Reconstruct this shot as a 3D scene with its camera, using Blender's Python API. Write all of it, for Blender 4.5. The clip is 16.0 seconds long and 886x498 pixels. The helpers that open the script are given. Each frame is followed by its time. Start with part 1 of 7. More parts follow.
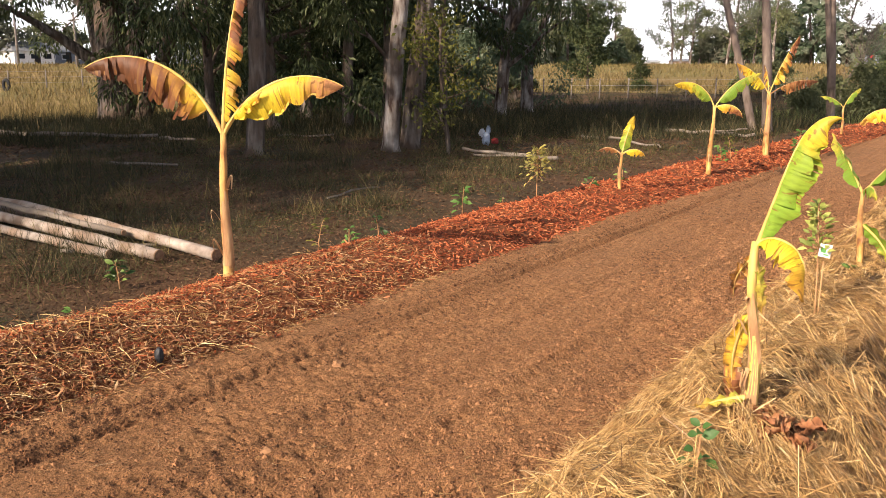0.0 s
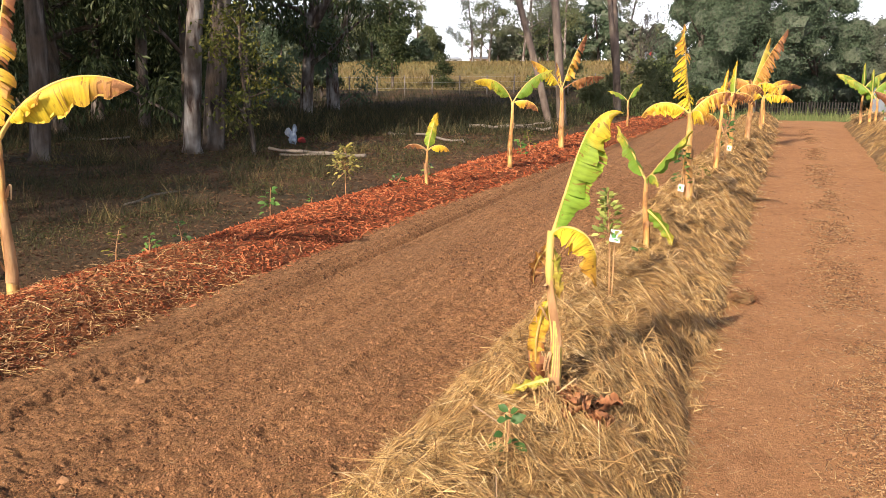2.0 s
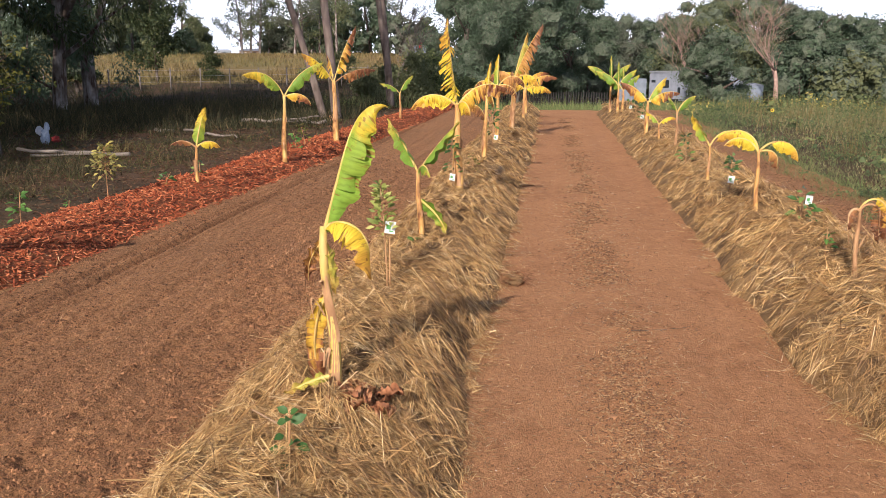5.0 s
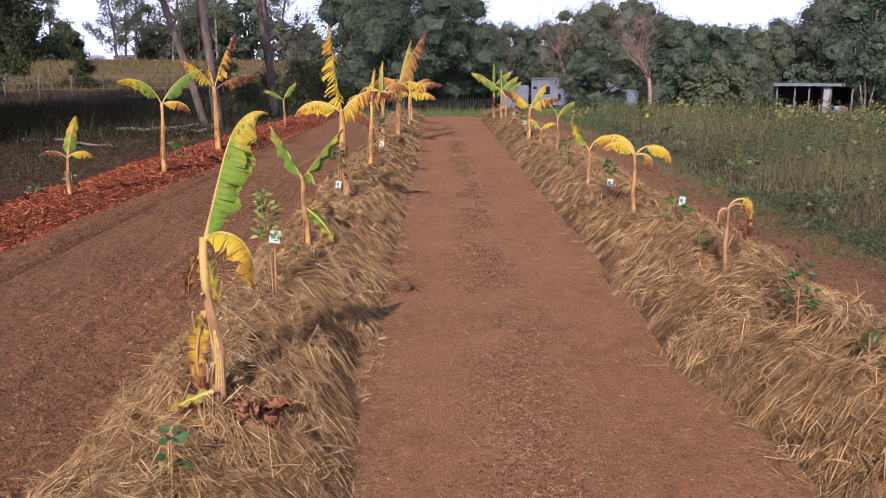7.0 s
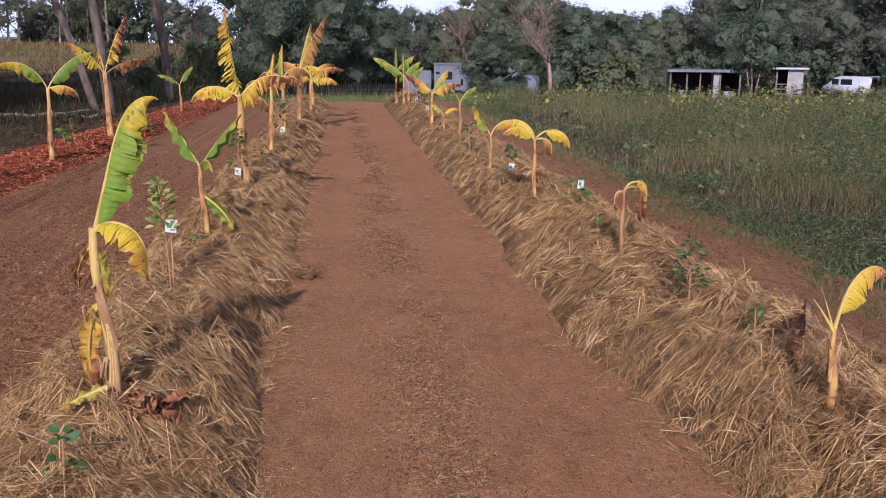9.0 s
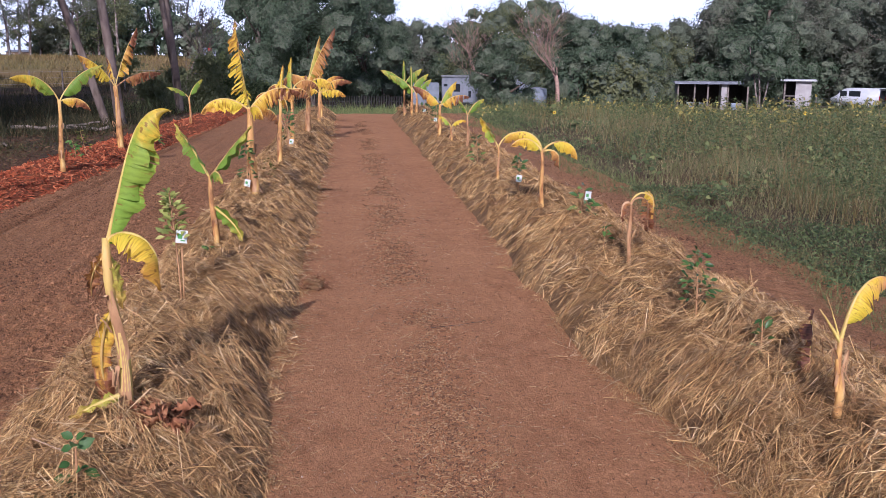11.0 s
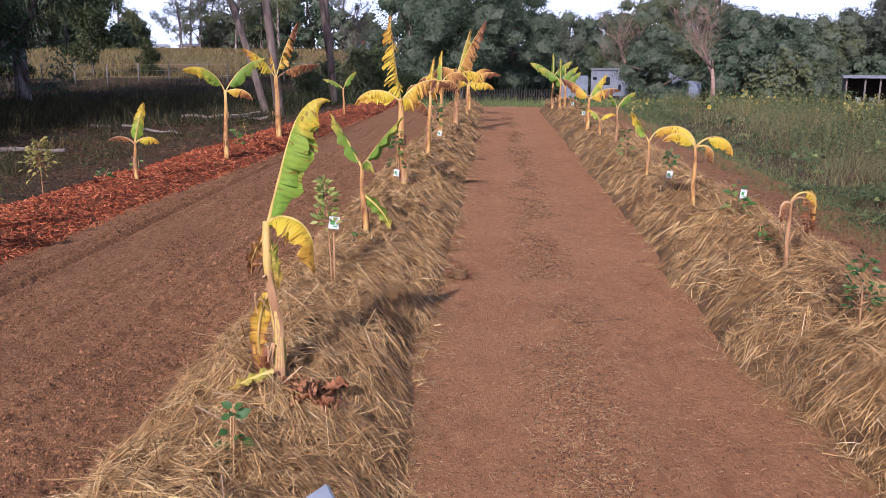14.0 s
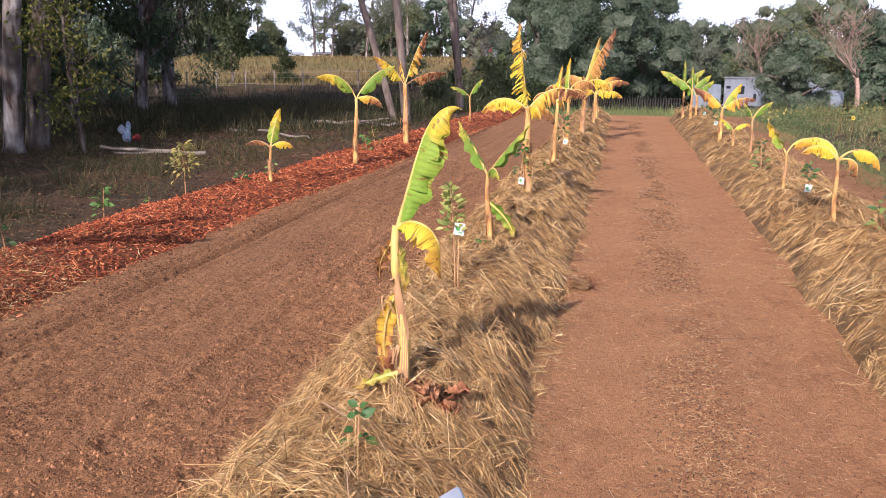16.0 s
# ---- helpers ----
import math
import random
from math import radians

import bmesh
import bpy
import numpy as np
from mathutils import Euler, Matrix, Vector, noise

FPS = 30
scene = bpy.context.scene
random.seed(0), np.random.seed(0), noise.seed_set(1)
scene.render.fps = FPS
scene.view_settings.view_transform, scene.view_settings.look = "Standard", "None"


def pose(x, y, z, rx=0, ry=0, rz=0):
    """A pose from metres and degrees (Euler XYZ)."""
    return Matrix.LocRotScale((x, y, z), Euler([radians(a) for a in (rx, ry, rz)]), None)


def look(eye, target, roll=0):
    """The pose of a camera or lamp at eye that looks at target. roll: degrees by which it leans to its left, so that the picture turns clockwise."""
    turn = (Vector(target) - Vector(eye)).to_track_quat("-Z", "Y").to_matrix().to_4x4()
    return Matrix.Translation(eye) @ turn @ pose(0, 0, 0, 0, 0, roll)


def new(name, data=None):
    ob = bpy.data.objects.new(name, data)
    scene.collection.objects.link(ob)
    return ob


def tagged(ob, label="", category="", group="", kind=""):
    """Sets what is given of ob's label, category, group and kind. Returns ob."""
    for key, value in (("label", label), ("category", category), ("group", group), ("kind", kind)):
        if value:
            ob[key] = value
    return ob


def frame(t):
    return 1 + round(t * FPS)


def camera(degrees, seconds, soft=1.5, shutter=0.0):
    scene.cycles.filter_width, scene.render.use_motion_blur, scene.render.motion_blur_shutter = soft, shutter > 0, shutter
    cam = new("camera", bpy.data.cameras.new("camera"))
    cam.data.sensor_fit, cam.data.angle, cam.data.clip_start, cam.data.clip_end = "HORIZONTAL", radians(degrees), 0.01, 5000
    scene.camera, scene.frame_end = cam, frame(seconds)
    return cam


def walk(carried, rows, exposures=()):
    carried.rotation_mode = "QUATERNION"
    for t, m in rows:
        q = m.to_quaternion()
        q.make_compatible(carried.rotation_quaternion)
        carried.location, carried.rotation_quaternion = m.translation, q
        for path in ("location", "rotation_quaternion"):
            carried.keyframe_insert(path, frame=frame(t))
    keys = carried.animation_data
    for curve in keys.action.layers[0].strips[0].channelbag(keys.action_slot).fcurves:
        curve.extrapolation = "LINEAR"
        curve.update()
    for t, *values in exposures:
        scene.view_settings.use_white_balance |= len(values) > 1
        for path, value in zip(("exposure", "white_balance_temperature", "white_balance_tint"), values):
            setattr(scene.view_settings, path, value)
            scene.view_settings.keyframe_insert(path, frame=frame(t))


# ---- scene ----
cam = camera(55.14, 16.0, soft=0.6)
PATH = [
    (0.0, look((-0.046, -0.045, 1.645), (-5.676, 7.956, -0.426), -0.01)),
    (0.5, look((-0.045, -0.036, 1.645), (-5.212, 8.270, -0.428), 0.32)),
    (1.0, look((-0.038, -0.024, 1.645), (-4.637, 8.606, -0.447), -0.03)),
    (1.5, look((-0.028, -0.014, 1.646), (-4.160, 8.844, -0.466), -0.39)),
    (2.0, look((-0.027, -0.012, 1.647), (-3.750, 9.028, -0.454), -0.27)),
    (2.5, look((-0.018, -0.010, 1.647), (-3.374, 9.163, -0.496), -0.32)),
    (3.0, look((-0.020, 0.003, 1.647), (-2.964, 9.300, -0.567), -0.19)),
    (3.5, look((-0.016, 0.004, 1.647), (-2.507, 9.436, -0.551), -0.27)),
    (4.0, look((-0.014, 0.008, 1.648), (-2.049, 9.551, -0.542), -0.29)),
    (4.2, look((-0.008, 0.014, 1.653), (-1.870, 9.592, -0.538), -0.31)),
    (6.3, look((0.012, 0.020, 1.652), (-0.451, 9.774, -0.503), -0.03)),
    (6.5, look((0.013, 0.026, 1.649), (-0.320, 9.790, -0.484), -0.04)),
    (7.0, look((0.022, 0.030, 1.650), (0.042, 9.802, -0.473), -0.14)),
    (7.5, look((0.030, 0.028, 1.652), (0.452, 9.789, -0.479), 0.20)),
    (8.0, look((0.034, 0.028, 1.653), (0.801, 9.760, -0.513), 0.46)),
    (8.5, look((0.038, 0.031, 1.652), (1.082, 9.715, -0.612), 0.27)),
    (8.7, look((0.040, 0.033, 1.650), (1.156, 9.702, -0.644), 0.26)),
    (10.8, look((0.037, 0.000, 1.653), (1.166, 9.698, -0.508), 0.11)),
    (11.0, look((0.034, -0.001, 1.652), (1.069, 9.709, -0.502), 0.15)),
    (11.5, look((0.028, -0.007, 1.653), (0.808, 9.729, -0.493), 0.22)),
    (12.0, look((0.027, -0.008, 1.651), (0.525, 9.745, -0.503), 0.05)),
    (12.5, look((0.023, -0.010, 1.651), (0.227, 9.753, -0.506), -0.01)),
    (13.0, look((0.020, -0.015, 1.652), (-0.037, 9.747, -0.517), -0.06)),
    (13.5, look((0.019, -0.012, 1.649), (-0.339, 9.729, -0.580), -0.09)),
    (14.0, look((0.016, -0.011, 1.647), (-0.613, 9.715, -0.588), 0.11)),
    (14.5, look((0.009, -0.015, 1.650), (-0.885, 9.696, -0.564), 0.33)),
    (15.0, look((0.006, -0.017, 1.651), (-1.181, 9.672, -0.519), 0.31)),
    (15.5, look((0.002, -0.027, 1.649), (-1.595, 9.609, -0.497), 0.25)),
    (16.0, look((-0.005, -0.025, 1.650), (-2.037, 9.527, -0.503), 0.15)),
]
walk(cam, PATH, exposures=[
    (0.0, 0.70, 6150, 16), (2.0, 0.60, 5900, 13), (4.0, 0.46, 5600, 10), (6.5, -0.08, 5150, 29), (8.5, -0.32, 4950, 29), (11.0, -0.09, 4850, 28), (13.0, -0.05, 4850, 27), (14.5, 0.04, 4950, 27), (16.0, 0.46, 5180, 24),
])

# ---------------------------------------------------------------- light
SUN_EL, SUN_DIR = 29.7, Vector((-0.145, -0.856, 0.496))
world = bpy.data.worlds.new("sky")
scene.world = world
world.use_nodes = True
wn = world.node_tree.nodes
sky = wn.new("ShaderNodeTexSky")
sky.sky_type = "NISHITA"
sky.sun_disc = False
sky.sun_elevation = radians(SUN_EL)
sky.sun_rotation = radians(189.6)
sky.air_density, sky.dust_density, sky.ozone_density = 1.0, 5.0, 1.0
world.node_tree.links.new(sky.outputs[0], wn["Background"].inputs[0])
wn["Background"].inputs[1].default_value = 0.086
# bright hazy sky low over the whole horizon
haze, _hn, _hb = bpy.data.materials.new("hazy_sky"), None, None
haze.use_nodes = True
_hn = haze.node_tree
_he = _hn.nodes.new("ShaderNodeEmission")
_he.inputs[0].default_value, _he.inputs[1].default_value = (1.0, 0.985, 0.96, 1), 1.3
_hn.links.new(_he.outputs[0], _hn.nodes["Material Output"].inputs[0])
bm = bmesh.new()
ring = [(bm.verts.new((1900 * math.sin(a), 1900 * math.cos(a), -60)), bm.verts.new((1900 * math.sin(a), 1900 * math.cos(a), 420))) for a in [k * math.pi / 36 for k in range(72)]]
for k in range(72):
    (a, b), (c, d) = ring[k], ring[(k + 1) % 72]
    bm.faces.new((a, c, d, b))
me = bpy.data.meshes.new("backdrop")
bm.to_mesh(me)
bm.free()
me.materials.append(haze)
tagged(new("backdrop", me), "bright white hazy sky low over the horizon", "sky", kind="structure")
sun = new("sun", bpy.data.lights.new("sun", "SUN"))
sun.data.energy, sun.data.angle, sun.data.color = 5.0, radians(0.6), (1.0, 0.82, 0.60)
sun.matrix_world = look(SUN_DIR * 60, (0, 0, 0))

# ---------------------------------------------------------------- materials


def ramp(nt, fac, stops):
    r = nt.nodes.new("ShaderNodeValToRGB")
    els = r.color_ramp.elements
    while len(els) < len(stops):
        els.new(0.5)
    for e, (p, c) in zip(els, stops):
        e.position, e.color = p, (*c, 1)
    nt.links.new(fac, r.inputs[0])
    return r.outputs[0]


def mixed(nt, fac, a, b, how="MIX"):
    m = nt.nodes.new("ShaderNodeMix")
    m.data_type, m.blend_type = "RGBA", how
    for sock, v in ((m.inputs[0], fac), (m.inputs[6], a), (m.inputs[7], b)):
        if isinstance(v, (int, float)):
            sock.default_value = v
        elif isinstance(v, tuple):
            sock.default_value = (*v, 1)
        else:
            nt.links.new(v, sock)
    return m.outputs[2]


def noise_tex(nt, scale, detail=5.0, coords=None, stretch=None, rough=0.55):
    n = nt.nodes.new("ShaderNodeTexNoise")
    n.inputs["Scale"].default_value, n.inputs["Detail"].default_value, n.inputs["Roughness"].default_value = scale, detail, rough
    tc = coords if coords else nt.nodes.new("ShaderNodeTexCoord").outputs["Object"]
    if stretch:
        mp = nt.nodes.new("ShaderNodeMapping")
        mp.inputs["Scale"].default_value = stretch
        nt.links.new(tc, mp.inputs[0])
        tc = mp.outputs[0]
    nt.links.new(tc, n.inputs["Vector"])
    return n.outputs[0]


def blank(name, rough=0.8, metal=0.0):
    m = bpy.data.materials.new(name)
    m.use_nodes = True
    b = m.node_tree.nodes["Principled BSDF"]
    b.inputs["Roughness"].default_value, b.inputs["Metallic"].default_value = rough, metal
    b.inputs["Specular IOR Level"].default_value = 0.25
    return m, m.node_tree, b


def bumped(nt, b, height, strength, dist):
    n = nt.nodes.new("ShaderNodeBump")
    n.inputs["Strength"].default_value, n.inputs["Distance"].default_value = strength, dist
    nt.links.new(height, n.inputs["Height"])
    nt.links.new(n.outputs[0], b.inputs["Normal"])


def surf(name, stops, scale, rough=0.85, bump=0.4, bscale=40.0, bdist=0.01, patch=None, pscale=0.5, stretch=None, metal=0.0, grit=0.0):
    """Two scales of mottling and a fine relief."""
    m, nt, b = blank(name, rough, metal)
    col = ramp(nt, noise_tex(nt, scale, stretch=stretch), stops)
    if patch:
        k = ramp(nt, noise_tex(nt, pscale, 3.0), [(0.42, (0, 0, 0)), (0.62, (1, 1, 1))])
        col = mixed(nt, k, col, patch)
    if grit:
        g = ramp(nt, noise_tex(nt, 130.0, 3.0, rough=0.8), [(0.33, (1 - grit,) * 3), (0.5, (1, 1, 1)), (0.68, (1 + grit,) * 3)])
        col = mixed(nt, 1.0, col, g, "MULTIPLY")
        g = ramp(nt, noise_tex(nt, 38.0, 4.0, rough=0.7), [(0.36, (1 - grit * 0.8,) * 3), (0.48, (1, 1, 1)), (0.66, (1 + grit * 0.4,) * 3)])
        col = mixed(nt, 1.0, col, g, "MULTIPLY")
    nt.links.new(col, b.inputs["Base Color"])
    bumped(nt, b, noise_tex(nt, bscale, 8.0, stretch=stretch, rough=0.7), bump, bdist)
    return m


def island(name, stops, rough=0.7, sheen=0.0, through_light=0.0, patch=None, pscale=0.6, fleck=None):
    """Every separate strand, chip or leaf has its own shade."""
    m, nt, b = blank(name, rough)
    rnd = nt.nodes.new("ShaderNodeNewGeometry").outputs["Random Per Island"]
    col = ramp(nt, rnd, stops)
    if patch:
        k = ramp(nt, noise_tex(nt, pscale, 3.0), [(0.4, (0, 0, 0)), (0.65, (1, 1, 1))])
        col = mixed(nt, k, col, mixed(nt, 0.6, col, patch))
    # Dark noise flecks stand in for the shaded gaps between wisps.
    if fleck:
        k = ramp(nt, noise_tex(nt, 10.0, 3.0), [(0.52, (0, 0, 0)), (0.64, (0.45, 0.45, 0.45))])
        col = mixed(nt, k, col, fleck)
    nt.links.new(col, b.inputs["Base Color"])
    if through_light:
        t = nt.nodes.new("ShaderNodeBsdfTranslucent")
        nt.links.new(col, t.inputs[0])
        mx = nt.nodes.new("ShaderNodeMixShader")
        mx.inputs[0].default_value = through_light
        nt.links.new(b.outputs[0], mx.inputs[1])
        nt.links.new(t.outputs[0], mx.inputs[2])
        nt.links.new(mx.outputs[0], nt.nodes["Material Output"].inputs[0])
    return m


def leaf_mat(name, base, mid, tip, t0=0.45, t1=0.8, edge=0.5):
    """Banana blade: colour runs from the base to a withered tip and edge, with ribs across."""
    m, nt, b = blank(name, 0.5)
    uv = nt.nodes.new("ShaderNodeUVMap").outputs[0]
    sep = nt.nodes.new("ShaderNodeSeparateXYZ")
    nt.links.new(uv, sep.inputs[0])
    rough_n = noise_tex(nt, 7.0, 4.0, coords=uv, stretch=(1.0, 0.45, 1.0))
    fine = noise_tex(nt, 30.0, 4.0, coords=uv, stretch=(1.6, 0.12, 1.0))

    def math_node(op, a, c):
        k = nt.nodes.new("ShaderNodeMath")
        k.operation = op
        for s, v in zip(k.inputs, (a, c)):
            if isinstance(v, (int, float)):
                s.default_value = v
            else:
                nt.links.new(v, s)
        return k.outputs[0]

    u = math_node("ADD", sep.outputs[0], math_node("MULTIPLY", math_node("SUBTRACT", rough_n, 0.5), 0.9))
    v = math_node("MULTIPLY", math_node("ABSOLUTE", math_node("SUBTRACT", sep.outputs[1], 0.5), 0.0), 2.0)
    u = math_node("ADD", u, math_node("MULTIPLY", math_node("POWER", v, 3.0), edge * 0.4))
    col = ramp(nt, u, [(0.0, base), (t0, mid), (t1, tip), (1.0, tuple(c * 0.55 for c in tip))])
    spots = ramp(nt, noise_tex(nt, 16.0, 3.0, coords=uv, stretch=(1.0, 0.3, 1.0)), [(0.63, (0, 0, 0)), (0.69, (1, 1, 1))])
    col = mixed(nt, mixed(nt, 0.75, (0, 0, 0), spots), col, (0.20, 0.09, 0.025))
    rib = ramp(nt, math_node("FRACT", math_node("MULTIPLY", math_node("ADD", sep.outputs[0], math_node("MULTIPLY", rough_n, 0.10)), 24.0), 0.0), [(0.0, (0.84, 0.84, 0.84)), (0.35, (1, 1, 1)), (0.8, (1, 1, 1)), (1.0, (0.84, 0.84, 0.84))])
    col = mixed(nt, 1.0, col, rib, "MULTIPLY")
    slit = ramp(nt, noise_tex(nt, 22.0, 2.0, coords=uv, stretch=(1.0, 0.07, 1.0)), [(0.62, (0, 0, 0)), (0.66, (0.8, 0.8, 0.8))])
    col = mixed(nt, slit, col, (0.24, 0.115, 0.03))
    col = mixed(nt, 0.25, col, mixed(nt, 1.0, col, ramp(nt, fine, [(0.3, (0.5, 0.5, 0.5)), (0.7, (1.3, 1.3, 1.3))]), "MULTIPLY"))
    nt.links.new(col, b.inputs["Base Color"])
    bumped(nt, b, fine, 0.35, 0.004)
    t = nt.nodes.new("ShaderNodeBsdfTranslucent")
    nt.links.new(col, t.inputs[0])
    mx = nt.nodes.new("ShaderNodeMixShader")
    mx.inputs[0].default_value = 0.22
    nt.links.new(b.outputs[0], mx.inputs[1])
    nt.links.new(t.outputs[0], mx.inputs[2])
    nt.links.new(mx.outputs[0], nt.nodes["Material Output"].inputs[0])
    return m


def plain(name, c, rough=0.6, metal=0.0, var=0.12, scale=6.0):
    a, d = tuple(x * (1 - var) for x in c), tuple(min(1, x * (1 + var)) for x in c)
    return surf(name, [(0.3, a), (0.7, d)], scale, rough, 0.12, scale * 8, 0.004, metal=metal)


TILTH = surf("tilled_soil", [(0.25, (0.250, 0.121, 0.050)), (0.5, (0.342, 0.169, 0.070)), (0.75, (0.420, 0.220, 0.092))], 13.0, 0.95, 1.0, 75.0, 0.03,
             patch=(0.312, 0.157, 0.066), pscale=0.9, stretch=(1.0, 0.5, 1.0), grit=0.60)
SOIL = surf("soil", [(0.25, (0.285, 0.133, 0.054)), (0.5, (0.372, 0.180, 0.075)), (0.75, (0.450, 0.232, 0.099))], 9.0, 0.95, 0.7, 60.0, 0.03,
            patch=(0.41, 0.206, 0.087), pscale=0.8, stretch=(1.0, 0.6, 1.0), grit=0.32)
LANEBIT = island("lane_bits", [(0.0, (0.10, 0.048, 0.024)), (0.6, (0.19, 0.096, 0.045)), (1.0, (0.42, 0.27, 0.13))], 0.9)
# Dark crumb colour stands in for shadow between lugs and clods.
SHADECRUMB = island("shade_crumb", [(0.0, (0.062, 0.028, 0.012)), (0.6, (0.115, 0.053, 0.023)), (1.0, (0.21, 0.10, 0.043))], 0.95)
CLOD = island("clod", [(0.0, (0.11, 0.051, 0.022)), (0.5, (0.20, 0.094, 0.040)), (1.0, (0.36, 0.18, 0.080))], 0.95)
# Soil colour darkened: the tree shade over the paddock is put into it.
GROUND = surf("shade_toned_soil", [(0.3, (0.034, 0.027, 0.014)), (0.5, (0.055, 0.042, 0.021)), (0.72, (0.088, 0.059, 0.029))], 1.7, 0.95, 0.6, 18.0, 0.03,
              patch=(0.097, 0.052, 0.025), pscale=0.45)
DRYLAND = surf("dry_grassland", [(0.3, (0.15, 0.105, 0.04)), (0.7, (0.25, 0.17, 0.065))], 0.6, 0.95, 0.6, 6.0, 0.08, patch=(0.16, 0.14, 0.05), pscale=0.08)
STRAWBASE = surf("matted_straw", [(0.3, (0.110, 0.064, 0.026)), (0.5, (0.29, 0.178, 0.072)), (0.7, (0.52, 0.33, 0.138))], 9.0, 0.9, 0.8, 60.0, 0.02,
                 patch=(0.16, 0.098, 0.046), pscale=1.6, stretch=(1.0, 2.2, 1.0))
STRAW = island("straw", [(0.0, (0.095, 0.047, 0.019)), (0.20, (0.26, 0.143, 0.051)), (0.44, (0.46, 0.275, 0.099)), (0.72, (0.72, 0.470, 0.182)), (0.92, (0.86, 0.61, 0.265)), (1.0, (0.93, 0.74, 0.43))], 0.42,
               patch=(0.27, 0.150, 0.058), pscale=2.6, fleck=(0.13, 0.070, 0.028))
MULCHBASE = surf("mulch_bed", [(0.3, (0.10, 0.035, 0.014)), (0.6, (0.25, 0.085, 0.03)), (0.8, (0.36, 0.14, 0.05))], 22.0, 0.9, 0.8, 70.0, 0.02)
CHIP = island("wood_chip", [(0.0, (0.10, 0.027, 0.012)), (0.35, (0.28, 0.066, 0.023)), (0.75, (0.43, 0.120, 0.039)), (1.0, (0.56, 0.23, 0.10))], 0.75)
LITTER = island("leaf_litter", [(0.0, (0.07, 0.026, 0.013)), (0.45, (0.19, 0.075, 0.030)), (0.8, (0.31, 0.145, 0.060)), (1.0, (0.50, 0.34, 0.18))], 0.7)
# Darker copy of the leaf litter, toned for the shaded paddock.
SHADELITTER = island("shade_toned_litter", [(0.0, (0.04, 0.021, 0.011)), (0.6, (0.095, 0.050, 0.024)), (1.0, (0.16, 0.095, 0.05))], 0.8)
# Grass colour lowered to carry part of the tree shade.
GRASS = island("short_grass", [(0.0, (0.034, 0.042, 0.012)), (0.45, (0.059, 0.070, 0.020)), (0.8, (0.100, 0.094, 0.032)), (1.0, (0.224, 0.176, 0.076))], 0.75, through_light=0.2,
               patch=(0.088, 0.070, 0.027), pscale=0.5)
# Tall grass darkened in colour to match the shade it stands in.
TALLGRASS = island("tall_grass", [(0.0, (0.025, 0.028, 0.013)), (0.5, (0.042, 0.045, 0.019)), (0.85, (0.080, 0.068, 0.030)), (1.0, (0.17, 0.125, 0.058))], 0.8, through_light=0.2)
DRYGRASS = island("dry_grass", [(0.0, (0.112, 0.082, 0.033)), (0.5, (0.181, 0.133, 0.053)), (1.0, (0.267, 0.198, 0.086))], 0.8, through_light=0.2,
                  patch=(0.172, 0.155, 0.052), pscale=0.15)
FIELDGRASS = island("field_grass", [(0.0, (0.070, 0.100, 0.042)), (0.5, (0.155, 0.190, 0.076)), (0.80, (0.26, 0.255, 0.118)), (1.0, (0.50, 0.40, 0.21))], 0.75, through_light=0.25,
                    patch=(0.22, 0.17, 0.075), pscale=0.35)
# Core tone lifted so shaded gaps in far crowns look hazy, not black.
CROWNCORE = surf("lifted_crown_core", [(0.3, (0.115, 0.138, 0.092)), (0.7, (0.180, 0.206, 0.134))], 4.0, 0.95, 1.0, 9.0, 0.3)
EDGEGRASS = island("edge_grass", [(0.0, (0.095, 0.135, 0.045)), (0.6, (0.155, 0.205, 0.066)), (1.0, (0.27, 0.27, 0.11))], 0.75, through_light=0.25, patch=(0.20, 0.15, 0.07), pscale=0.7)
VERGE = island("verge_grass", [(0.0, (0.11, 0.15, 0.05)), (0.6, (0.18, 0.225, 0.07)), (1.0, (0.30, 0.29, 0.12))], 0.75, through_light=0.25)
WEED = island("weed_leaf", [(0.0, (0.055, 0.075, 0.030)), (0.6, (0.115, 0.145, 0.052)), (1.0, (0.24, 0.26, 0.09))], 0.6, through_light=0.25)
HERB = island("herb_leaf", [(0.0, (0.048, 0.072, 0.032)), (0.6, (0.095, 0.130, 0.050)), (1.0, (0.18, 0.215, 0.080))], 0.6, through_light=0.25)
YELLOWLEAF = island("yellow_weed", [(0.0, (0.17, 0.16, 0.05)), (0.6, (0.28, 0.25, 0.07)), (1.0, (0.48, 0.40, 0.10))], 0.6, through_light=0.25)
PETAL = island("sunflower_petal", [(0.0, (0.72, 0.50, 0.02)), (1.0, (0.85, 0.66, 0.05))], 0.6, through_light=0.25)
DARKSEED = island("dark_seedling_leaf", [(0.0, (0.035, 0.085, 0.022)), (1.0, (0.08, 0.16, 0.035))], 0.5, through_light=0.2)
CITRUSPALE = island("young_citrus_leaf", [(0.0, (0.15, 0.19, 0.04)), (0.6, (0.30, 0.33, 0.07)), (1.0, (0.54, 0.53, 0.17))], 0.6, through_light=0.25)
SEEDLING = island("seedling_leaf", [(0.0, (0.05, 0.12, 0.025)), (1.0, (0.13, 0.24, 0.05))], 0.5, through_light=0.25)
CITRUS = island("citrus_leaf", [(0.0, (0.030, 0.068, 0.018)), (0.6, (0.065, 0.125, 0.030)), (1.0, (0.19, 0.26, 0.06))], 0.35, through_light=0.18)
GUM = island("gum_leaf", [(0.0, (0.030, 0.043, 0.016)), (0.6, (0.058, 0.078, 0.028)), (1.0, (0.115, 0.125, 0.045))], 0.55, through_light=0.25)
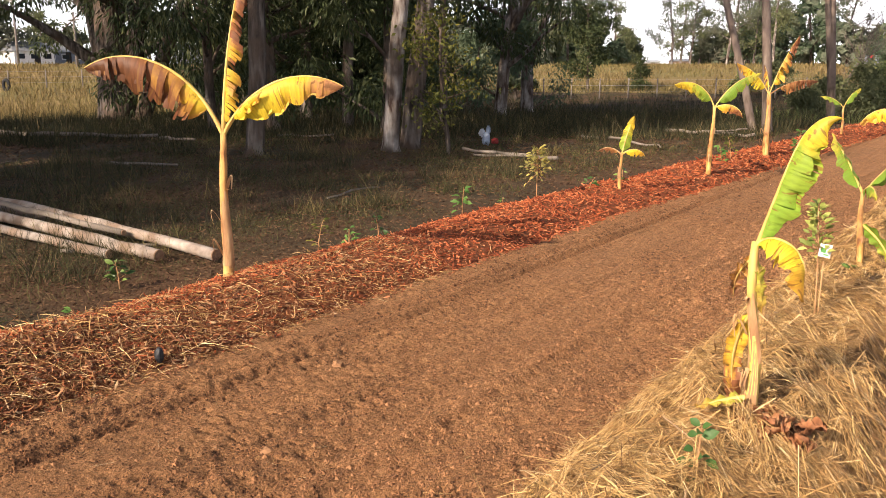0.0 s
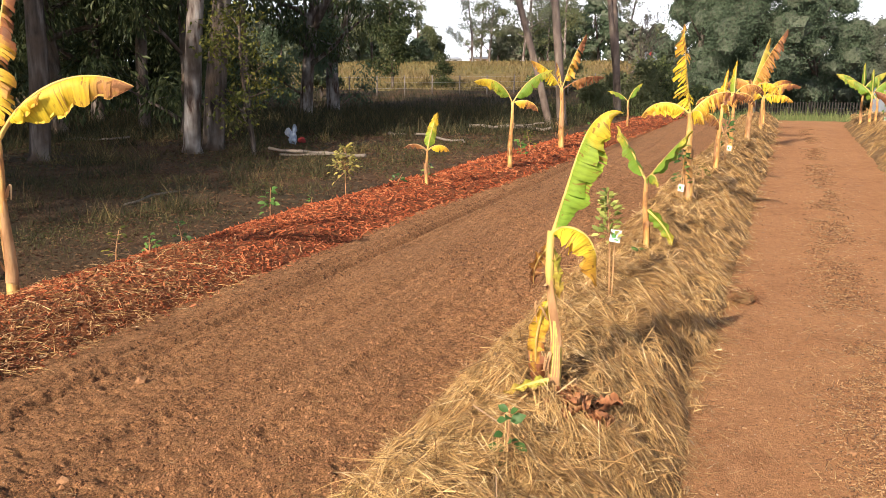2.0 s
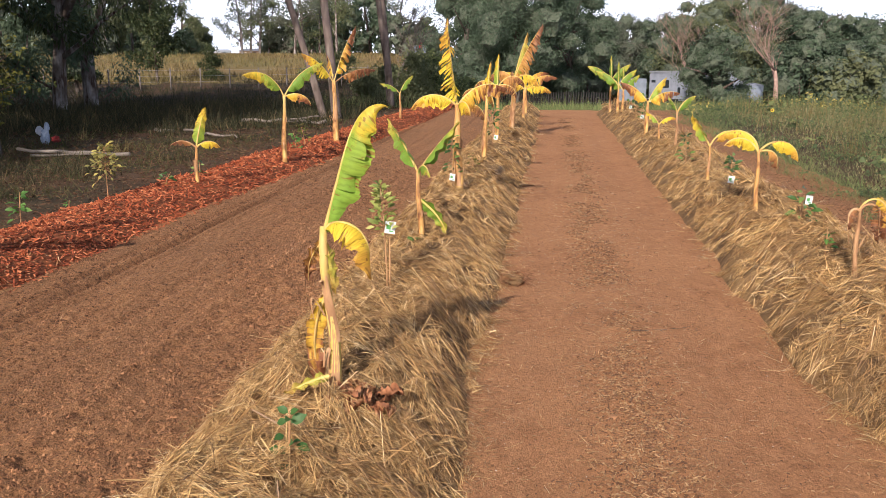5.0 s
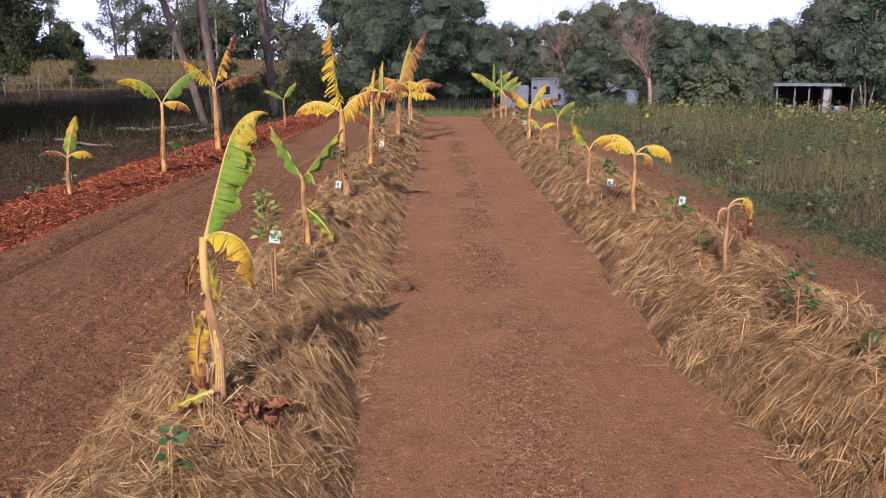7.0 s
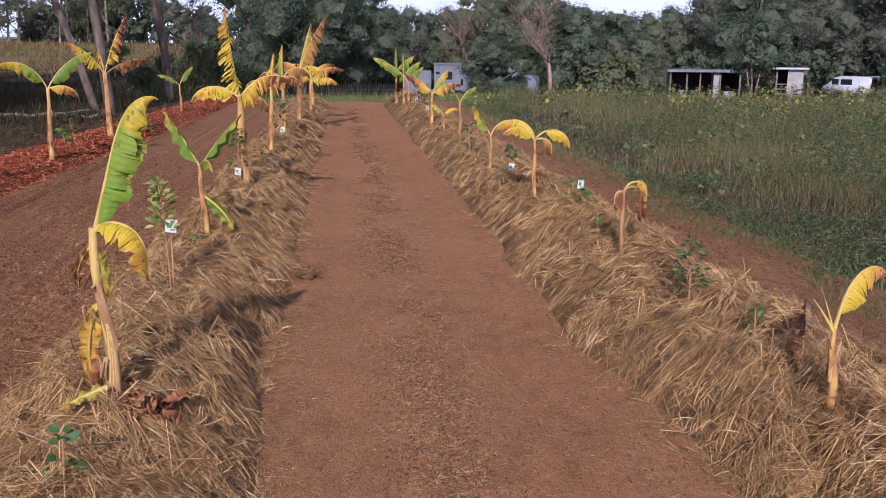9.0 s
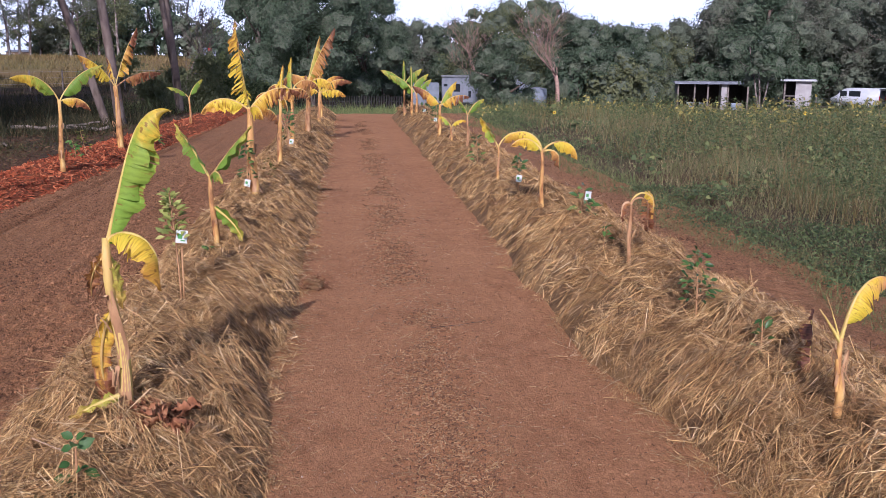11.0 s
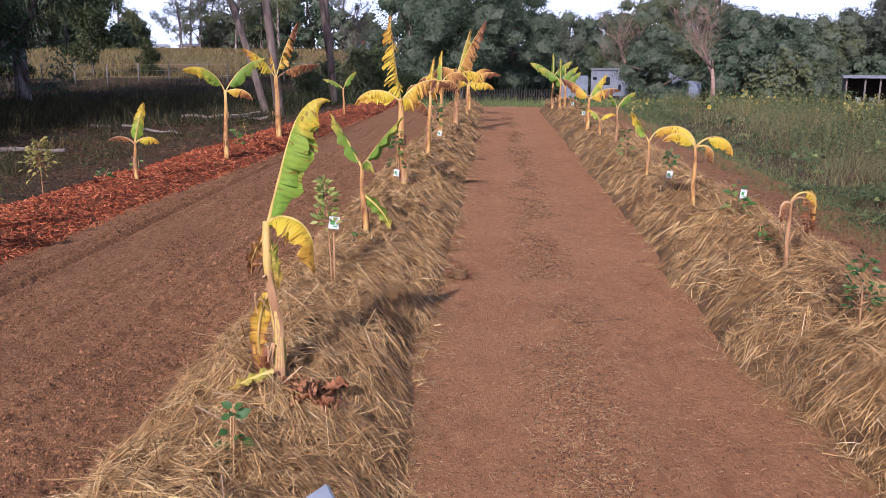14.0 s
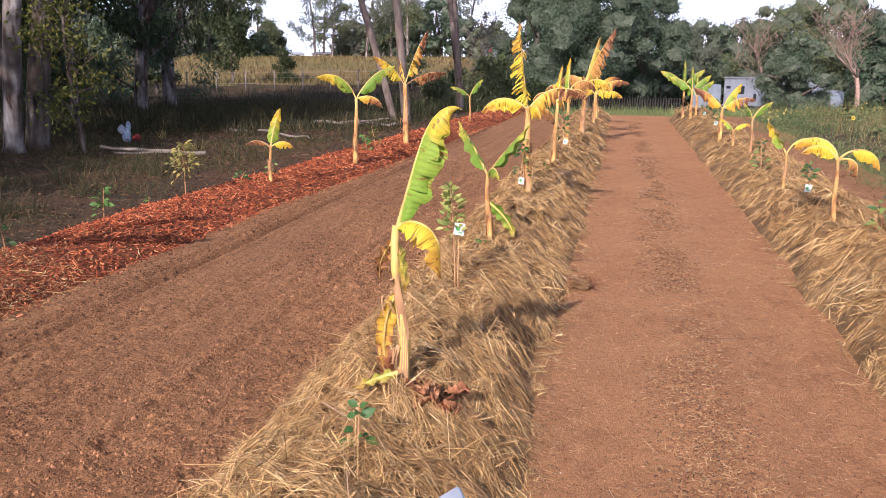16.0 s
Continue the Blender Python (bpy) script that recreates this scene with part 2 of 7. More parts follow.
SHRUBLEAF = island("shrub_leaf", [(0.0, (0.05, 0.06, 0.012)), (0.6, (0.105, 0.112, 0.020)), (1.0, (0.22, 0.20, 0.036))], 0.55, through_light=0.3)
# Far-belt leaf tones lifted past true green; distance haze is in the colour.
DARKLEAF = island("hazed_dark_leaf", [(0.0, (0.076, 0.108, 0.062)), (0.5, (0.100, 0.138, 0.080)), (1.0, (0.135, 0.175, 0.100))], 0.95, through_light=0.38, patch=(0.086, 0.121, 0.075), pscale=0.35)
MIDLEAF = island("hazed_wood_leaf", [(0.0, (0.108, 0.126, 0.084)), (0.5, (0.134, 0.153, 0.102)), (1.0, (0.172, 0.188, 0.126))], 0.95, through_light=0.38, patch=(0.162, 0.142, 0.114), pscale=0.22)
OLIVELEAF = island("hazed_olive_leaf", [(0.0, (0.135, 0.150, 0.068)), (0.5, (0.170, 0.184, 0.084)), (1.0, (0.220, 0.228, 0.106))], 0.95, through_light=0.38, patch=(0.122, 0.148, 0.083), pscale=0.3)
GREYLEAF = island("grey_leaf", [(0.0, (0.080, 0.066, 0.050)), (1.0, (0.16, 0.135, 0.10))], 0.8)
BARK = surf("grey_bark", [(0.38, (0.028, 0.022, 0.018)), (0.5, (0.092, 0.074, 0.060)), (0.66, (0.24, 0.205, 0.175))], 8.0, 0.9, 1.0, 22.0, 0.05, stretch=(1, 1, 0.18),
            patch=(0.12, 0.085, 0.06), pscale=1.6)
SMOOTHBARK = surf("smooth_grey_bark", [(0.36, (0.05, 0.036, 0.027)), (0.5, (0.125, 0.096, 0.076)), (0.66, (0.25, 0.205, 0.165))], 5.0, 0.85, 0.5, 20.0, 0.02, stretch=(1, 1, 0.2), patch=(0.17, 0.13, 0.11), pscale=1.4)
PALEBARK = surf("pale_gum_bark", [(0.40, (0.06, 0.036, 0.026)), (0.46, (0.19, 0.155, 0.13)), (0.56, (0.31, 0.275, 0.245)), (0.70, (0.46, 0.43, 0.40))], 6.0, 0.85, 1.0, 20.0, 0.03, stretch=(1, 1, 0.22),
                patch=(0.085, 0.066, 0.052), pscale=1.5)
DEADWOOD = surf("weathered_wood", [(0.3, (0.10, 0.082, 0.066)), (0.7, (0.26, 0.22, 0.18))], 6.0, 0.9, 0.4, 30.0, 0.01, stretch=(0.4, 1, 1))
LOGBARK = surf("peeled_log", [(0.3, (0.16, 0.13, 0.105)), (0.5, (0.36, 0.305, 0.255)), (0.7, (0.52, 0.46, 0.395))], 7.0, 0.85, 0.35, 25.0, 0.01,
               patch=(0.24, 0.17, 0.12), pscale=2.4)
SPECK = island("pale_grit", [(0.0, (0.36, 0.23, 0.14)), (0.8, (0.46, 0.34, 0.24)), (1.0, (0.62, 0.54, 0.44))], 0.8)
SAWN = surf("sawn_end", [(0.3, (0.16, 0.09, 0.05)), (0.7, (0.32, 0.20, 0.12))], 30.0, 0.9, 0.3, 90.0, 0.004)
STEM = surf("banana_stem", [(0.37, (0.10, 0.040, 0.020)), (0.44, (0.36, 0.17, 0.055)), (0.53, (0.60, 0.36, 0.10)), (0.70, (0.68, 0.52, 0.20))], 13.0, 0.55, 0.6, 40.0, 0.008, stretch=(1, 1, 0.22),
            patch=(0.50, 0.27, 0.09), pscale=7.0)
GREENSTEM = surf("green_banana_stem", [(0.34, (0.26, 0.15, 0.05)), (0.45, (0.52, 0.39, 0.09)), (0.7, (0.64, 0.53, 0.16))], 12.0, 0.5, 0.5, 40.0, 0.006, stretch=(1, 1, 0.2),
                 patch=(0.60, 0.40, 0.13), pscale=5.0)
SHEATH = surf("dry_sheath", [(0.3, (0.22, 0.11, 0.05)), (0.5, (0.42, 0.24, 0.11)), (0.75, (0.60, 0.42, 0.23))], 12.0, 0.85, 0.6, 50.0, 0.006, stretch=(1, 1, 0.3))
DEADLEAF = surf("dead_leaf", [(0.34, (0.09, 0.036, 0.016)), (0.5, (0.31, 0.13, 0.055)), (0.68, (0.60, 0.35, 0.17))], 14.0, 0.7, 0.5, 50.0, 0.006)
L_GREEN = leaf_mat("green_blade", (0.17, 0.30, 0.030), (0.19, 0.29, 0.032), (0.50, 0.42, 0.05), 0.6, 1.0, 0.2)
L_LIME = leaf_mat("green_to_yellow_blade", (0.22, 0.36, 0.040), (0.33, 0.40, 0.040), (0.66, 0.46, 0.03), 0.42, 0.72, 0.3)
L_YELLOW = leaf_mat("yellow_blade", (0.66, 0.55, 0.035), (0.72, 0.50, 0.028), (0.52, 0.27, 0.04), 0.6, 0.98, 0.3)
L_BROWN = leaf_mat("browning_blade", (0.66, 0.50, 0.035), (0.62, 0.36, 0.04), (0.26, 0.10, 0.04), 0.42, 0.72, 0.7)
L_BURNT = leaf_mat("burnt_blade", (0.66, 0.50, 0.035), (0.50, 0.26, 0.04), (0.21, 0.085, 0.035), 0.20, 0.48, 0.8)
L_DEAD = leaf_mat("withered_blade", (0.46, 0.25, 0.07), (0.34, 0.15, 0.055), (0.22, 0.09, 0.04), 0.35, 0.7, 0.4)
L_YELLOWGREEN = leaf_mat("yellow_green_blade", (0.36, 0.36, 0.05), (0.44, 0.40, 0.05), (0.42, 0.26, 0.05), 0.5, 0.95, 0.3)
L_CRISP = leaf_mat("crisp_dead_blade", (0.20, 0.085, 0.05), (0.24, 0.10, 0.06), (0.13, 0.055, 0.035), 0.35, 0.7, 0.4)
L_GREENYELLOW = leaf_mat("green_yellow_tipped_blade", (0.21, 0.36, 0.040), (0.28, 0.39, 0.040), (0.66, 0.47, 0.03), 0.66, 0.92, 0.15)
L_YELLOWTIP = leaf_mat("brown_tipped_yellow_blade", (0.68, 0.56, 0.035), (0.70, 0.48, 0.03), (0.50, 0.24, 0.10), 0.55, 0.92, 0.2)
L_TAN = leaf_mat("tan_blade", (0.56, 0.31, 0.06), (0.48, 0.24, 0.055), (0.24, 0.10, 0.04), 0.45, 0.85, 0.5)
WHITE = plain("white_paint", (0.74, 0.74, 0.74), 0.5)
# White greyed down so the caravan reads as under tree shade.
OFFWHITE = plain("shade_greyed_white", (0.18, 0.195, 0.225), 0.6, var=0.2, scale=2.0)
ROOFMETAL = plain("metal_roof", (0.52, 0.54, 0.55), 0.45, 0.3, 0.15, 2.0)
DARKROOF = plain("grey_roof", (0.17, 0.18, 0.19), 0.7)
# Darkened past plain timber; holds the tree shade over the paling fence.
DARKWOOD = plain("shade_darkened_timber", (0.032, 0.027, 0.023), 0.9, var=0.3)
GREYWOOD = plain("grey_timber", (0.19, 0.165, 0.145), 0.9, var=0.3)
FIBRO = plain("fibro_sheet", (0.36, 0.345, 0.335), 0.85, var=0.2, scale=1.5)
BRICKWALL = plain("brown_wall", (0.30, 0.20, 0.14), 0.9)
RUBBER = plain("rubber", (0.02, 0.02, 0.02), 0.85)
BLACK = plain("black_plastic", (0.025, 0.027, 0.03), 0.5)
RED = plain("red_paint", (0.24, 0.03, 0.025), 0.6)
LAMPRED = plain("red_lens", (0.35, 0.02, 0.02), 0.25)
STEEL = plain("zinc_steel", (0.45, 0.46, 0.47), 0.4, 0.7)
BAGWHITE = plain("white_plastic", (0.46, 0.48, 0.52), 0.35, var=0.06)
SACKBLUE = plain("post_paint", (0.36, 0.40, 0.46), 0.4, var=0.15, scale=14.0)
BAGBLUE = plain("pale_blue_plastic", (0.27, 0.32, 0.40), 0.4, var=0.2)
TRAILER = plain("faded_blue_sheet", (0.17, 0.195, 0.23), 0.6, var=0.2, scale=2.0)
TAGWHITE = plain("white_card", (0.62, 0.65, 0.63), 0.5, var=0.03)
TAGGREEN = plain("green_print", (0.10, 0.30, 0.08), 0.5)
GLASS, _nt, _b = blank("dark_glass", 0.08)
_b.inputs["Base Color"].default_value = (0.02, 0.024, 0.028, 1)
_b.inputs["Specular IOR Level"].default_value = 0.6
CARPAINT, _nt, _b = blank("white_car_paint", 0.3)
_nt.links.new(ramp(_nt, noise_tex(_nt, 3.0), [(0.3, (0.50, 0.52, 0.56)), (0.7, (0.58, 0.60, 0.63))]), _b.inputs["Base Color"])

# ---------------------------------------------------------------- mesh helpers
rng = np.random.default_rng(7)
TABLE = rng.random(65536)


def vnoise(x, y, seed=0):
    """Smooth noise in 0..1 on arrays."""
    xi, yi = np.floor(x).astype(np.int64), np.floor(y).astype(np.int64)
    fx, fy = x - xi, y - yi
    fx, fy = fx * fx * (3 - 2 * fx), fy * fy * (3 - 2 * fy)

    def corner(a, c):
        return TABLE[((a * 73856093) ^ (c * 19349663) ^ (seed * 83492791)) & 65535]

    top = corner(xi, yi) * (1 - fx) + corner(xi + 1, yi) * fx
    low = corner(xi, yi + 1) * (1 - fx) + corner(xi + 1, yi + 1) * fx
    return top * (1 - fy) + low * fy


def fbm(x, y, octaves=4, seed=0):
    total, amp, out = 0.0, 1.0, 0.0
    for k in range(octaves):
        out = out + amp * (vnoise(x * 2**k, y * 2**k, seed + k) - 0.5)
        total, amp = total + amp, amp * 0.5
    return out / total


def step(a, c, v):
    t = np.clip((v - a) / (c - a), 0, 1)
    return t * t * (3 - 2 * t)


def np_mesh(name, verts, faces, mats, smooth=False, uv=None, index=None):
    """A mesh from arrays; faces all have the same number of corners."""
    me = bpy.data.meshes.new(name)
    v, f = np.asarray(verts, np.float32).reshape(-1, 3), np.asarray(faces, np.int32)
    me.vertices.add(len(v))
    me.vertices.foreach_set("co", v.ravel())
    me.loops.add(f.size)
    me.loops.foreach_set("vertex_index", f.ravel())
    me.polygons.add(len(f))
    me.polygons.foreach_set("loop_start", np.arange(0, f.size, f.shape[1], dtype=np.int32))
    for m in mats if isinstance(mats, (list, tuple)) else [mats]:
        me.materials.append(m)
    if index is not None:
        me.polygons.foreach_set("material_index", np.asarray(index, np.int32))
    me.polygons.foreach_set("use_smooth", np.full(len(f), smooth))
    if uv is not None:
        layer = me.uv_layers.new(name="UVMap")
        layer.data.foreach_set("uv", np.asarray(uv, np.float32)[f.ravel()].ravel())
    me.update(calc_edges=True)
    return me


def stuff(name, verts, faces, mat, label, category, parent=None):
    ob = new(name, np_mesh(name, verts, faces, mat))
    if parent:
        ob.parent = parent
    return tagged(ob, label, category, kind="stuff")


def part(name, bm, mat, parent, label="", smooth=False):
    """One bmesh, or a ready mesh, as one object under a thing."""
    if isinstance(bm, bmesh.types.BMesh):
        me = bpy.data.meshes.new(name)
        bm.to_mesh(me)
        bm.free()
        me.materials.append(mat)
        if smooth:
            me.polygons.foreach_set("use_smooth", np.full(len(me.polygons), True))
    else:
        me = bm
    ob = new(name, me)
    ob.parent = parent
    if label:
        tagged(ob, label)
    return ob


def thing(name, x, y, z, label, category, turn=0.0, group=""):
    ob = new(name)
    ob.empty_display_size = 0.1
    ob.matrix_basis = pose(x, y, z, 0, 0, turn)
    return tagged(ob, label, category, group)


def box(x0, y0, z0, x1, y1, z1, bevel=0.0):
    bm = bmesh.new()
    bmesh.ops.create_cube(bm, size=1.0)
    for v in bm.verts:
        v.co = Vector(((x0 + x1) / 2 + v.co.x * (x1 - x0), (y0 + y1) / 2 + v.co.y * (y1 - y0), (z0 + z1) / 2 + v.co.z * (z1 - z0)))
    if bevel:
        bmesh.ops.bevel(bm, geom=bm.edges[:], offset=bevel, segments=2, affect="EDGES")
    return bm


def tube_data(points, radii, n=8, rough=0.0, seed=0, cap=True):
    """Rings along a line. Quads; the ends close to a point-like ring."""
    pts = [Vector(p) for p in points]
    rad = list(radii)
    if cap:
        pts = [pts[0]] + pts + [pts[-1]]
        rad = [0.0005] + rad + [0.0005]
    v, f = [], []
    r = random.Random(seed)
    ref = Vector((0.31, 0.93, 0.2)).normalized()
    for i, p in enumerate(pts):
        a, c = pts[max(i - 1, 0)], pts[min(i + 1, len(pts) - 1)]
        t = (c - a)
        t = t.normalized() if t.length > 1e-6 else Vector((0, 0, 1))
        s = t.cross(ref)
        s = s.normalized() if s.length > 0.05 else t.orthogonal().normalized()
        w = t.cross(s)
        for k in range(n):
            q = 2 * math.pi * k / n
            rr = rad[i] * (1 + rough * (r.random() - 0.5))
            v.append(p + (s * math.cos(q) + w * math.sin(q)) * rr)
    for i in range(len(pts) - 1):
        for k in range(n):
            f.append((i * n + k, i * n + (k + 1) % n, (i + 1) * n + (k + 1) % n, (i + 1) * n + k))
    return [tuple(p) for p in v], f


def tubes_mesh(name, tubes, mat, smooth=True):
    v, f = [], []
    for tv, tf in tubes:
        o = len(v)
        v += tv
        f += [tuple(i + o for i in q) for q in tf]
    return np_mesh(name, v, f, mat, smooth)


def ribbons(p, d, side, length, width, sag, seg=2, taper=0.3):
    """Many bent strips: start, direction, side way, size and how far the end sinks."""
    n = len(p)
    rows = []
    for k in range(seg + 1):
        s = k / seg
        c = p + d * (length * s)[:, None]
        c[:, 2] -= sag * s * s
        w = (width * (1 - (1 - taper) * s) / 2)[:, None]
        rows += [c - side * w, c + side * w]
    v = np.stack(rows, 1).reshape(-1, 3)
    o = np.arange(n)[:, None] * (2 * seg + 2)
    f = np.concatenate([np.stack([o + 2 * k, o + 2 * k + 1, o + 2 * k + 3, o + 2 * k + 2], -1).reshape(-1, 4) for k in range(seg)])
    return v, f


def diamonds(p, d, side, length, width, bend=0.0):
    """Many pointed leaves of one quad each."""
    n = len(p)
    up = np.cross(d, side)
    mid = p + d * (length * 0.45)[:, None] + up * (bend * length)[:, None]
    v = np.stack([p, mid - side * (width / 2)[:, None], p + d * length[:, None], mid + side * (width / 2)[:, None]], 1).reshape(-1, 3)
    return v, np.arange(4 * n).reshape(-1, 4)


def unit(a):
    return a / np.maximum(np.linalg.norm(a, axis=1, keepdims=True), 1e-9)


def randdir(n, r=None):
    return unit((r if r is not None else rng).normal(size=(n, 3)))


def across(d, r=None):
    return unit(np.cross(d, randdir(len(d), r)))


def chips(p, d, up, length, width, thick):
    """Many small six-sided chips."""
    n = len(p)
    s = unit(np.cross(up, d))
    u = np.cross(d, s)
    rows = []
    for a, b_, c in ((-1, -1, -1), (1, -0.7, -1), (1, 0.7, -1), (-1, 1, -1), (-0.9, -0.9, 1), (0.8, -0.6, 1), (0.9, 0.6, 1), (-0.9, 0.9, 1)):
        rows.append(p + d * (length * a / 2)[:, None] + s * (width * b_ / 2)[:, None] + u * (thick * c / 2)[:, None])
    v = np.stack(rows, 1).reshape(-1, 3)
    o = np.arange(n)[:, None, None] * 8
    q = np.array([(4, 5, 6, 7), (0, 1, 5, 4), (1, 2, 6, 5), (2, 3, 7, 6), (3, 0, 4, 7)])[None]
    return v, (o + q).reshape(-1, 4)


# ---------------------------------------------------------------- the lie of the land


def land(x, y):
    """Height of the ground: level by the beds, a fall beyond the field, a rise behind the paddock."""
    x, y = np.asarray(x, float), np.asarray(y, float)
    r, a = np.hypot(x, y), np.arctan2(x, np.maximum(y, 1e-3))
    left = step(-0.07, -0.20, a)
    fall = -(1.9 + 0.8 * step(0.18, 0.33, a)) * step(22, 70, r) * (1 - left)
    rise = (2.0 * step(48, 105, r) + 0.9 * step(100, 200, r)) * left - 0.35 * step(26, 44, r) * left * (1 - step(44, 60, r))
    ahead = step(-5, 3, y)
    return (fall + rise) * ahead


BED1, BED2 = (-0.965, 0.60, 0.23), (2.02, 0.70, 0.28)


def bed_c(y, bed):
    """Middle line of a bed, which bends away from the lane's middle at the near end."""
    y = np.asarray(y, float)
    return bed[0] + (0.15 if bed[0] > 0 else 0.05) * step(4.4, 2.5, y)


def bed_z(x, y, bed, seed):
    """Height of a straw bed: a rounded bank with an uneven outline."""
    half, h = bed[1:]
    w = half * (1 + 0.22 * fbm(np.asarray(y) * 1.1, np.asarray(y) * 0 + seed, 3, seed))
    cxx = bed_c(y, bed) + 0.10 * fbm(np.asarray(y) * 0.8, np.asarray(y) * 0 + seed + 9.5, 2, seed + 3) - 0.004 * np.maximum(np.asarray(y) - 6, 0)
    t = np.clip(np.abs(x - cxx) / w, 0, 1)
    prof = (1 - t**2.1)
    bumps = 1 + 0.75 * fbm(np.asarray(x) * 3.4, np.asarray(y) * 2.6, 3, seed + 5)
    tuft = 0.26 * np.abs(fbm(np.asarray(x) * 5.5, np.asarray(y) * 4.5, 2, seed + 7)) * np.minimum(1, prof * 2)
    return h * prof * bumps + tuft


def mulch_c(y):
    return -4.52 + 0.03 * np.maximum(np.asarray(y) - 9, 0) - 0.07 * step(3, 6, np.asarray(y)) * (1 - step(8, 12, np.asarray(y)))


def mulch_z(x, y):
    w = 0.66 * (1 + 0.25 * fbm(np.asarray(y) * 1.3, np.asarray(y) * 0 + 4.2, 3, 31))
    t = np.clip(np.abs(x - mulch_c(y)) / w, 0, 1)
    return 0.17 * (1 - t**2.2) * (1 + 0.7 * fbm(np.asarray(x) * 2.4, np.asarray(y) * 2.0, 4, 33))


def soil_z(x, y):
    """Worked soil with wheel marks along the lanes and rough tilth between."""
    x, y = np.asarray(x, float), np.asarray(y, float)
    rough = 0.012 * fbm(x * 5, y * 2.5, 2, 41)
    rough = rough + 0.030 * fbm(x * 1.6, y * 0.12, 2, 45)
    tilth = 0.75 * (x < -1.4) + np.exp(-(((x + 1.95) / 0.5) ** 2)) + 0.5 * np.exp(-(((x + 2.9) / 0.3) ** 2)) + 1.0 * np.exp(-(((x - 0.42) / 0.17) ** 2)) + 0.8 * step(2.5, 2.8, x)
    rough = rough + tilth * (0.036 * np.abs(fbm(x * 18, y * 15, 1, 47)) * (0.25 + 1.5 * np.maximum(fbm(x * 2.5, y * 1.4, 2, 46) + 0.12, 0)) + 0.008 * np.maximum(fbm(x * 6, y * 5, 2, 48) - 0.05, 0)) + 0.008 * (0.4 + tilth) * fbm(x * 17, y * 14, 1, 49)
    # crumbly tilth: pits and crumbs between smoother drag marks
    loose = np.clip(0.15 + 2.2 * (fbm(x * 1.9, y * 0.45, 3, 57) + 0.10), 0, 1) * step(-1.0, -1.5, x) + 0.45 * step(2.5, 2.8, x)
    grain = fbm(x * 33, y * 30, 2, 58)
    rough = rough + loose * (0.030 * np.clip(grain - 0.02, 0, 0.35) - 0.085 * np.clip(-grain - 0.09, 0, 0.25) + 0.014 * np.clip(fbm(x * 11, y * 10, 2, 59) - 0.05, 0, 0.4))
    rough = rough + step(-1.0, -1.5, x) * (0.012 * fbm(x * 13 + 0.5 * fbm(x * 2, y * 0.8, 2, 66), y * 0.45, 2, 67) + 0.006 * fbm(x * 30, y * 3.0, 1, 68))
    wob = 0.05 * fbm(y * 0.6, y * 0 + 1.5, 2, 51)
    for cx, w, dep, lug in ((-3.60, 0.045, 0.032, 1), (-3.41, 0.05, 0.055, 1), (-2.72, 0.05, 0.022, 1), (-2.42, 0.10, 0.022, 0), (-0.05, 0.13, 0.012, 0), (0.92, 0.14, 0.012, 0)):
        k = np.exp(-(((x - cx - wob) / w) ** 2))
        if lug:
            k = k * (0.50 + 0.5 * vnoise(x * 4, y * 1.3, 54) + (0.5 + 0.5 * np.sin(y * 58 + x * 20 + 9 * vnoise(x * 6, y * 4, 55))) * 0.55 * vnoise(x * 9, y * 3, 53))
        rough = rough - dep * k
    ridge = np.exp(-(((x + 2.21 + wob) / 0.05) ** 2)) * 0.030 + np.exp(-(((x + 3.30 + wob) / 0.04) ** 2)) * 0.020 + np.exp(-(((x + 3.50 + wob) / 0.04) ** 2)) * 0.018
    return 0.012 + rough + ridge

# ---------------------------------------------------------------- ground, soil, beds
gx = np.concatenate([-np.geomspace(900, 6.2, 90), np.linspace(-6, 5, 45), np.geomspace(5.3, 900, 85)])
gy = np.concatenate([-np.geomspace(500, 6, 30), np.linspace(-5, 30, 110), np.geomspace(30.5, 1400, 110)])
X, Y = np.meshgrid(gx, gy)
Z = land(X, Y) + 0.10 * fbm(X * 0.35, Y * 0.35, 3, 61) * step(5.4, 9, np.hypot(X + 0.3, np.minimum(Y - 14, 0))) - 0.02
inside = (X > -4.3) & (X < 3.5) & (Y > -6.6) & (Y < 28.6)
Z = np.where(inside, -0.10, Z)
nx, ny = len(gx), len(gy)
I = np.arange(nx * ny).reshape(ny, nx)
F = np.stack([I[:-1, :-1], I[:-1, 1:], I[1:, 1:], I[1:, :-1]], -1).reshape(-1, 4)
fx, fy = (X[:-1, :-1] + X[1:, 1:]).ravel() / 2, (Y[:-1, :-1] + Y[1:, 1:]).ravel() / 2
dist = np.hypot(fx, fy) + 6 * fbm(fx * 0.2, fy * 0.2, 3, 63)
bear = np.degrees(np.arctan2(fx, np.maximum(fy, 0.1)))
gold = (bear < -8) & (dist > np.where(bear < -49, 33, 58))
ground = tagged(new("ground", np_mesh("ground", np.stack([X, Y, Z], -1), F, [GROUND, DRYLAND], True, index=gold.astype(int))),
                "rough paddock ground with worn brown grass and litter, darkened for tree shade", "ground", kind="structure")

sx = np.concatenate([np.arange(-4.35, -1.25, 0.0155), np.arange(-1.25, 3.98, 0.030)])
sy = np.concatenate([np.linspace(-7, 0.9, 60), np.linspace(0.92, 2.2, 60), np.geomspace(2.213, 9.0, 300), np.geomspace(9.06, 28.4, 130)])
X, Y = np.meshgrid(sx, sy)
edge = np.minimum(np.minimum(X + 4.35, 3.96 - X) / 0.25, np.minimum(Y + 7, 28.4 - Y) / 0.6)
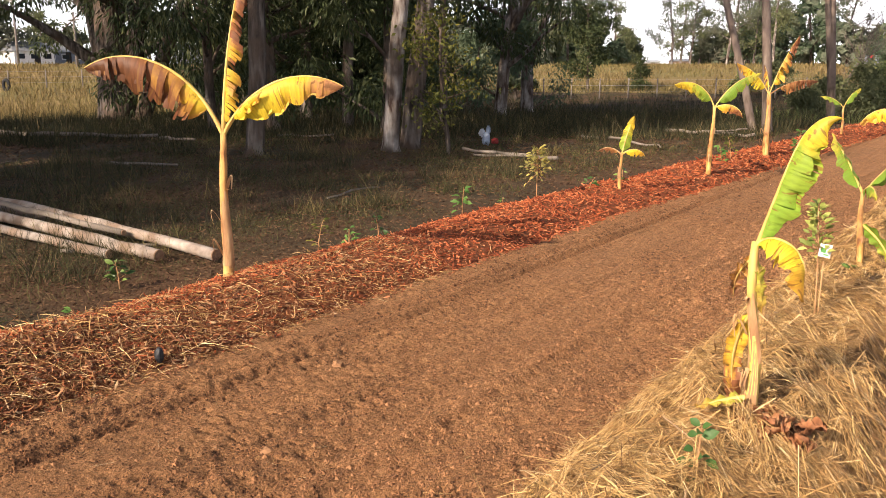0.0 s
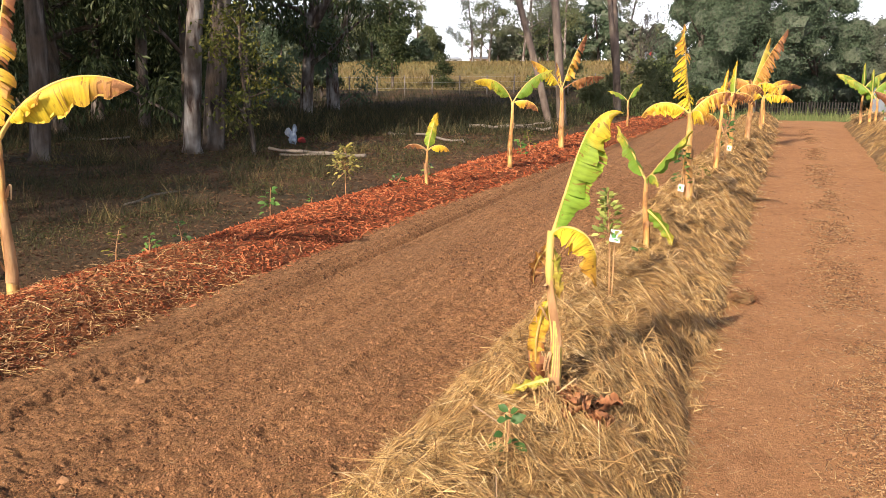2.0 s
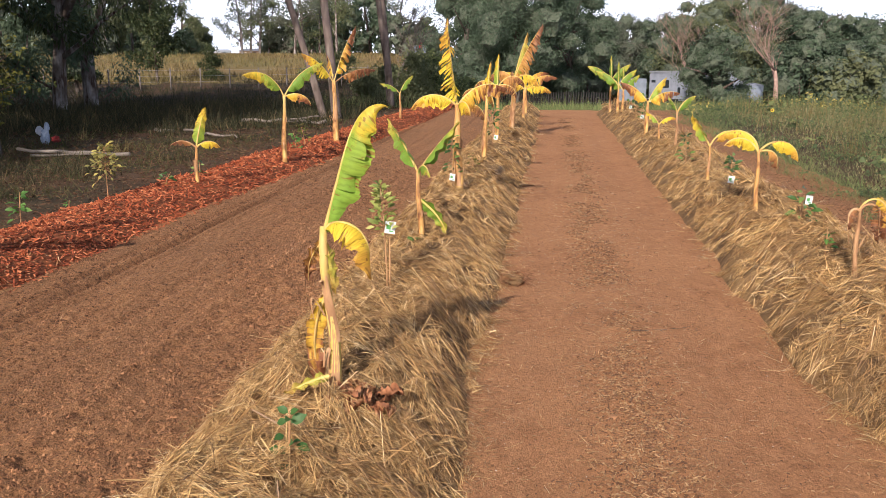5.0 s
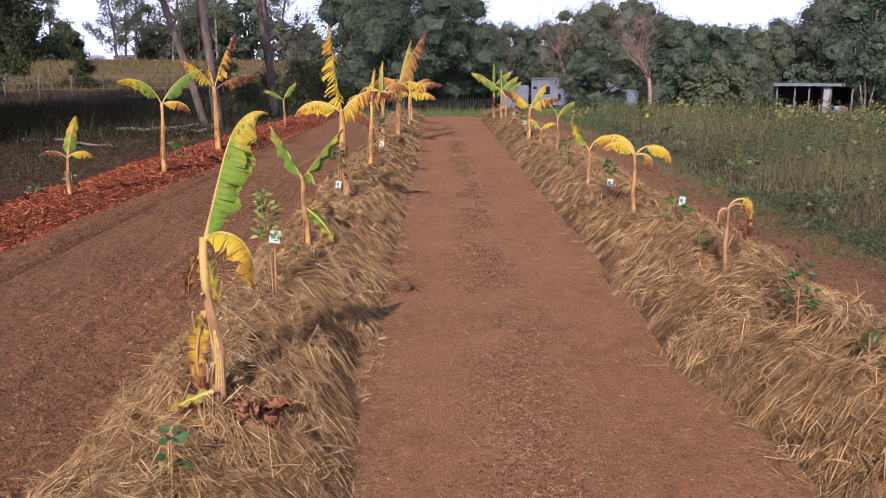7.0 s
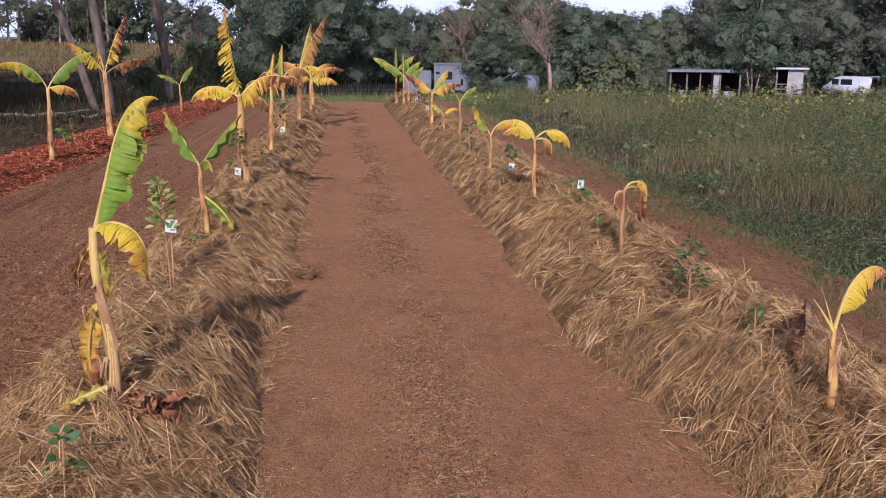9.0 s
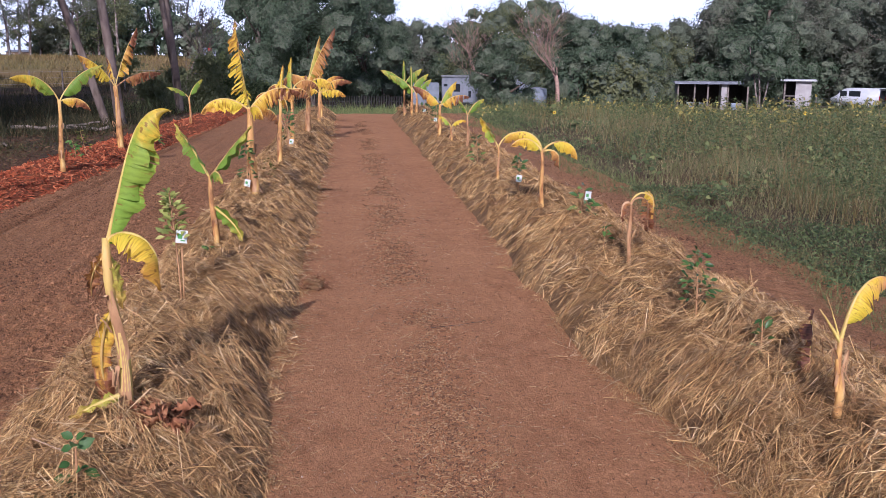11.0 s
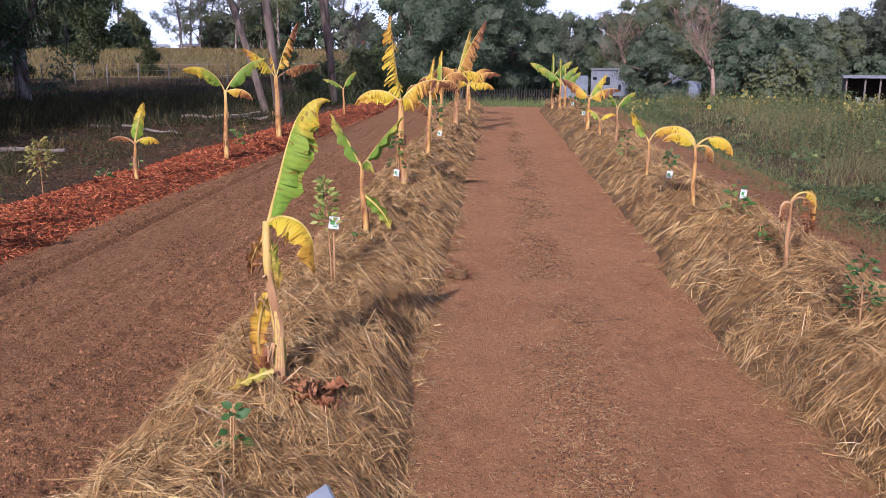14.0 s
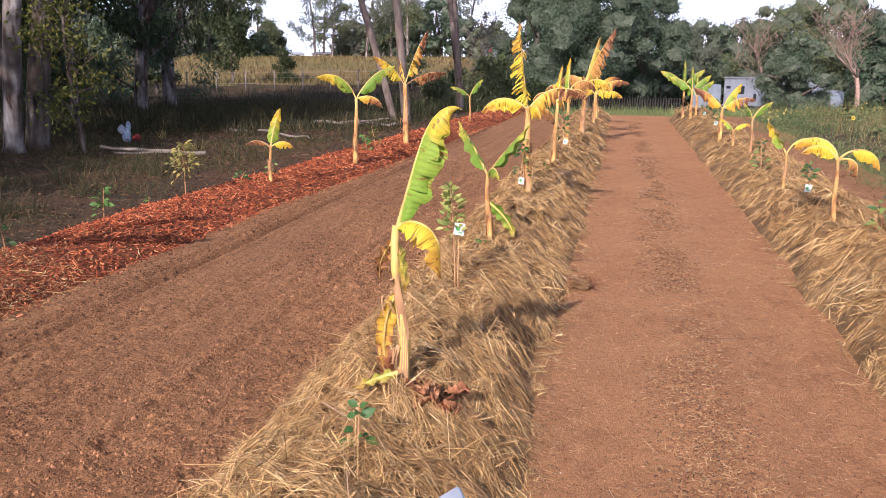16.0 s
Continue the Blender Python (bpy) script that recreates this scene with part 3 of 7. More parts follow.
Z = soil_z(X, Y) - 0.16 * (1 - step(0, 1, edge + 0.8 * fbm(X * 3, Y * 3, 3, 65)))
nx, ny = len(sx), len(sy)
I = np.arange(nx * ny).reshape(ny, nx)
F = np.stack([I[:-1, :-1], I[:-1, 1:], I[1:, 1:], I[1:, :-1]], -1).reshape(-1, 4)
tagged(new("road", np_mesh("soil_lanes", np.stack([X, Y, Z], -1), F, [SOIL, TILTH], True, index=((X[:-1, :-1] < -1.0) | (X[:-1, :-1] > 2.1)).ravel().astype(int))), "bare red-brown soil lanes with wheel marks and tilth", "dirt lane", kind="structure")


def bank(name, x0, x1, y0, y1, height, mat, label, category, dx=0.03):
    xs = np.arange(x0, x1, dx)
    ys = np.concatenate([np.linspace(y0, 1.7, 80), np.geomspace(1.75, y1, 260)])
    bx, by = np.meshgrid(xs, ys)
    ends = np.minimum(1, np.minimum((by - y0) / 0.5, (y1 - by) / 0.5)).clip(0, 1)
    bz = height(bx, by) * ends
    bz = np.where(bz < 0.012, -0.05, bz)
    n, k = len(xs), len(ys)
    ids = np.arange(n * k).reshape(k, n)
    q = np.stack([ids[:-1, :-1], ids[:-1, 1:], ids[1:, 1:], ids[1:, :-1]], -1).reshape(-1, 4)
    return tagged(new(name, np_mesh(name, np.stack([bx, by, bz], -1), q, mat, True)), label, category, kind="structure")


B1Z = lambda x, y: bed_z(x, y, BED1, 11)
B2Z = lambda x, y: bed_z(x, y, BED2, 21)
bank("bed_straw_near", -1.75, -0.2, -6.0, 27.0, B1Z, STRAWBASE, "raised planting bed mulched with golden straw", "planting bed")
bank("bed_straw_far", 1.15, 2.95, -6.0, 26.5, B2Z, STRAWBASE, "raised planting bed covered in loose dry straw", "planting bed")
bank("bed_mulch", -5.5, -3.4, -6.5, 30.0, mulch_z, MULCHBASE, "low planting bed of red-orange wood chip mulch", "planting bed")


def depth_sample(n, y0, y1, power):
    """Places along the bed, thicker towards the near end."""
    u = rng.random(n)
    a = 1 - power
    return (y0**a + u * (y1**a - y0**a)) ** (1 / a)


def straw_on(name, bed, height, n, spill, label):
    """Straw in wisps: bunches of strands that lie nearly one way, thrown across each other."""
    half = bed[1]
    m = n // 26
    wy = depth_sample(m, 1.6, 27, 1.18)
    wy[: m // 5] = rng.uniform(-5.6, 2.0, m // 5)
    cx = bed_c(wy, bed)
    wx = cx + (rng.random(m) * 2 - 1) * (half * (0.97 + 0.12 * fbm(wy * 2.3, wy * 0 + bed[0], 3, 77)) + spill * rng.random(m) ** 3)
    out = np.where(wx < cx, math.pi, 0)
    wa = out + rng.normal(0, 0.75, m) + 2.0 * fbm(wx * 1.5, wy * 1.5, 2, 71)
    wa = np.where(rng.random(m) < 0.38, rng.random(m) * 6.283, wa)
    rim = np.abs(wx - cx) / half
    wa = np.where((rim > 0.78) & (rng.random(m) < 0.6), np.where(rng.random(m) < 0.5, 1.57, -1.57) + rng.normal(0, 0.5, m), wa)
    calm = 1 - 0.55 * step(4.0, 8.0, wy)
    wlift = rng.random(m) ** 2 * 0.085 * (1.15 - np.minimum(rim, 1)) * calm
    wtilt = rng.normal(0.02, 0.17, m) * calm
    wlen = rng.uniform(0.6, 1.4, m) * (1 - 0.4 * step(0.7, 1.0, rim))
    k = rng.integers(0, m, n)
    sx_, sy_ = rng.normal(0, 0.055, n), rng.normal(0, 0.022, n)
    ca, sa = np.cos(wa[k]), np.sin(wa[k])
    x, y = wx[k] + sx_ * ca - sy_ * sa, wy[k] + sx_ * sa + sy_ * ca
    far = np.clip(y / 3.5, 0.8, 3)
    z0 = np.maximum(height(x, y), 0.012)
    e = 0.03
    gxx, gyy = (np.maximum(height(x + e, y), 0.01) - z0) / e, (np.maximum(height(x, y + e), 0.01) - z0) / e
    ang = wa[k] + rng.normal(0, 0.30, n)
    ang = np.where(rng.random(n) < 0.25, rng.random(n) * 6.283, ang)
    d = np.stack([np.cos(ang), np.sin(ang), np.zeros(n)], 1)
    d[:, 2] = np.clip(d[:, 0] * gxx + d[:, 1] * gyy, -1.2, 1.2) + wtilt[k] + rng.normal(0.02, 0.08, n)
    d = unit(d)
    L = rng.gamma(4, 0.033, n) * wlen[k]
    W = (0.0011 + 0.0038 * rng.random(n) ** 2.2) * far**0.5
    side = unit(np.cross(d, np.stack([rng.normal(0, 0.5, n), rng.normal(0, 0.5, n), np.ones(n)], 1)))
    p = np.stack([x, y, z0 + wlift[k] + rng.random(n) * 0.018], 1) - d * (L / 2)[:, None]
    near = y < 7
    v, f = ribbons(p[near], d[near], side[near], L[near], W[near], (L * rng.uniform(0.0, 0.25, n))[near], 2, 0.6)
    c = ~near
    v2, f2 = ribbons(p[c], d[c], side[c], L[c], W[c] * 1.1, L[c] * 0.06, 1, 0.6)
    return stuff(name, np.concatenate([v, v2]), np.concatenate([f, f2 + len(v)]), STRAW, label, "straw")


straw_on("straw", BED1, B1Z, 140000, 0.09, "loose golden dry straw strewn over the planting bed")
straw_on("straw", BED2, B2Z, 140000, 0.09, "loose golden dry straw heaped over the planting bed")

# long single stalks that stand off the heaps
for bed, hz in ((BED1, B1Z), (BED2, B2Z)):
    n = 700
    y = depth_sample(n, 1.8, 16, 1.5)
    x = bed_c(y, bed) + (rng.random(n) * 2 - 1) * bed[1] * 0.85
    d = randdir(n)
    d[:, 2] = np.abs(d[:, 2]) * 0.28
    d = unit(d)
    L = rng.uniform(0.08, 0.27, n)
    v, f = ribbons(np.stack([x, y, hz(x, y) + 0.01], 1), d, across(d), L, rng.uniform(0.0022, 0.0045, n) * np.clip(y / 5, 1, 1.7), L * rng.uniform(0.1, 0.4, n), 3, 0.5)
    stuff("straw", v, f, STRAW, "long pale straw stalks standing off the bed", "straw")

# scattered straw bits on the lanes
n = 9000
y = depth_sample(n, 1.6, 24, 1.5)
x = np.where(rng.random(n) < 0.5, rng.normal(0.42, 0.22, n), np.where(rng.random(n) < 0.55, rng.uniform(-3.9, 3.5, n), rng.normal(-0.35, 0.12, n)))
d = randdir(n)
d[:, 2] *= 0.08
d = unit(d)
L = rng.gamma(3, 0.016, n)
v, f = ribbons(np.stack([x, y, soil_z(x, y) + 0.006], 1), d, unit(np.cross(d, [[0, 0, 1.0]])), L, rng.uniform(0.0015, 0.0035, n) * np.clip(y / 4, 1, 3), L * 0, 1, 0.7)
stuff("straw", v, f, STRAW, "stray straw bits on the bare soil", "straw")

# trodden crumbs and dark bits down the middle of the lane
n = 14000
y = depth_sample(n, 1.8, 24, 1.25)
y[:900] = rng.uniform(-6, 2, 900)
x = 0.44 - 0.006 * y + rng.normal(0, 0.11, n)
keep = fbm(x * 2, y * 1.2, 3, 75) > -0.06
x, y = x[keep], y[keep]
n = len(x)
d = randdir(n)
d[:, 2] *= 0.4
d = unit(d)
v, f = chips(np.stack([x, y, soil_z(x, y) + 0.004], 1), d, unit(randdir(n) * 0.5 + np.array([[0, 0, 1.0]])), rng.gamma(3, 0.0048, n) * np.clip(y / 5, 1, 2), rng.uniform(0.0025, 0.008, n) * np.clip(y / 5, 1, 2), np.full(n, 0.004))
stuff("soil_crumbs", v, f, LANEBIT, "dark crumbs and plant bits down the middle of the lane", "soil")
n = 2600
y = depth_sample(n, 1.8, 12, 1.3)
x = rng.uniform(-0.5, 1.5, n)
d = randdir(n)
d[:, 2] *= 0.3
d = unit(d)
v, f = chips(np.stack([x, y, soil_z(x, y) + 0.003], 1), d, unit(randdir(n) * 0.4 + np.array([[0, 0, 1.0]])), rng.gamma(2, 0.006, n) * np.clip(y / 5, 1, 2), rng.uniform(0.002, 0.006, n) * np.clip(y / 5, 1, 2), np.full(n, 0.004))
stuff("plant_bits", v, f, LANEBIT, "dark plant bits and crumbs scattered over the lane", "litter")

# wood chips and leaf litter on the mulch bed
n = 44000
y = depth_sample(n, 1.2, 30, 1.25)
y[:4500] = rng.uniform(-6.2, 1.6, 4500)
x = mulch_c(y) + (rng.random(n) * 2 - 1) * (0.66 + 0.12 * rng.random(n) ** 2)
z = np.maximum(mulch_z(x, y), 0.012)
d = randdir(n)
d[:, 2] *= 0.45
d = unit(d)
near = step(7.0, 3.6, y + 2.2 * fbm(x * 2, y * 2, 3, 73)) * step(-0.15, 0.15, x - mulch_c(y) + 0.4 * fbm(x * 3, y * 3, 2, 74)) * 0.85
is_leaf = rng.random(n) < near
big = np.clip(y / 5, 0.8, 3.0)
up = unit(np.stack([rng.normal(0, 0.5, n), rng.normal(0, 0.5, n), np.ones(n)], 1))
c = ~is_leaf
v, f = chips(np.stack([x, y, z + rng.random(n) * 0.02], 1)[c], d[c], up[c], (rng.gamma(3, 0.0105, n) * big**0.6)[c], (rng.uniform(0.006, 0.016, n) * big**0.6)[c], np.full(c.sum(), 0.004))
stuff("wood_chips", v, f, CHIP, "red-orange wood chips spread as mulch", "wood chips")
c = is_leaf
v, f = diamonds(np.stack([x, y, z + rng.random(n) * 0.04], 1)[c], d[c], unit(np.cross(d, up))[c], rng.uniform(0.025, 0.075, c.sum()), rng.uniform(0.007, 0.018, c.sum()), 0.15)
stuff("leaf_litter", v, f, LITTER, "brown fallen gum leaves and bark on the mulch", "leaf litter")
n = 6500
y = depth_sample(n, 1.2, 5.6, 1.2)
x = mulch_c(y) + rng.uniform(-0.25, 0.72, n)
d = randdir(n)
d[:, 2] *= 0.3
d = unit(d)
L = rng.gamma(4, 0.03, n)
v, f = ribbons(np.stack([x, y, np.maximum(mulch_z(x, y), 0.012) + rng.random(n) * 0.04], 1), d, across(d), L, rng.uniform(0.0015, 0.004, n), L * 0.2, 2, 0.6)
stuff("straw", v, f, STRAW, "dry grass stalks raked into the mulch edge", "straw")

# crumbs and clods of soil
def lumps(p, size):
    """Many faceted crumbs, each half sunk in the soil."""
    n = len(p)
    a = np.arange(5) * 6.283 / 5
    dome = np.concatenate([np.stack([np.cos(a), np.sin(a), np.full(5, -0.35)], 1), [[0, 0, 0.5]]])
    s = rng.uniform(0.55, 1.3, (n, 6, 1)) * rng.uniform(0.65, 1.2, (n, 1, 3)) * size[:, None, None]
    off = dome[None] * s
    off[:, 5, :2] += rng.normal(0, 0.22, (n, 2)) * size[:, None]
    t = rng.random(n) * 6.283
    c, q = np.cos(t)[:, None], np.sin(t)[:, None]
    off = np.stack([off[:, :, 0] * c - off[:, :, 1] * q, off[:, :, 0] * q + off[:, :, 1] * c, off[:, :, 2]], 2)
    v = (p[:, None] + off).reshape(-1, 3)
    f = np.array([(k, (k + 1) % 5, 5) for k in range(5)])
    return v, (np.arange(n)[:, None, None] * 6 + f[None]).reshape(-1, 3)


n = 84000
y = depth_sample(n, 1.2, 14, 1.35)
y[:10000] = rng.uniform(-6.5, 1.5, 10000)
pick = rng.random(n)
x = np.where(pick < 0.42, rng.normal(-1.95, 0.42, n), np.where(pick < 0.62, rng.uniform(-3.9, -1.5, n), np.where(pick < 0.72, rng.normal(0.42, 0.2, n), np.where(pick < 0.86, rng.uniform(-0.4, 1.4, n), rng.uniform(2.6, 3.6, n)))))
size = np.clip(rng.gamma(1.3, 0.0023, n), 0.0013, 0.009) * np.where(x > -0.5, 0.5, np.where(pick < 0.42, 1.7, 1.25)) * np.clip(y / 4.5, 1, 1.5)
v, f = lumps(np.stack([x, y, soil_z(x, y) + size * 0.2], 1), size)
stuff("soil_crumbs", v, f, CLOD, "loose crumbs and small clods of red-brown soil", "soil")

# darker crumbs that put shadow tones into the wheel marks and the tilth
n = 90000
y = depth_sample(n, 1.3, 14, 1.3)
y[::9] = rng.uniform(-6.5, 1.6, len(y[::9]))
pick = rng.random(n)
x = np.where(pick < 0.11, rng.normal(-3.60, 0.030, n), np.where(pick < 0.25, rng.normal(-3.41, 0.040, n), np.where(pick < 0.31, rng.normal(-2.72, 0.05, n), np.where(pick < 0.80, rng.uniform(-3.9, -1.45, n), rng.uniform(2.85, 3.6, n)))))
lug = 0.5 + 0.5 * np.sin(y * 40 + x * 20 + 7 * vnoise(x * 6, y * 4, 55))
keep = np.where(pick < 0.31, lug > 0.35 * rng.random(n) + 0.25, fbm(x * 2.2, y * 0.7, 3, 73) > 0.10 * rng.random(n) - 0.10)
x, y = x[keep] + 0.05 * fbm(y[keep] * 0.6, y[keep] * 0 + 1.5, 2, 51), y[keep]
size = np.clip(rng.gamma(2.0, 0.0026, len(x)), 0.002, 0.014) * np.clip(y / 4, 1, 1.6)
v, f = lumps(np.stack([x, y, soil_z(x, y) + size * 0.1], 1), size)
stuff("shade_crumbs", v, f, SHADECRUMB, "dark soil crumbs standing in for shadow along the wheel marks", "soil")

n = 6500
y = depth_sample(n, 1.4, 10, 1.5)
x = np.where(rng.random(n) < 0.6, rng.uniform(-0.5, 1.5, n), rng.uniform(-3.8, 3.5, n))
keep = (x > -0.5) | (rng.random(n) < 0.35)
x, y = x[keep], y[keep]
size = rng.gamma(3, 0.00065, len(x)) * np.clip(y / 5, 1, 1.5)
v, f = lumps(np.stack([x, y, soil_z(x, y) + size * 0.3], 1), size)
stuff("grit", v, f, SPECK, "pale grit scattered over the bare soil", "grit")

for cx, cy, r, label in ((-3.11, 3.29, 0.030, "pale earthen clod lying on the lane"), (-2.66, 2.33, 0.030, "rounded clod of soil lying on the lane"),
                         (0.31, 3.76, 0.018, "small stone pressed into the soil lane"), (-3.40, 2.75, 0.020, "dark clod beside the wheel mark")):
    bm = bmesh.new()
    bmesh.ops.create_icosphere(bm, subdivisions=2, radius=r)
    for q in bm.verts:
        q.co *= 1 + 0.42 * noise.noise(q.co / r * 1.3 + Vector((cx, cy, 0)))
        q.co.z *= 0.75
    me = bpy.data.meshes.new("clod")
    bm.to_mesh(me)
    bm.free()
    me.materials.append(plain("clod_%s" % label.split()[0], (0.28, 0.150, 0.072) if "dark" not in label else (0.16, 0.075, 0.038), 0.95, var=0.3, scale=20))
    ob = new("soil_clod", me)
    ob.location = (cx, cy, float(soil_z(cx, cy)) + r * 0.35)
    tagged(ob, label, "clod", "clods on the lane")

# ---------------------------------------------------------------- grass


def blades(name, x, y, height, width, mat, label, category, lean=0.35, seg=2, lift=0.0):
    n = len(x)
    d = np.stack([rng.normal(0, lean, n), rng.normal(0, lean, n), np.ones(n)], 1)
    d = unit(d)
    side = unit(np.stack([rng.normal(size=n), rng.normal(size=n), np.zeros(n)], 1))
    v, f = ribbons(np.stack([x, y, land(x, y) - 0.02 + lift], 1), d, side, height, width, height * rng.uniform(0, 0.35, n), seg, 0.15)
    return stuff(name, v, f, mat, label, category)


def polar(n, r0, r1, a0, a1, power=1.0):
    """Places in a fan, angles in degrees to the right of ahead."""
    r = depth_sample(n, r0, r1, power) if power != 1.0 else r0 * (r1 / r0) ** rng.random(n)
    a = np.radians(rng.uniform(a0, a1, n))
    return r * np.sin(a), r * np.cos(a)


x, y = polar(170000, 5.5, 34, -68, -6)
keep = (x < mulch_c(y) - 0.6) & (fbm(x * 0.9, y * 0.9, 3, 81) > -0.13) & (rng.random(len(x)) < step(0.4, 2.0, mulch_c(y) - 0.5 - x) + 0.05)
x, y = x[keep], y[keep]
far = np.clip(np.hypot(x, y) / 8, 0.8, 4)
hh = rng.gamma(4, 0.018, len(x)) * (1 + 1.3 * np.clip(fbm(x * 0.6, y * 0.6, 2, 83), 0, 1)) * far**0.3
blades("short_grass", x, y, hh, rng.uniform(0.004, 0.008, len(x)) * far, GRASS, "short worn paddock grass, dull green and brown, darkened for tree shade", "grass", 0.6, 1)
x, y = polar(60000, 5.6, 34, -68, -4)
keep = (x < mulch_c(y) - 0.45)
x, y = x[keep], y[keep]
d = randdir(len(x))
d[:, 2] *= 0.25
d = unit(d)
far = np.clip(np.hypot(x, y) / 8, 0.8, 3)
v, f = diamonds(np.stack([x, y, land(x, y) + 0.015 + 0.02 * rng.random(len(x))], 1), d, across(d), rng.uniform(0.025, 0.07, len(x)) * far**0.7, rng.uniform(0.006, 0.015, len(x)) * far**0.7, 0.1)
stuff("leaf_litter", v, f, SHADELITTER, "fallen brown gum leaves on the paddock, darkened for tree shade", "leaf litter")
# the same grass on the land behind and beside the beds
n = 30000
x, y = rng.uniform(-16, 16, n), rng.uniform(-16, 6, n)
keep = ((x < -5.3) | (x > 3.7) | (y < -7.2)) & (fbm(x * 0.9, y * 0.9, 3, 81) > -0.13)
x, y = x[keep], y[keep]
blades("short_grass", x, y, rng.gamma(4, 0.018, len(x)), rng.uniform(0.004, 0.009, len(x)), GRASS, "short worn grass round the planting beds", "grass", 0.6, 1)
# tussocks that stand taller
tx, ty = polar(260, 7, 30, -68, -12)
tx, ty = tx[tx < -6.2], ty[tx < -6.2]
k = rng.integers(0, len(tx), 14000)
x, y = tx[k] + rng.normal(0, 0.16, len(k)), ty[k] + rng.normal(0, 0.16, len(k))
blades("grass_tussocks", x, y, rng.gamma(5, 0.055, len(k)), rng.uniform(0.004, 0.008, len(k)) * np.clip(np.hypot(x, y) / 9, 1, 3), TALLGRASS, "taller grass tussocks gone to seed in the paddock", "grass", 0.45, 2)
tx, ty = polar(34, 7.5, 20, -62, -22)
tx, ty = tx[tx < -6.4], ty[tx < -6.4]
k = rng.integers(0, len(tx), 800)
x, y = tx[k] + rng.normal(0, 0.10, len(k)), ty[k] + rng.normal(0, 0.10, len(k))
blades("dry_tussocks", x, y, rng.gamma(6, 0.055, len(k)), rng.uniform(0.004, 0.007, len(k)) * np.clip(np.hypot(x, y) / 9, 1, 2), DRYGRASS, "pale dry grass stalks standing in the paddock", "grass", 0.5, 2)
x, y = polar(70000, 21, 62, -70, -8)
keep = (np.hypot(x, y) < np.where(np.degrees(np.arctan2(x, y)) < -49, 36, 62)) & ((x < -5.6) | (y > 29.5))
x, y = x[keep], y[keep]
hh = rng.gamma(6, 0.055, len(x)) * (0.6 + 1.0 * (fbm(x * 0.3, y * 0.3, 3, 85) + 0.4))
blades("tall_grass", x, y, hh, rng.uniform(0.012, 0.03, len(x)), TALLGRASS, "rank grass along the back of the paddock, its shade put into the colour", "grass", 0.4, 1)
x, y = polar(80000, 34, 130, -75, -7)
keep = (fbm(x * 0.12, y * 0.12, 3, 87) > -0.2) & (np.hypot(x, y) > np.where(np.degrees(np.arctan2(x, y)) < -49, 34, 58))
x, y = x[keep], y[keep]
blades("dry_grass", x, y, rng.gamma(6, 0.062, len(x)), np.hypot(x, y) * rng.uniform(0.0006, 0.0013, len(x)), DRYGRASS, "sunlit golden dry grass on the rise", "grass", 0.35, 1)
# grassy strip across the lane's end
x, y = rng.uniform(-9, 40, 26000), 28.6 + rng.gamma(2, 2.2, 26000)
keep = ~((x > 3.4) & (y < 28))
blades("verge_grass", x[keep], y[keep], rng.gamma(6, 0.05, keep.sum()), rng.uniform(0.01, 0.025, keep.sum()), VERGE, "green grass strip across the end of the lane", "grass", 0.4, 1)

# ---------------------------------------------------------------- the weedy field


def in_field(n, r0=5.5, r1=80):
    x, y = polar(n, r0, min(r1, 62), 3, 62)
    keep = (x > 3.58 + 0.55 * fbm(y * 0.9, y * 0, 3, 91)) & (np.hypot(x, y) < 78)
    return x[keep], y[keep]


def weed_h(x, y):
    return (0.07 + 0.48 * step(3.6, 6.8, x + 0.9 * fbm(x * 0.8, y * 0.8, 2, 92))) * (0.55 + 1.5 * np.clip(fbm(x * 0.5, y * 0.5, 3, 93) + 0.28, 0, 1)) * (1 - 0.6 * step(24, 50, np.hypot(x, y)))


x, y = in_field(170000)
far = np.clip(np.hypot(x, y) / 8, 0.8, 7)
tuft = 0.45 + 0.95 * np.clip(fbm(x * 1.1, y * 1.1, 3, 96) + 0.30, 0, 1)
blades("field_grass", x, y, weed_h(x, y) * tuft * rng.uniform(0.5, 1.35, len(x)), rng.uniform(0.0028, 0.006, len(x)) * far, FIELDGRASS, "tall mixed grass and weeds in the fallow field", "weeds", 0.42, 1)
# bushy green herbs in patches
x, y = in_field(9000)
keep = fbm(x * 0.6, y * 0.6, 3, 97) > -0.03
x, y = x[keep], y[keep]
k = np.repeat(np.arange(len(x)), 26)
s = rng.random(len(k))
hh = weed_h(x, y)[k] * rng.uniform(0.7, 1.25, len(x))[k]
far = np.clip(np.hypot(x, y)[k] / 9, 0.9, 5)
p = np.stack([x[k] + rng.normal(0, 0.10, len(k)) * far**0.5, y[k] + rng.normal(0, 0.10, len(k)) * far**0.5, land(x[k], y[k]) + hh * (0.2 + 0.8 * s)], 1)
d = randdir(len(k))
d[:, 2] = d[:, 2] * 0.6 + 0.15
d = unit(d)
L = rng.uniform(0.022, 0.055, len(k)) * far**0.5
v, f = diamonds(p, d, across(d), L, L * rng.uniform(0.25, 0.5, len(k)), -0.1)
stuff("leafy_weeds", v, f, HERB, "bushy green weeds in patches over the fallow field", "weeds")
# pumpkin-like big leaves, and yellowed patches at the back
x, y = in_field(26, 9, 34)
x, y = np.concatenate([x, [4.3, 4.05, 4.6, 5.4]]), np.concatenate([y, [11.9, 9.3, 16.0, 20.0]])
k = np.repeat(np.arange(len(x)), 22)
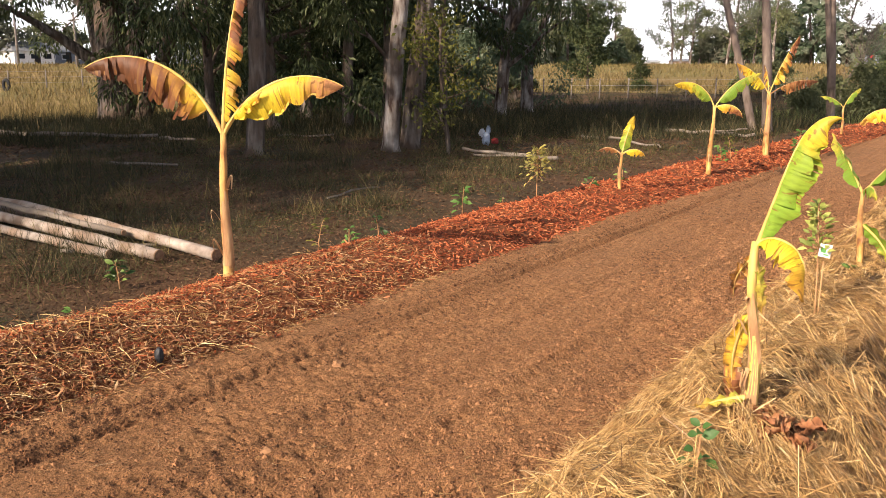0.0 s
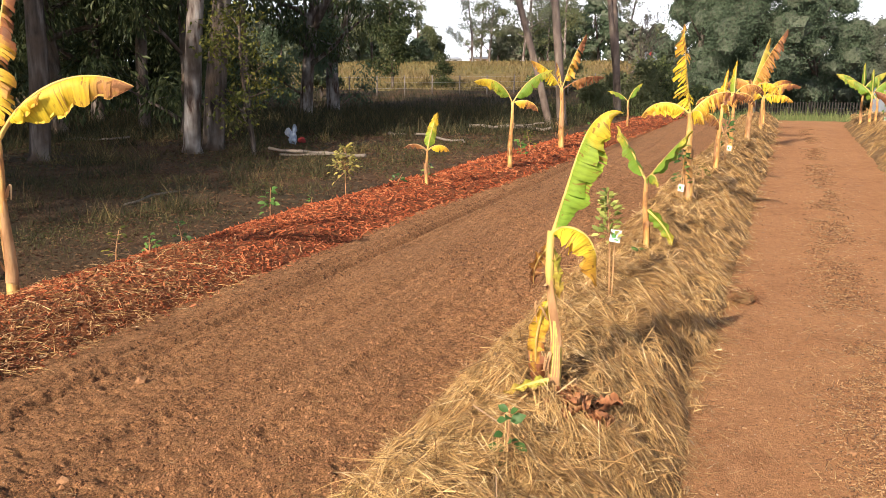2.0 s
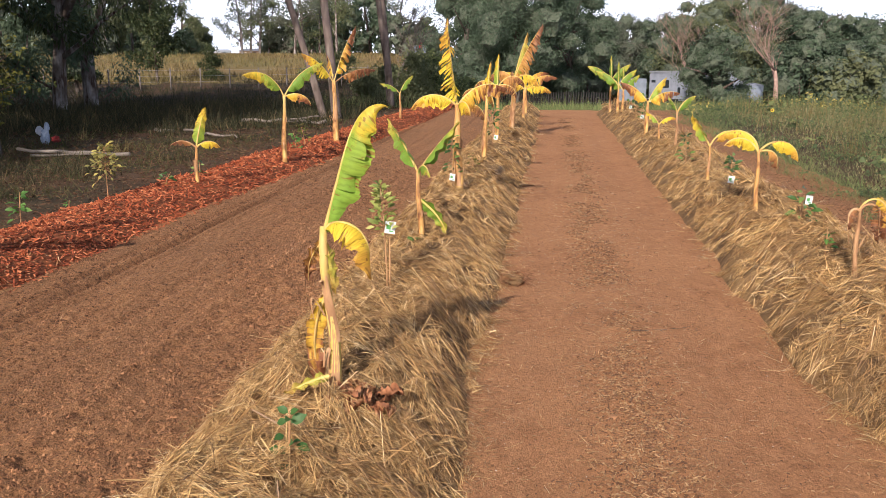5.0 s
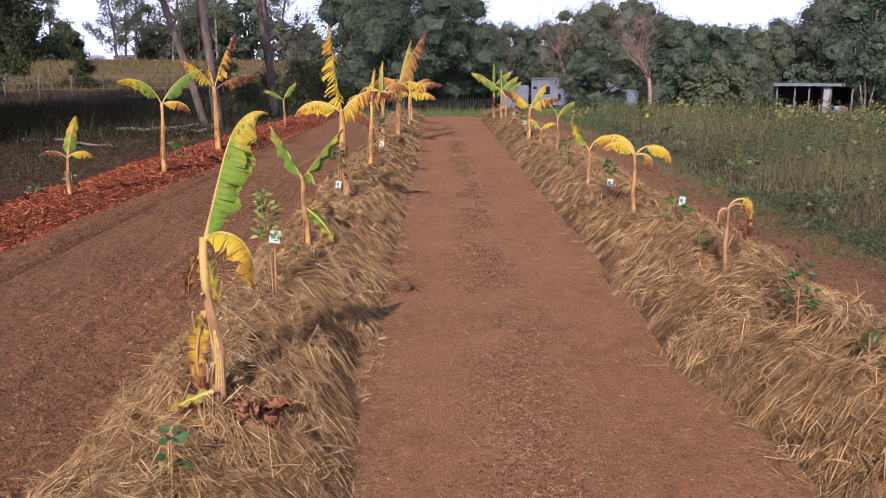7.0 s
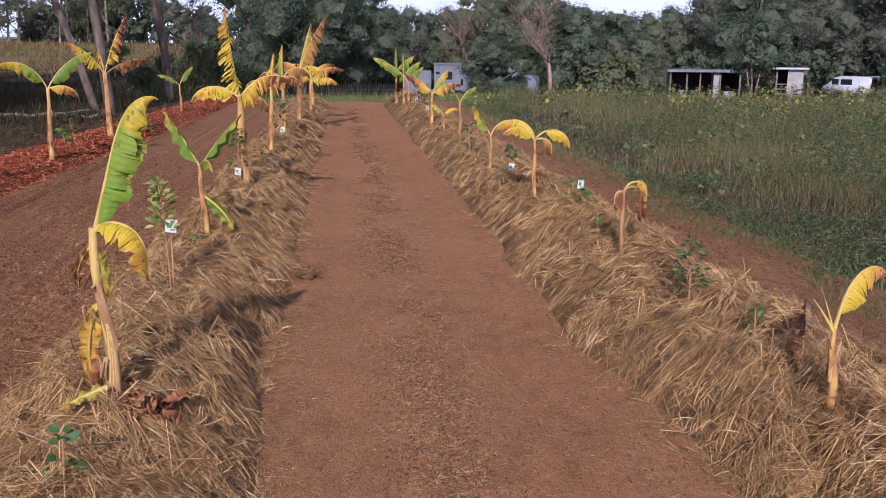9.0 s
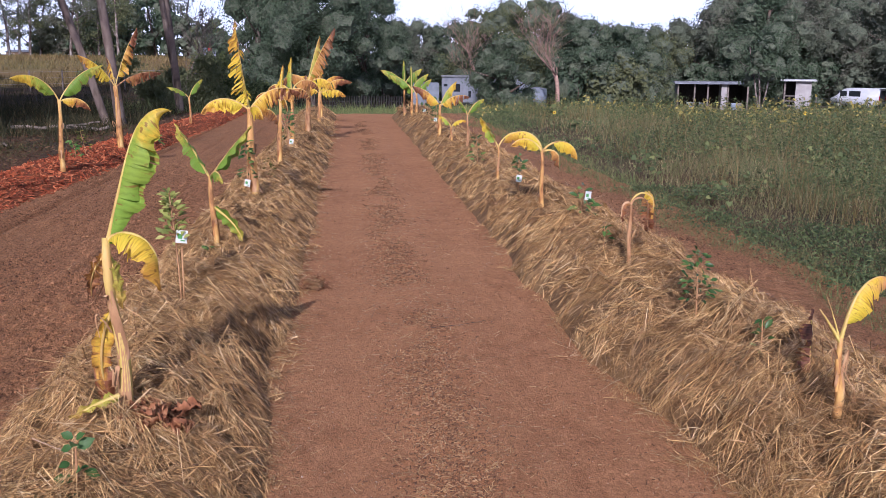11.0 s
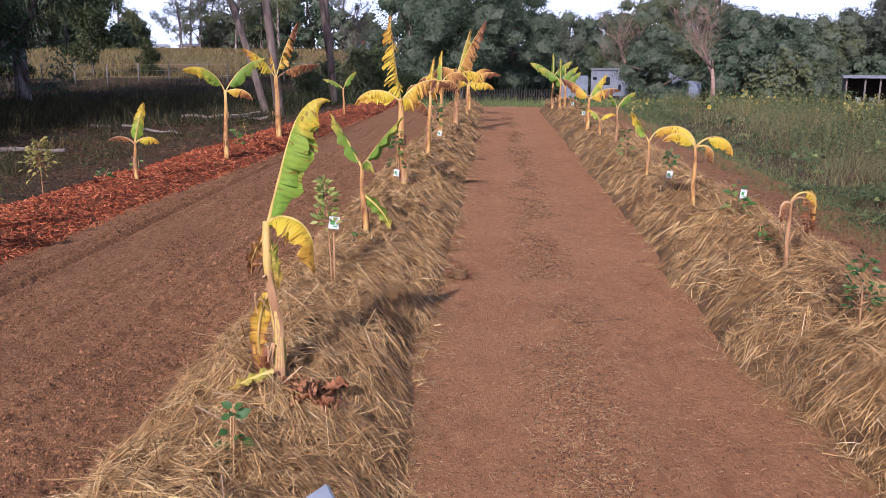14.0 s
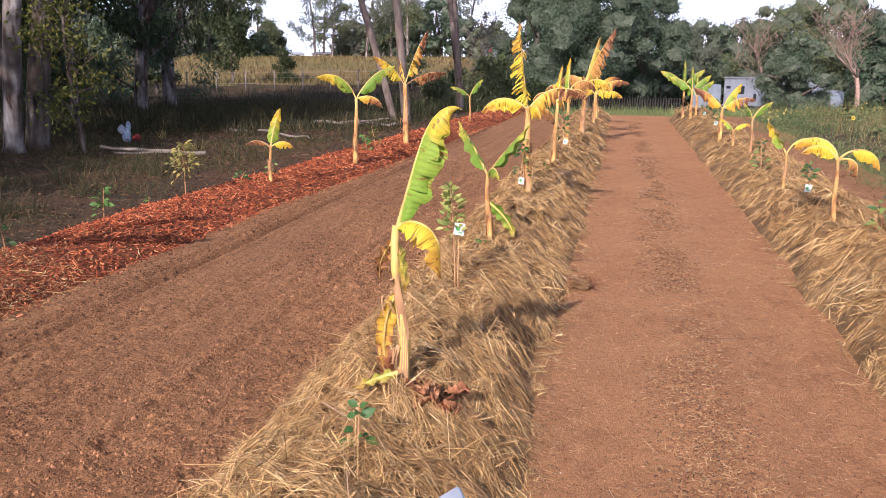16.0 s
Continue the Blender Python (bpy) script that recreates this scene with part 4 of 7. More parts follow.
p = np.stack([x[k] + rng.normal(0, 0.13, len(k)), y[k] + rng.normal(0, 0.16, len(k)), land(x[k], y[k]) + np.maximum(weed_h(x, y), 0.26)[k] * rng.uniform(0.4, 1.15, len(k))], 1)
d = randdir(len(k))
d[:, 2] *= 0.3
d = unit(d)
L = rng.uniform(0.03, 0.085, len(k)) * np.clip(np.hypot(x, y)[k] / 14, 1, 2)
nrm = unit(np.stack([rng.normal(0, 0.5, len(k)), rng.normal(-0.5, 0.5, len(k)), np.ones(len(k))], 1))
d = unit(d - nrm * (d * nrm).sum(1)[:, None])
sd = np.cross(nrm, d)
rim = [(0.0, 0.0, -0.1), (-0.12, 0.38, 0.05), (0.25, 0.55, -0.06), (0.62, 0.42, 0.04), (0.95, 0.0, -0.1), (0.62, -0.42, 0.05), (0.25, -0.55, -0.06), (-0.12, -0.38, 0.05)]
v = np.stack([p + (d * a + sd * c + nrm * q) * L[:, None] for a, c, q in rim], 1).reshape(-1, 3)
f = np.arange(8 * len(k)).reshape(-1, 8)
stuff("vine_leaves", v, f, WEED, "large round vine leaves among the weeds", "weeds")
x, y = in_field(1300, 14, 62)
keep = (fbm(x * 0.2, y * 0.2, 2, 95) > 0.05) | ((np.hypot(x, y) > 45) & (rng.random(len(x)) < 0.45))
x, y = x[keep], y[keep]
k = np.repeat(np.arange(len(x)), 8)
far = np.clip(np.hypot(x, y)[k] / 12, 0.8, 4)
p = np.stack([x[k] + rng.normal(0, 0.10, len(k)) * far, y[k] + rng.normal(0, 0.1, len(k)) * far, land(x[k], y[k]) + weed_h(x, y)[k] * rng.uniform(0.5, 1.1, len(k))], 1)
d = randdir(len(k))
L = rng.uniform(0.05, 0.10, len(k)) * far**0.55
v, f = diamonds(p, d, across(d), L, L * 0.55, 0.1)
stuff("yellow_weeds", v, f, YELLOWLEAF, "yellowed weeds and dying plants in the field", "weeds")


# low green grass where the field meets the bare soil
n = 16000
y = depth_sample(n, 4.5, 30, 1.25)
x = 3.28 + 0.7 * fbm(y * 0.9, y * 0, 3, 91) + rng.gamma(1.8, 0.22, n)
far = np.clip(np.hypot(x, y) / 7, 0.9, 4)
blades("edge_grass", x, y, rng.gamma(4, 0.022, n) * far**0.2, rng.uniform(0.003, 0.007, n) * far, EDGEGRASS, "short green grass along the edge of the field", "grass", 0.6, 2)


# clumps that stand above the rest
x, y = in_field(620, 6.5, 58)
x = x + 1.2
k = rng.integers(0, len(x), 48000)
far = np.clip(np.hypot(x, y)[k] / 9, 0.9, 5)
sx_ = 0.16 * far**0.5
top = ((0.45 + 0.45 * rng.random(len(x))) * (1 - 0.6 * step(24, 50, np.hypot(x, y))))[k]
hh = top * rng.random(len(k)) ** 0.6
p = np.stack([x[k] + rng.normal(0, 1, len(k)) * sx_ * (1.1 - hh / 1.2), y[k] + rng.normal(0, 1, len(k)) * sx_ * (1.1 - hh / 1.2), land(x[k], y[k]) + hh], 1)
d = randdir(len(k))
d[:, 2] = d[:, 2] * 0.5 + 0.1
d = unit(d)
L = rng.uniform(0.022, 0.055, len(k)) * far**0.4
half = int(len(k) * 0.86)
v, f = diamonds(p[:half], d[:half], across(d[:half]), L[:half], L[:half] * 0.34, 0.1)
stuff("tall_weeds", v, f, WEED, "taller bushy weeds rising above the fallow field", "weeds")
v, f = ribbons(p[half:] * np.array([1, 1, 0]) + np.stack([np.zeros(len(k) - half), np.zeros(len(k) - half), land(x[k], y[k])[half:]], 1), unit(d[half:] * np.array([0.35, 0.35, 0]) + np.array([[0, 0, 1.0]])), unit(np.cross(d[half:], [[0, 0, 1.0]])), top[half:] * rng.uniform(0.7, 1.2, len(k) - half), 0.006 * far[half:], top[half:] * 0.2, 2, 0.2)
stuff("seeding_grass", v, f, DRYGRASS, "pale seeding grass standing in the fallow field", "weeds")


def sunflower(x, y, h, s):
    z = float(land(x, y))
    t = thing("sunflower", x, y, z, "yellow sunflower head on a green stalk among weeds", "sunflower", group="sunflowers in the field")
    part("stalk", tubes_mesh("stalk", [tube_data([(0, 0, 0), (0.02, 0, h * 0.6), (0.03, -0.05, h)], [0.012 * s, 0.011 * s, 0.008 * s], 6)], WEED), WEED, t)
    part("disc", tubes_mesh("disc", [tube_data([(0.03, -0.05, h), (0.03, -0.08, h + 0.01)], [0.045 * s, 0.04 * s], 10)], LITTER), LITTER, t)
    a = np.arange(16) * 6.283 / 16
    d = np.stack([np.cos(a), np.full(16, -0.25), np.sin(a)], 1)
    v, f = diamonds(np.array([[0.03, -0.07, h]]) + d * 0.03 * s, unit(d), np.stack([-np.sin(a), np.zeros(16), np.cos(a)], 1), np.full(16, 0.085 * s), np.full(16, 0.04 * s), 0.05)
    part("petals", np_mesh("petals", v, f, PETAL), PETAL, t)


r = random.Random(5)
for i in range(5):
    a, q = radians(r.uniform(7, 33)), r.choice((r.uniform(12, 24), r.uniform(24, 48), r.uniform(40, 62)))
    if q * math.sin(a) > 4:
        sunflower(q * math.sin(a), q * math.cos(a), r.uniform(0.5, 0.75), r.uniform(0.35, 0.5))

# ---------------------------------------------------------------- banana plants


def seated(ob, x, y, z):
    """Sets a plant on the surface of its bed, along the line of sight, at a like size."""
    surface = B1Z if -1.8 < x < -0.2 else B2Z if 1.2 < x < 2.9 else mulch_z
    k = 1.0
    for _ in range(4):
        zz = float(surface(np.array([x * k]), np.array([y * k]))[0]) - 0.015
        k = (1.65 - zz) / (1.65 - z)
    ob.location, ob.scale = (x * k, y * k, zz), (k, k, k)
    return ob


def banana_leaf(parent, origin, az, el, bend, length, width, mat, petiole=0.18, fold=35.0, tear=0.4, roll=0.0, curve=1.4, seed=0, hang=0.35, stalk=0.012, swing=0.0, swell=0.16, floor=-88.0):
    """A leaf on its midrib: starts at el degrees above level towards az, and bends over by bend degrees along its length.
    fold: how far the halves drop from the midrib; tear: how torn; swing: sideways turn along the length;
    swell: the share of the length over which it widens; floor: the steepest way down."""
    r = random.Random(seed)
    n = 44
    pts, tang = [Vector(origin)], []
    for i in range(n + 1):
        s = i / n
        e, a = radians(max(el - bend * s**curve, floor)), radians(az + swing * s)
        t = Vector((math.cos(e) * math.cos(a), math.cos(e) * math.sin(a), math.sin(e)))
        tang.append(t)
        if i < n:
            pts.append(pts[-1] + t * (length / n))
    k0 = int(petiole * n)
    rad = [stalk * (1 - 0.8 * i / n) for i in range(n + 1)]
    rib = part("leaf", tubes_mesh("midrib", [tube_data(pts, rad, 6)], GREENSTEM if mat is not L_DEAD else SHEATH), None, parent)
    if width < 0.01:
        return rib
    rows = []
    for i in range(k0, n + 1):
        s = (i - k0) / (n - k0)
        w = width / 2 * (min(1, (s / swell + 0.06)) ** 0.6) * (max(0.0, 1 - s**3.2) ** 0.7 + 0.03)
        rows.append((i, s, w))
    a0 = radians(az)
    verts, faces, uvs = [], [], []
    for sgn in (-1, 1):
        j = 0
        while j < len(rows) - 1:
            span = max(1, int(round(r.uniform(1.0, 4.5) * (1.35 - tear)))) if tear > 0.05 else len(rows)
            end = min(len(rows) - 1, j + span)
            torn = r.random() < tear
            if torn and tear > 0.7 and r.random() < 0.22 and 0 < j < len(rows) - 6:
                j = end
                continue
            drop = fold + (r.uniform(-24, 20) * (0.3 + tear) if torn else r.uniform(-4, 5))
            short = r.uniform(0.60, 1.0) if torn and r.random() < tear * 0.75 else r.uniform(0.90, 1.04)
            shade = r.uniform(-0.16, 0.20) * tear
            base = len(verts)
            cols = 5
            for q in range(j, end + 1):
                i, s, w = rows[q]
                t = tang[i]
                side = Vector((-math.sin(a0), math.cos(a0), 0))
                side = (side - t * side.dot(t)).normalized()
                up = t.cross(side) * -1 if t.cross(side).z < 0 else t.cross(side)
                rot = Matrix.Rotation(radians(roll), 3, t)
                side, up = rot @ side, rot @ up
                pinch = 0.0
                if torn:
                    pinch = 0.22 * (abs((q - j) / max(1, end - j) - 0.5) * 2) ** 2
                edge_w = w * short * (1 + 0.05 * math.sin(q * 0.9 + seed) + 0.03 * r.uniform(-1, 1))
                for c in range(cols):
                    v = c / (cols - 1)
                    ang = radians(drop * (0.45 + 0.75 * v))
                    off = side * sgn * math.cos(ang) * edge_w * v - up * math.sin(ang) * edge_w * v
                    off.z -= hang * edge_w * v * v * (0.5 + tear)
                    wave = up * (0.012 * math.sin(s * 23 + seed + v * 2) * v)
                    slide = t * ((0.5 - (q - j) / max(1, end - j)) * pinch * 0.3 * v * (end - j) * length / n)
                    verts.append(tuple(pts[i] + off + wave + slide + up * 0.004))
                    uvs.append((min(1, max(0, s + shade)), 0.5 + 0.5 * v * sgn))
            for q in range(end - j):
                for c in range(cols - 1):
                    a = base + q * cols + c
                    faces.append((a, a + 1, a + cols + 1, a + cols))
            j = end
    blade = part("blade", np_mesh("blade", verts, faces, mat, True, uvs), mat, rib)
    return rib


def banana(x, y, z, top, r0, leaves, label, stem=None, sheaths=3, seed=0, wobble=0.010):
    """A plant: a stem of wrapped sheaths to the place top above its base, dry sheath strips, leaves."""
    r = random.Random(seed)
    t = seated(thing("banana_plant", x, y, z, label, "banana plant", group="young banana plants"), x, y, z)
    tip = Vector(top)
    pts, rad = [], []
    for i in range(11):
        s = i / 10
        pts.append(tip * s + Vector((wobble * math.sin(s * 5 + seed), wobble * math.cos(s * 4 + seed), 0)) * math.sin(s * math.pi) + Vector((0, 0, -0.06 * (1 - s))))
        rad.append(r0 * (1.18 - 0.55 * s) * (1 + 0.06 * math.sin(s * 17 + seed)))
    tubes = [tube_data(pts, rad, 14, 0.05, seed)]
    part("stem", tubes_mesh("stem", tubes, stem or STEM), None, t)
    # sheath edges wrapped round the stem, slightly proud
    for k in range(sheaths):
        s0, a0 = r.uniform(0.05, 0.45), r.uniform(0, 6.28)
        s1 = min(0.97, s0 + r.uniform(0.25, 0.5))
        v, f = [], []
        for i in range(9):
            s = s0 + (s1 - s0) * i / 8
            c = tip * s + Vector((wobble * math.sin(s * 5 + seed), wobble * math.cos(s * 4 + seed), 0)) * math.sin(s * math.pi)
            peel = 1.10 + (0.6 * max(0, (i - 5) / 3) ** 2 if k % 2 else 0.05)
            for j in range(5):
                a = a0 + (j - 2) * 0.42 * (1 - 0.75 * i / 8)
                rr = r0 * (1.18 - 0.55 * s) * peel
                v.append((c.x + math.cos(a) * rr, c.y + math.sin(a) * rr, c.z - (0.10 * max(0, (i - 6) / 2) if k % 2 else 0)))
        for i in range(8):
            for j in range(4):
                f.append((i * 5 + j, i * 5 + j + 1, i * 5 + j + 6, i * 5 + j + 5))
        part("sheath", np_mesh("sheath", v, f, SHEATH if r.random() < 0.6 else (stem or STEM), True), None, t, "dry peeling leaf sheath")
    for k in range(sheaths - 1):
        s0, a = r.uniform(0.15, 0.85), r.uniform(0, 6.28)
        c = tip * s0
        ca, sa = math.cos(a), math.sin(a)
        rr, ln, up_ = r0 * (1.18 - 0.55 * s0), r.uniform(0.06, 0.16), r.choice((-1, 1, 1))
        v, f = [], []
        for i in range(9):
            q = i / 8
            out = rr * 0.95 + ln * 0.55 * math.sin(q * 2.2)
            zz = c.z + up_ * ln * (0.9 * math.sin(q * 2.6) - 0.5 * q * q)
            w = 0.012 * (1 - 0.7 * q) * (r0 / 0.03)
            for sg in (-1, 0, 1):
                v.append((c.x + ca * out - sa * w * sg, c.y + sa * out + ca * w * sg, zz + 0.004 * (1 - abs(sg))))
        for i in range(8):
            for j in range(2):
                f.append((i * 3 + j, i * 3 + j + 1, i * 3 + j + 4, i * 3 + j + 3))
        part("dry_strip", np_mesh("dry_strip", v, f, SHEATH, True), None, t, "dry strip peeled off the stem")
    for k, lf in enumerate(leaves):
        lf = dict(lf)
        at = lf.pop("at", 1.0)
        banana_leaf(t, tip * at + Vector((0, 0, -0.02)), seed=seed * 13 + k, **lf)
    return t


def LF(az, el, bend, length, width, mat, **more):
    return dict(az=az, el=el, bend=bend, length=length, width=width, mat=mat, **more)


Y_, G_, B_, D_, M_ = L_YELLOW, L_GREEN, L_BROWN, L_DEAD, L_LIME
# the plants of the mulch bed
banana(-4.77, 3.96, 0.15, (-0.01, 0.03, 1.06), 0.035, [
    LF(213, 67, 100, 1.22, 0.34, L_BURNT, petiole=0.2, fold=80, tear=0.7, curve=1.35, stalk=0.017, hang=0.5),
    LF(33, 60, 92, 1.04, 0.30, L_YELLOWTIP, petiole=0.22, fold=76, tear=0.30, curve=1.3, stalk=0.017, hang=0.5),
    LF(35, 86, 14, 1.15, 0.22, B_, petiole=0.1, fold=50, tear=0.95, roll=25, stalk=0.016),
    LF(20, 60, 40, 0.45, 0.12, Y_, petiole=0.35, fold=84, tear=0.5)], "tall yellowing banana plant with three tattered leaves", seed=1, sheaths=5)
banana(-4.30, 9.83, 0.13, (0.01, 0.0, 0.50), 0.022, [
    LF(35, 78, 10, 0.50, 0.15, M_, petiole=0.12, fold=22, tear=0.1, roll=80),
    LF(35, 40, 110, 0.34, 0.13, Y_, petiole=0.2, fold=67, tear=0.3),
    LF(215, 45, 95, 0.34, 0.08, D_, petiole=0.2, fold=82, tear=0.5)], "small banana plant with one upright yellow-green leaf", seed=2)
banana(-4.10, 12.64, 0.13, (0.03, 0.0, 0.98), 0.034, [
    LF(215, 68, 100, 0.80, 0.24, M_, petiole=0.18, fold=77, tear=0.4),
    LF(33, 60, 55, 0.85, 0.25, G_, petiole=0.15, fold=67, tear=0.35),
    LF(10, 25, 110, 0.50, 0.18, B_, petiole=0.1, fold=82, tear=0.4)], "banana plant with green arching leaves in the mulch bed", seed=3, sheaths=4)
banana(-4.10, 15.80, 0.10, (-0.02, 0.0, 1.12), 0.051, [
    LF(40, 72, 18, 1.15, 0.30, B_, petiole=0.2, fold=72, tear=0.8),
    LF(215, 62, 50, 0.85, 0.28, Y_, petiole=0.2, fold=72, tear=0.8),
    LF(40, 35, 50, 0.95, 0.24, D_, petiole=0.25, fold=84, tear=0.9),
    LF(120, 70, 50, 0.7, 0.25, B_, petiole=0.2, fold=72, tear=0.8)], "stout banana plant with ragged yellow and brown leaves", seed=4, sheaths=5)
banana(-3.9, 21.5, 0.05, (0.0, 0.0, 0.75), 0.027, [
    LF(60, 60, 50, 0.7, 0.2, G_, tear=0.3), LF(200, 50, 60, 0.6, 0.2, G_, tear=0.3)], "young banana plant with green leaves at the bed's far end", seed=5)
# the near straw bed
banana(-0.915, 3.40, 0.17, (-0.040, 0.05, 0.79), 0.025, [
    LF(2, 74, 120, 0.66, 0.26, L_GREENYELLOW, petiole=0.03, fold=72, tear=0.28, curve=7.0, stalk=0.011, hang=0.0, at=0.98, swell=0.55),
    LF(-12, 48, 190, 0.40, 0.19, Y_, petiole=0.05, fold=48, tear=0.30, roll=-28, curve=0.95, hang=0.1, swell=0.25),
    LF(188, -58, 55, 0.50, 0.085, L_BROWN, petiole=0.06, fold=16, tear=0.6, roll=80, at=0.66, curve=0.8, hang=0.0, stalk=0.009, floor=-125),
    LF(190, -45, 60, 0.20, 0.08, L_TAN, petiole=0.05, fold=20, tear=0.6, roll=60, at=0.95, hang=0.0, stalk=0.006),
    LF(-15, -72, 16, 0.24, 0.07, L_YELLOWGREEN, petiole=0.05, fold=20, tear=0.5, roll=30, at=0.95, hang=0.0, stalk=0.006)],
    "leaning banana plant with a green-yellow upright leaf", stem=GREENSTEM, seed=6, sheaths=8, wobble=0.018)
banana(-1.05, 6.71, 0.20, (-0.02, 0.0, 0.58), 0.024, [
    LF(165, 62, 12, 0.50, 0.15, G_, petiole=0.12, fold=25, tear=0.1, roll=60),
    LF(15, 55, 12, 0.52, 0.13, G_, petiole=0.15, fold=35, tear=0.15, roll=-30),
    LF(-60, 45, 120, 0.30, 0.13, G_, petiole=0.1, fold=57, tear=0.1),
    LF(-5, -35, 40, 0.36, 0.13, G_, petiole=0.05, fold=15, tear=0.05, roll=-60, at=0.62, hang=0)], "small banana plant with fresh green leaves", seed=7)
banana(-1.00, 8.97, 0.20, (-0.01, 0.0, 0.98), 0.046, [
    LF(160, 80, -6, 0.90, 0.28, Y_, petiole=0.08, fold=35, tear=0.97, roll=60),
    LF(8, 56, 95, 0.62, 0.24, B_, petiole=0.1, fold=76, tear=0.9),
    LF(185, 42, 115, 0.58, 0.20, Y_, petiole=0.14, fold=84, tear=0.6),
    LF(20, 20, 120, 0.40, 0.16, L_TAN, petiole=0.1, fold=80, tear=0.9),
    LF(-60, 30, 110, 0.40, 0.20, Y_, petiole=0.08, fold=67, tear=0.5)], "sturdy banana plant with torn yellow leaves", seed=8, sheaths=6)
banana(-0.98, 12.0, 0.20, (0.04, 0.0, 0.92), 0.033, [
    LF(0, 66, 165, 0.60, 0.22, L_TAN, petiole=0.12, fold=80, tear=0.95), LF(175, 58, 160, 0.50, 0.22, L_TAN, petiole=0.12, fold=84, tear=0.95),
    LF(60, 84, 12, 0.52, 0.14, Y_, petiole=0.1, fold=50, tear=0.5, roll=40), LF(-70, 30, 120, 0.45, 0.16, B_, petiole=0.1, fold=80, tear=0.9)], "banana plant with brown drooping leaves in the straw bed", seed=9, sheaths=6)
banana(-1.02, 15.4, 0.20, (0.0, 0.0, 0.95), 0.034, [
    LF(80, 86, 8, 0.60, 0.18, M_, petiole=0.1, fold=50, tear=0.4, roll=40), LF(0, 62, 150, 0.66, 0.26, L_TAN, petiole=0.1, fold=84, tear=0.97),
    LF(180, 50, 150, 0.58, 0.24, B_, petiole=0.1, fold=84, tear=0.97), LF(-80, 20, 110, 0.5, 0.2, L_TAN, petiole=0.1, fold=80, tear=0.95)], "banana plant with ragged brown and yellow leaves", seed=10, sheaths=6)
banana(-0.85, 17.2, 0.20, (0.03, 0.0, 1.05), 0.046, [
    LF(10, 68, 14, 1.20, 0.36, L_TAN, petiole=0.08, fold=60, tear=0.97), LF(25, 76, 8, 0.95, 0.26, L_YELLOWGREEN, petiole=0.08, fold=55, tear=0.6, roll=30),
    LF(170, 52, 150, 0.70, 0.28, L_TAN, petiole=0.1, fold=84, tear=0.95), LF(-10, 35, 130, 0.66, 0.26, Y_, petiole=0.1, fold=82, tear=0.8),
    LF(100, 45, 130, 0.70, 0.28, D_, petiole=0.1, fold=82, tear=0.9), LF(-100, 10, 90, 0.6, 0.24, D_, petiole=0.1, fold=82, tear=0.9)],
    "tall banana plant with frost-burnt tattered leaves", seed=11, sheaths=7)
banana(-0.75, 20.4, 0.18, (0.03, 0.0, 0.75), 0.038, [
    LF(5, 55, 90, 0.90, 0.26, B_, petiole=0.1, fold=76, tear=0.9), LF(0, 30, 90, 0.70, 0.26, Y_, petiole=0.1, fold=76, tear=0.9),
    LF(180, 55, 130, 0.66, 0.26, B_, petiole=0.1, fold=72, tear=0.8), LF(80, 80, 20, 0.7, 0.2, Y_, petiole=0.1, fold=60, tear=0.8)], "banana plant with spreading yellow leaves", seed=12)
banana(-0.8, 23.5, 0.15, (0.0, 0.0, 0.8), 0.041, [
    LF(20, 60, 90, 0.8, 0.3, B_, tear=0.7), LF(190, 60, 90, 0.8, 0.3, Y_, tear=0.7)], "yellowing banana plant at the far end of the bed", seed=13)
# the far straw bed
banana(2.09, 3.22, 0.22, (-0.02, 0.0, 0.30), 0.016, [
    LF(12, 78, 150, 0.44, 0.17, L_YELLOWTIP, petiole=0.20, fold=62, tear=0.25, curve=2.6, stalk=0.010, swell=0.3),
    LF(165, 58, 5, 0.17, 0.003, Y_, petiole=0.93, fold=32, tear=0.0, stalk=0.010),
    LF(140, 72, 5, 0.20, 0.003, Y_, petiole=0.93, fold=32, tear=0.0, stalk=0.005)], "stunted banana plant with one yellow leaf on a straw heap", stem=STEM, seed=14, sheaths=8)
ob = seated(thing("dead_leaf", 1.98, 3.28, 0.26, "withered brown banana leaf standing upright in the straw", "dead leaf"), 1.98, 3.28, 0.26)
banana_leaf(ob, (0.0, 0.0, -0.06), 80, 86, 6, 0.42, 0.12, L_CRISP, petiole=0.0, fold=48, tear=0.9, seed=79, hang=0.0, stalk=0.006, roll=40, swell=0.1)
banana(1.95, 5.62, 0.24, (-0.01, 0.0, 0.47), 0.015, [
    LF(8, 84, 300, 0.44, 0.13, L_BROWN, petiole=0.34, fold=40, tear=0.7, curve=1.0, hang=0.0, roll=65, stalk=0.009),
    LF(-20, 80, 360, 0.36, 0.12, L_DEAD, petiole=0.30, fold=40, tear=0.9, curve=1.0, hang=0.0, roll=-50, stalk=0.009),
    LF(190, 60, 300, 0.20, 0.06, L_DEAD, petiole=0.1, fold=60, tear=0.5, curve=0.9)], "withered banana plant with drooping brown leaves", stem=SHEATH, seed=15, sheaths=6)
banana(1.88, 8.09, 0.24, (-0.02, 0.0, 0.58), 0.020, [
    LF(165, 82, 150, 0.52, 0.17, Y_, petiole=0.10, fold=77, tear=0.4, curve=1.1),
    LF(190, 58, 120, 0.40, 0.14, Y_, petiole=0.12, fold=82, tear=0.4),
    LF(3, 52, 150, 0.50, 0.16, Y_, petiole=0.30, fold=76, tear=0.4, curve=1.2),
    LF(-10, 25, 190, 0.30, 0.13, L_TAN, petiole=0.3, fold=70, tear=0.7)], "small banana plant with arching yellow leaves", seed=16, sheaths=4)
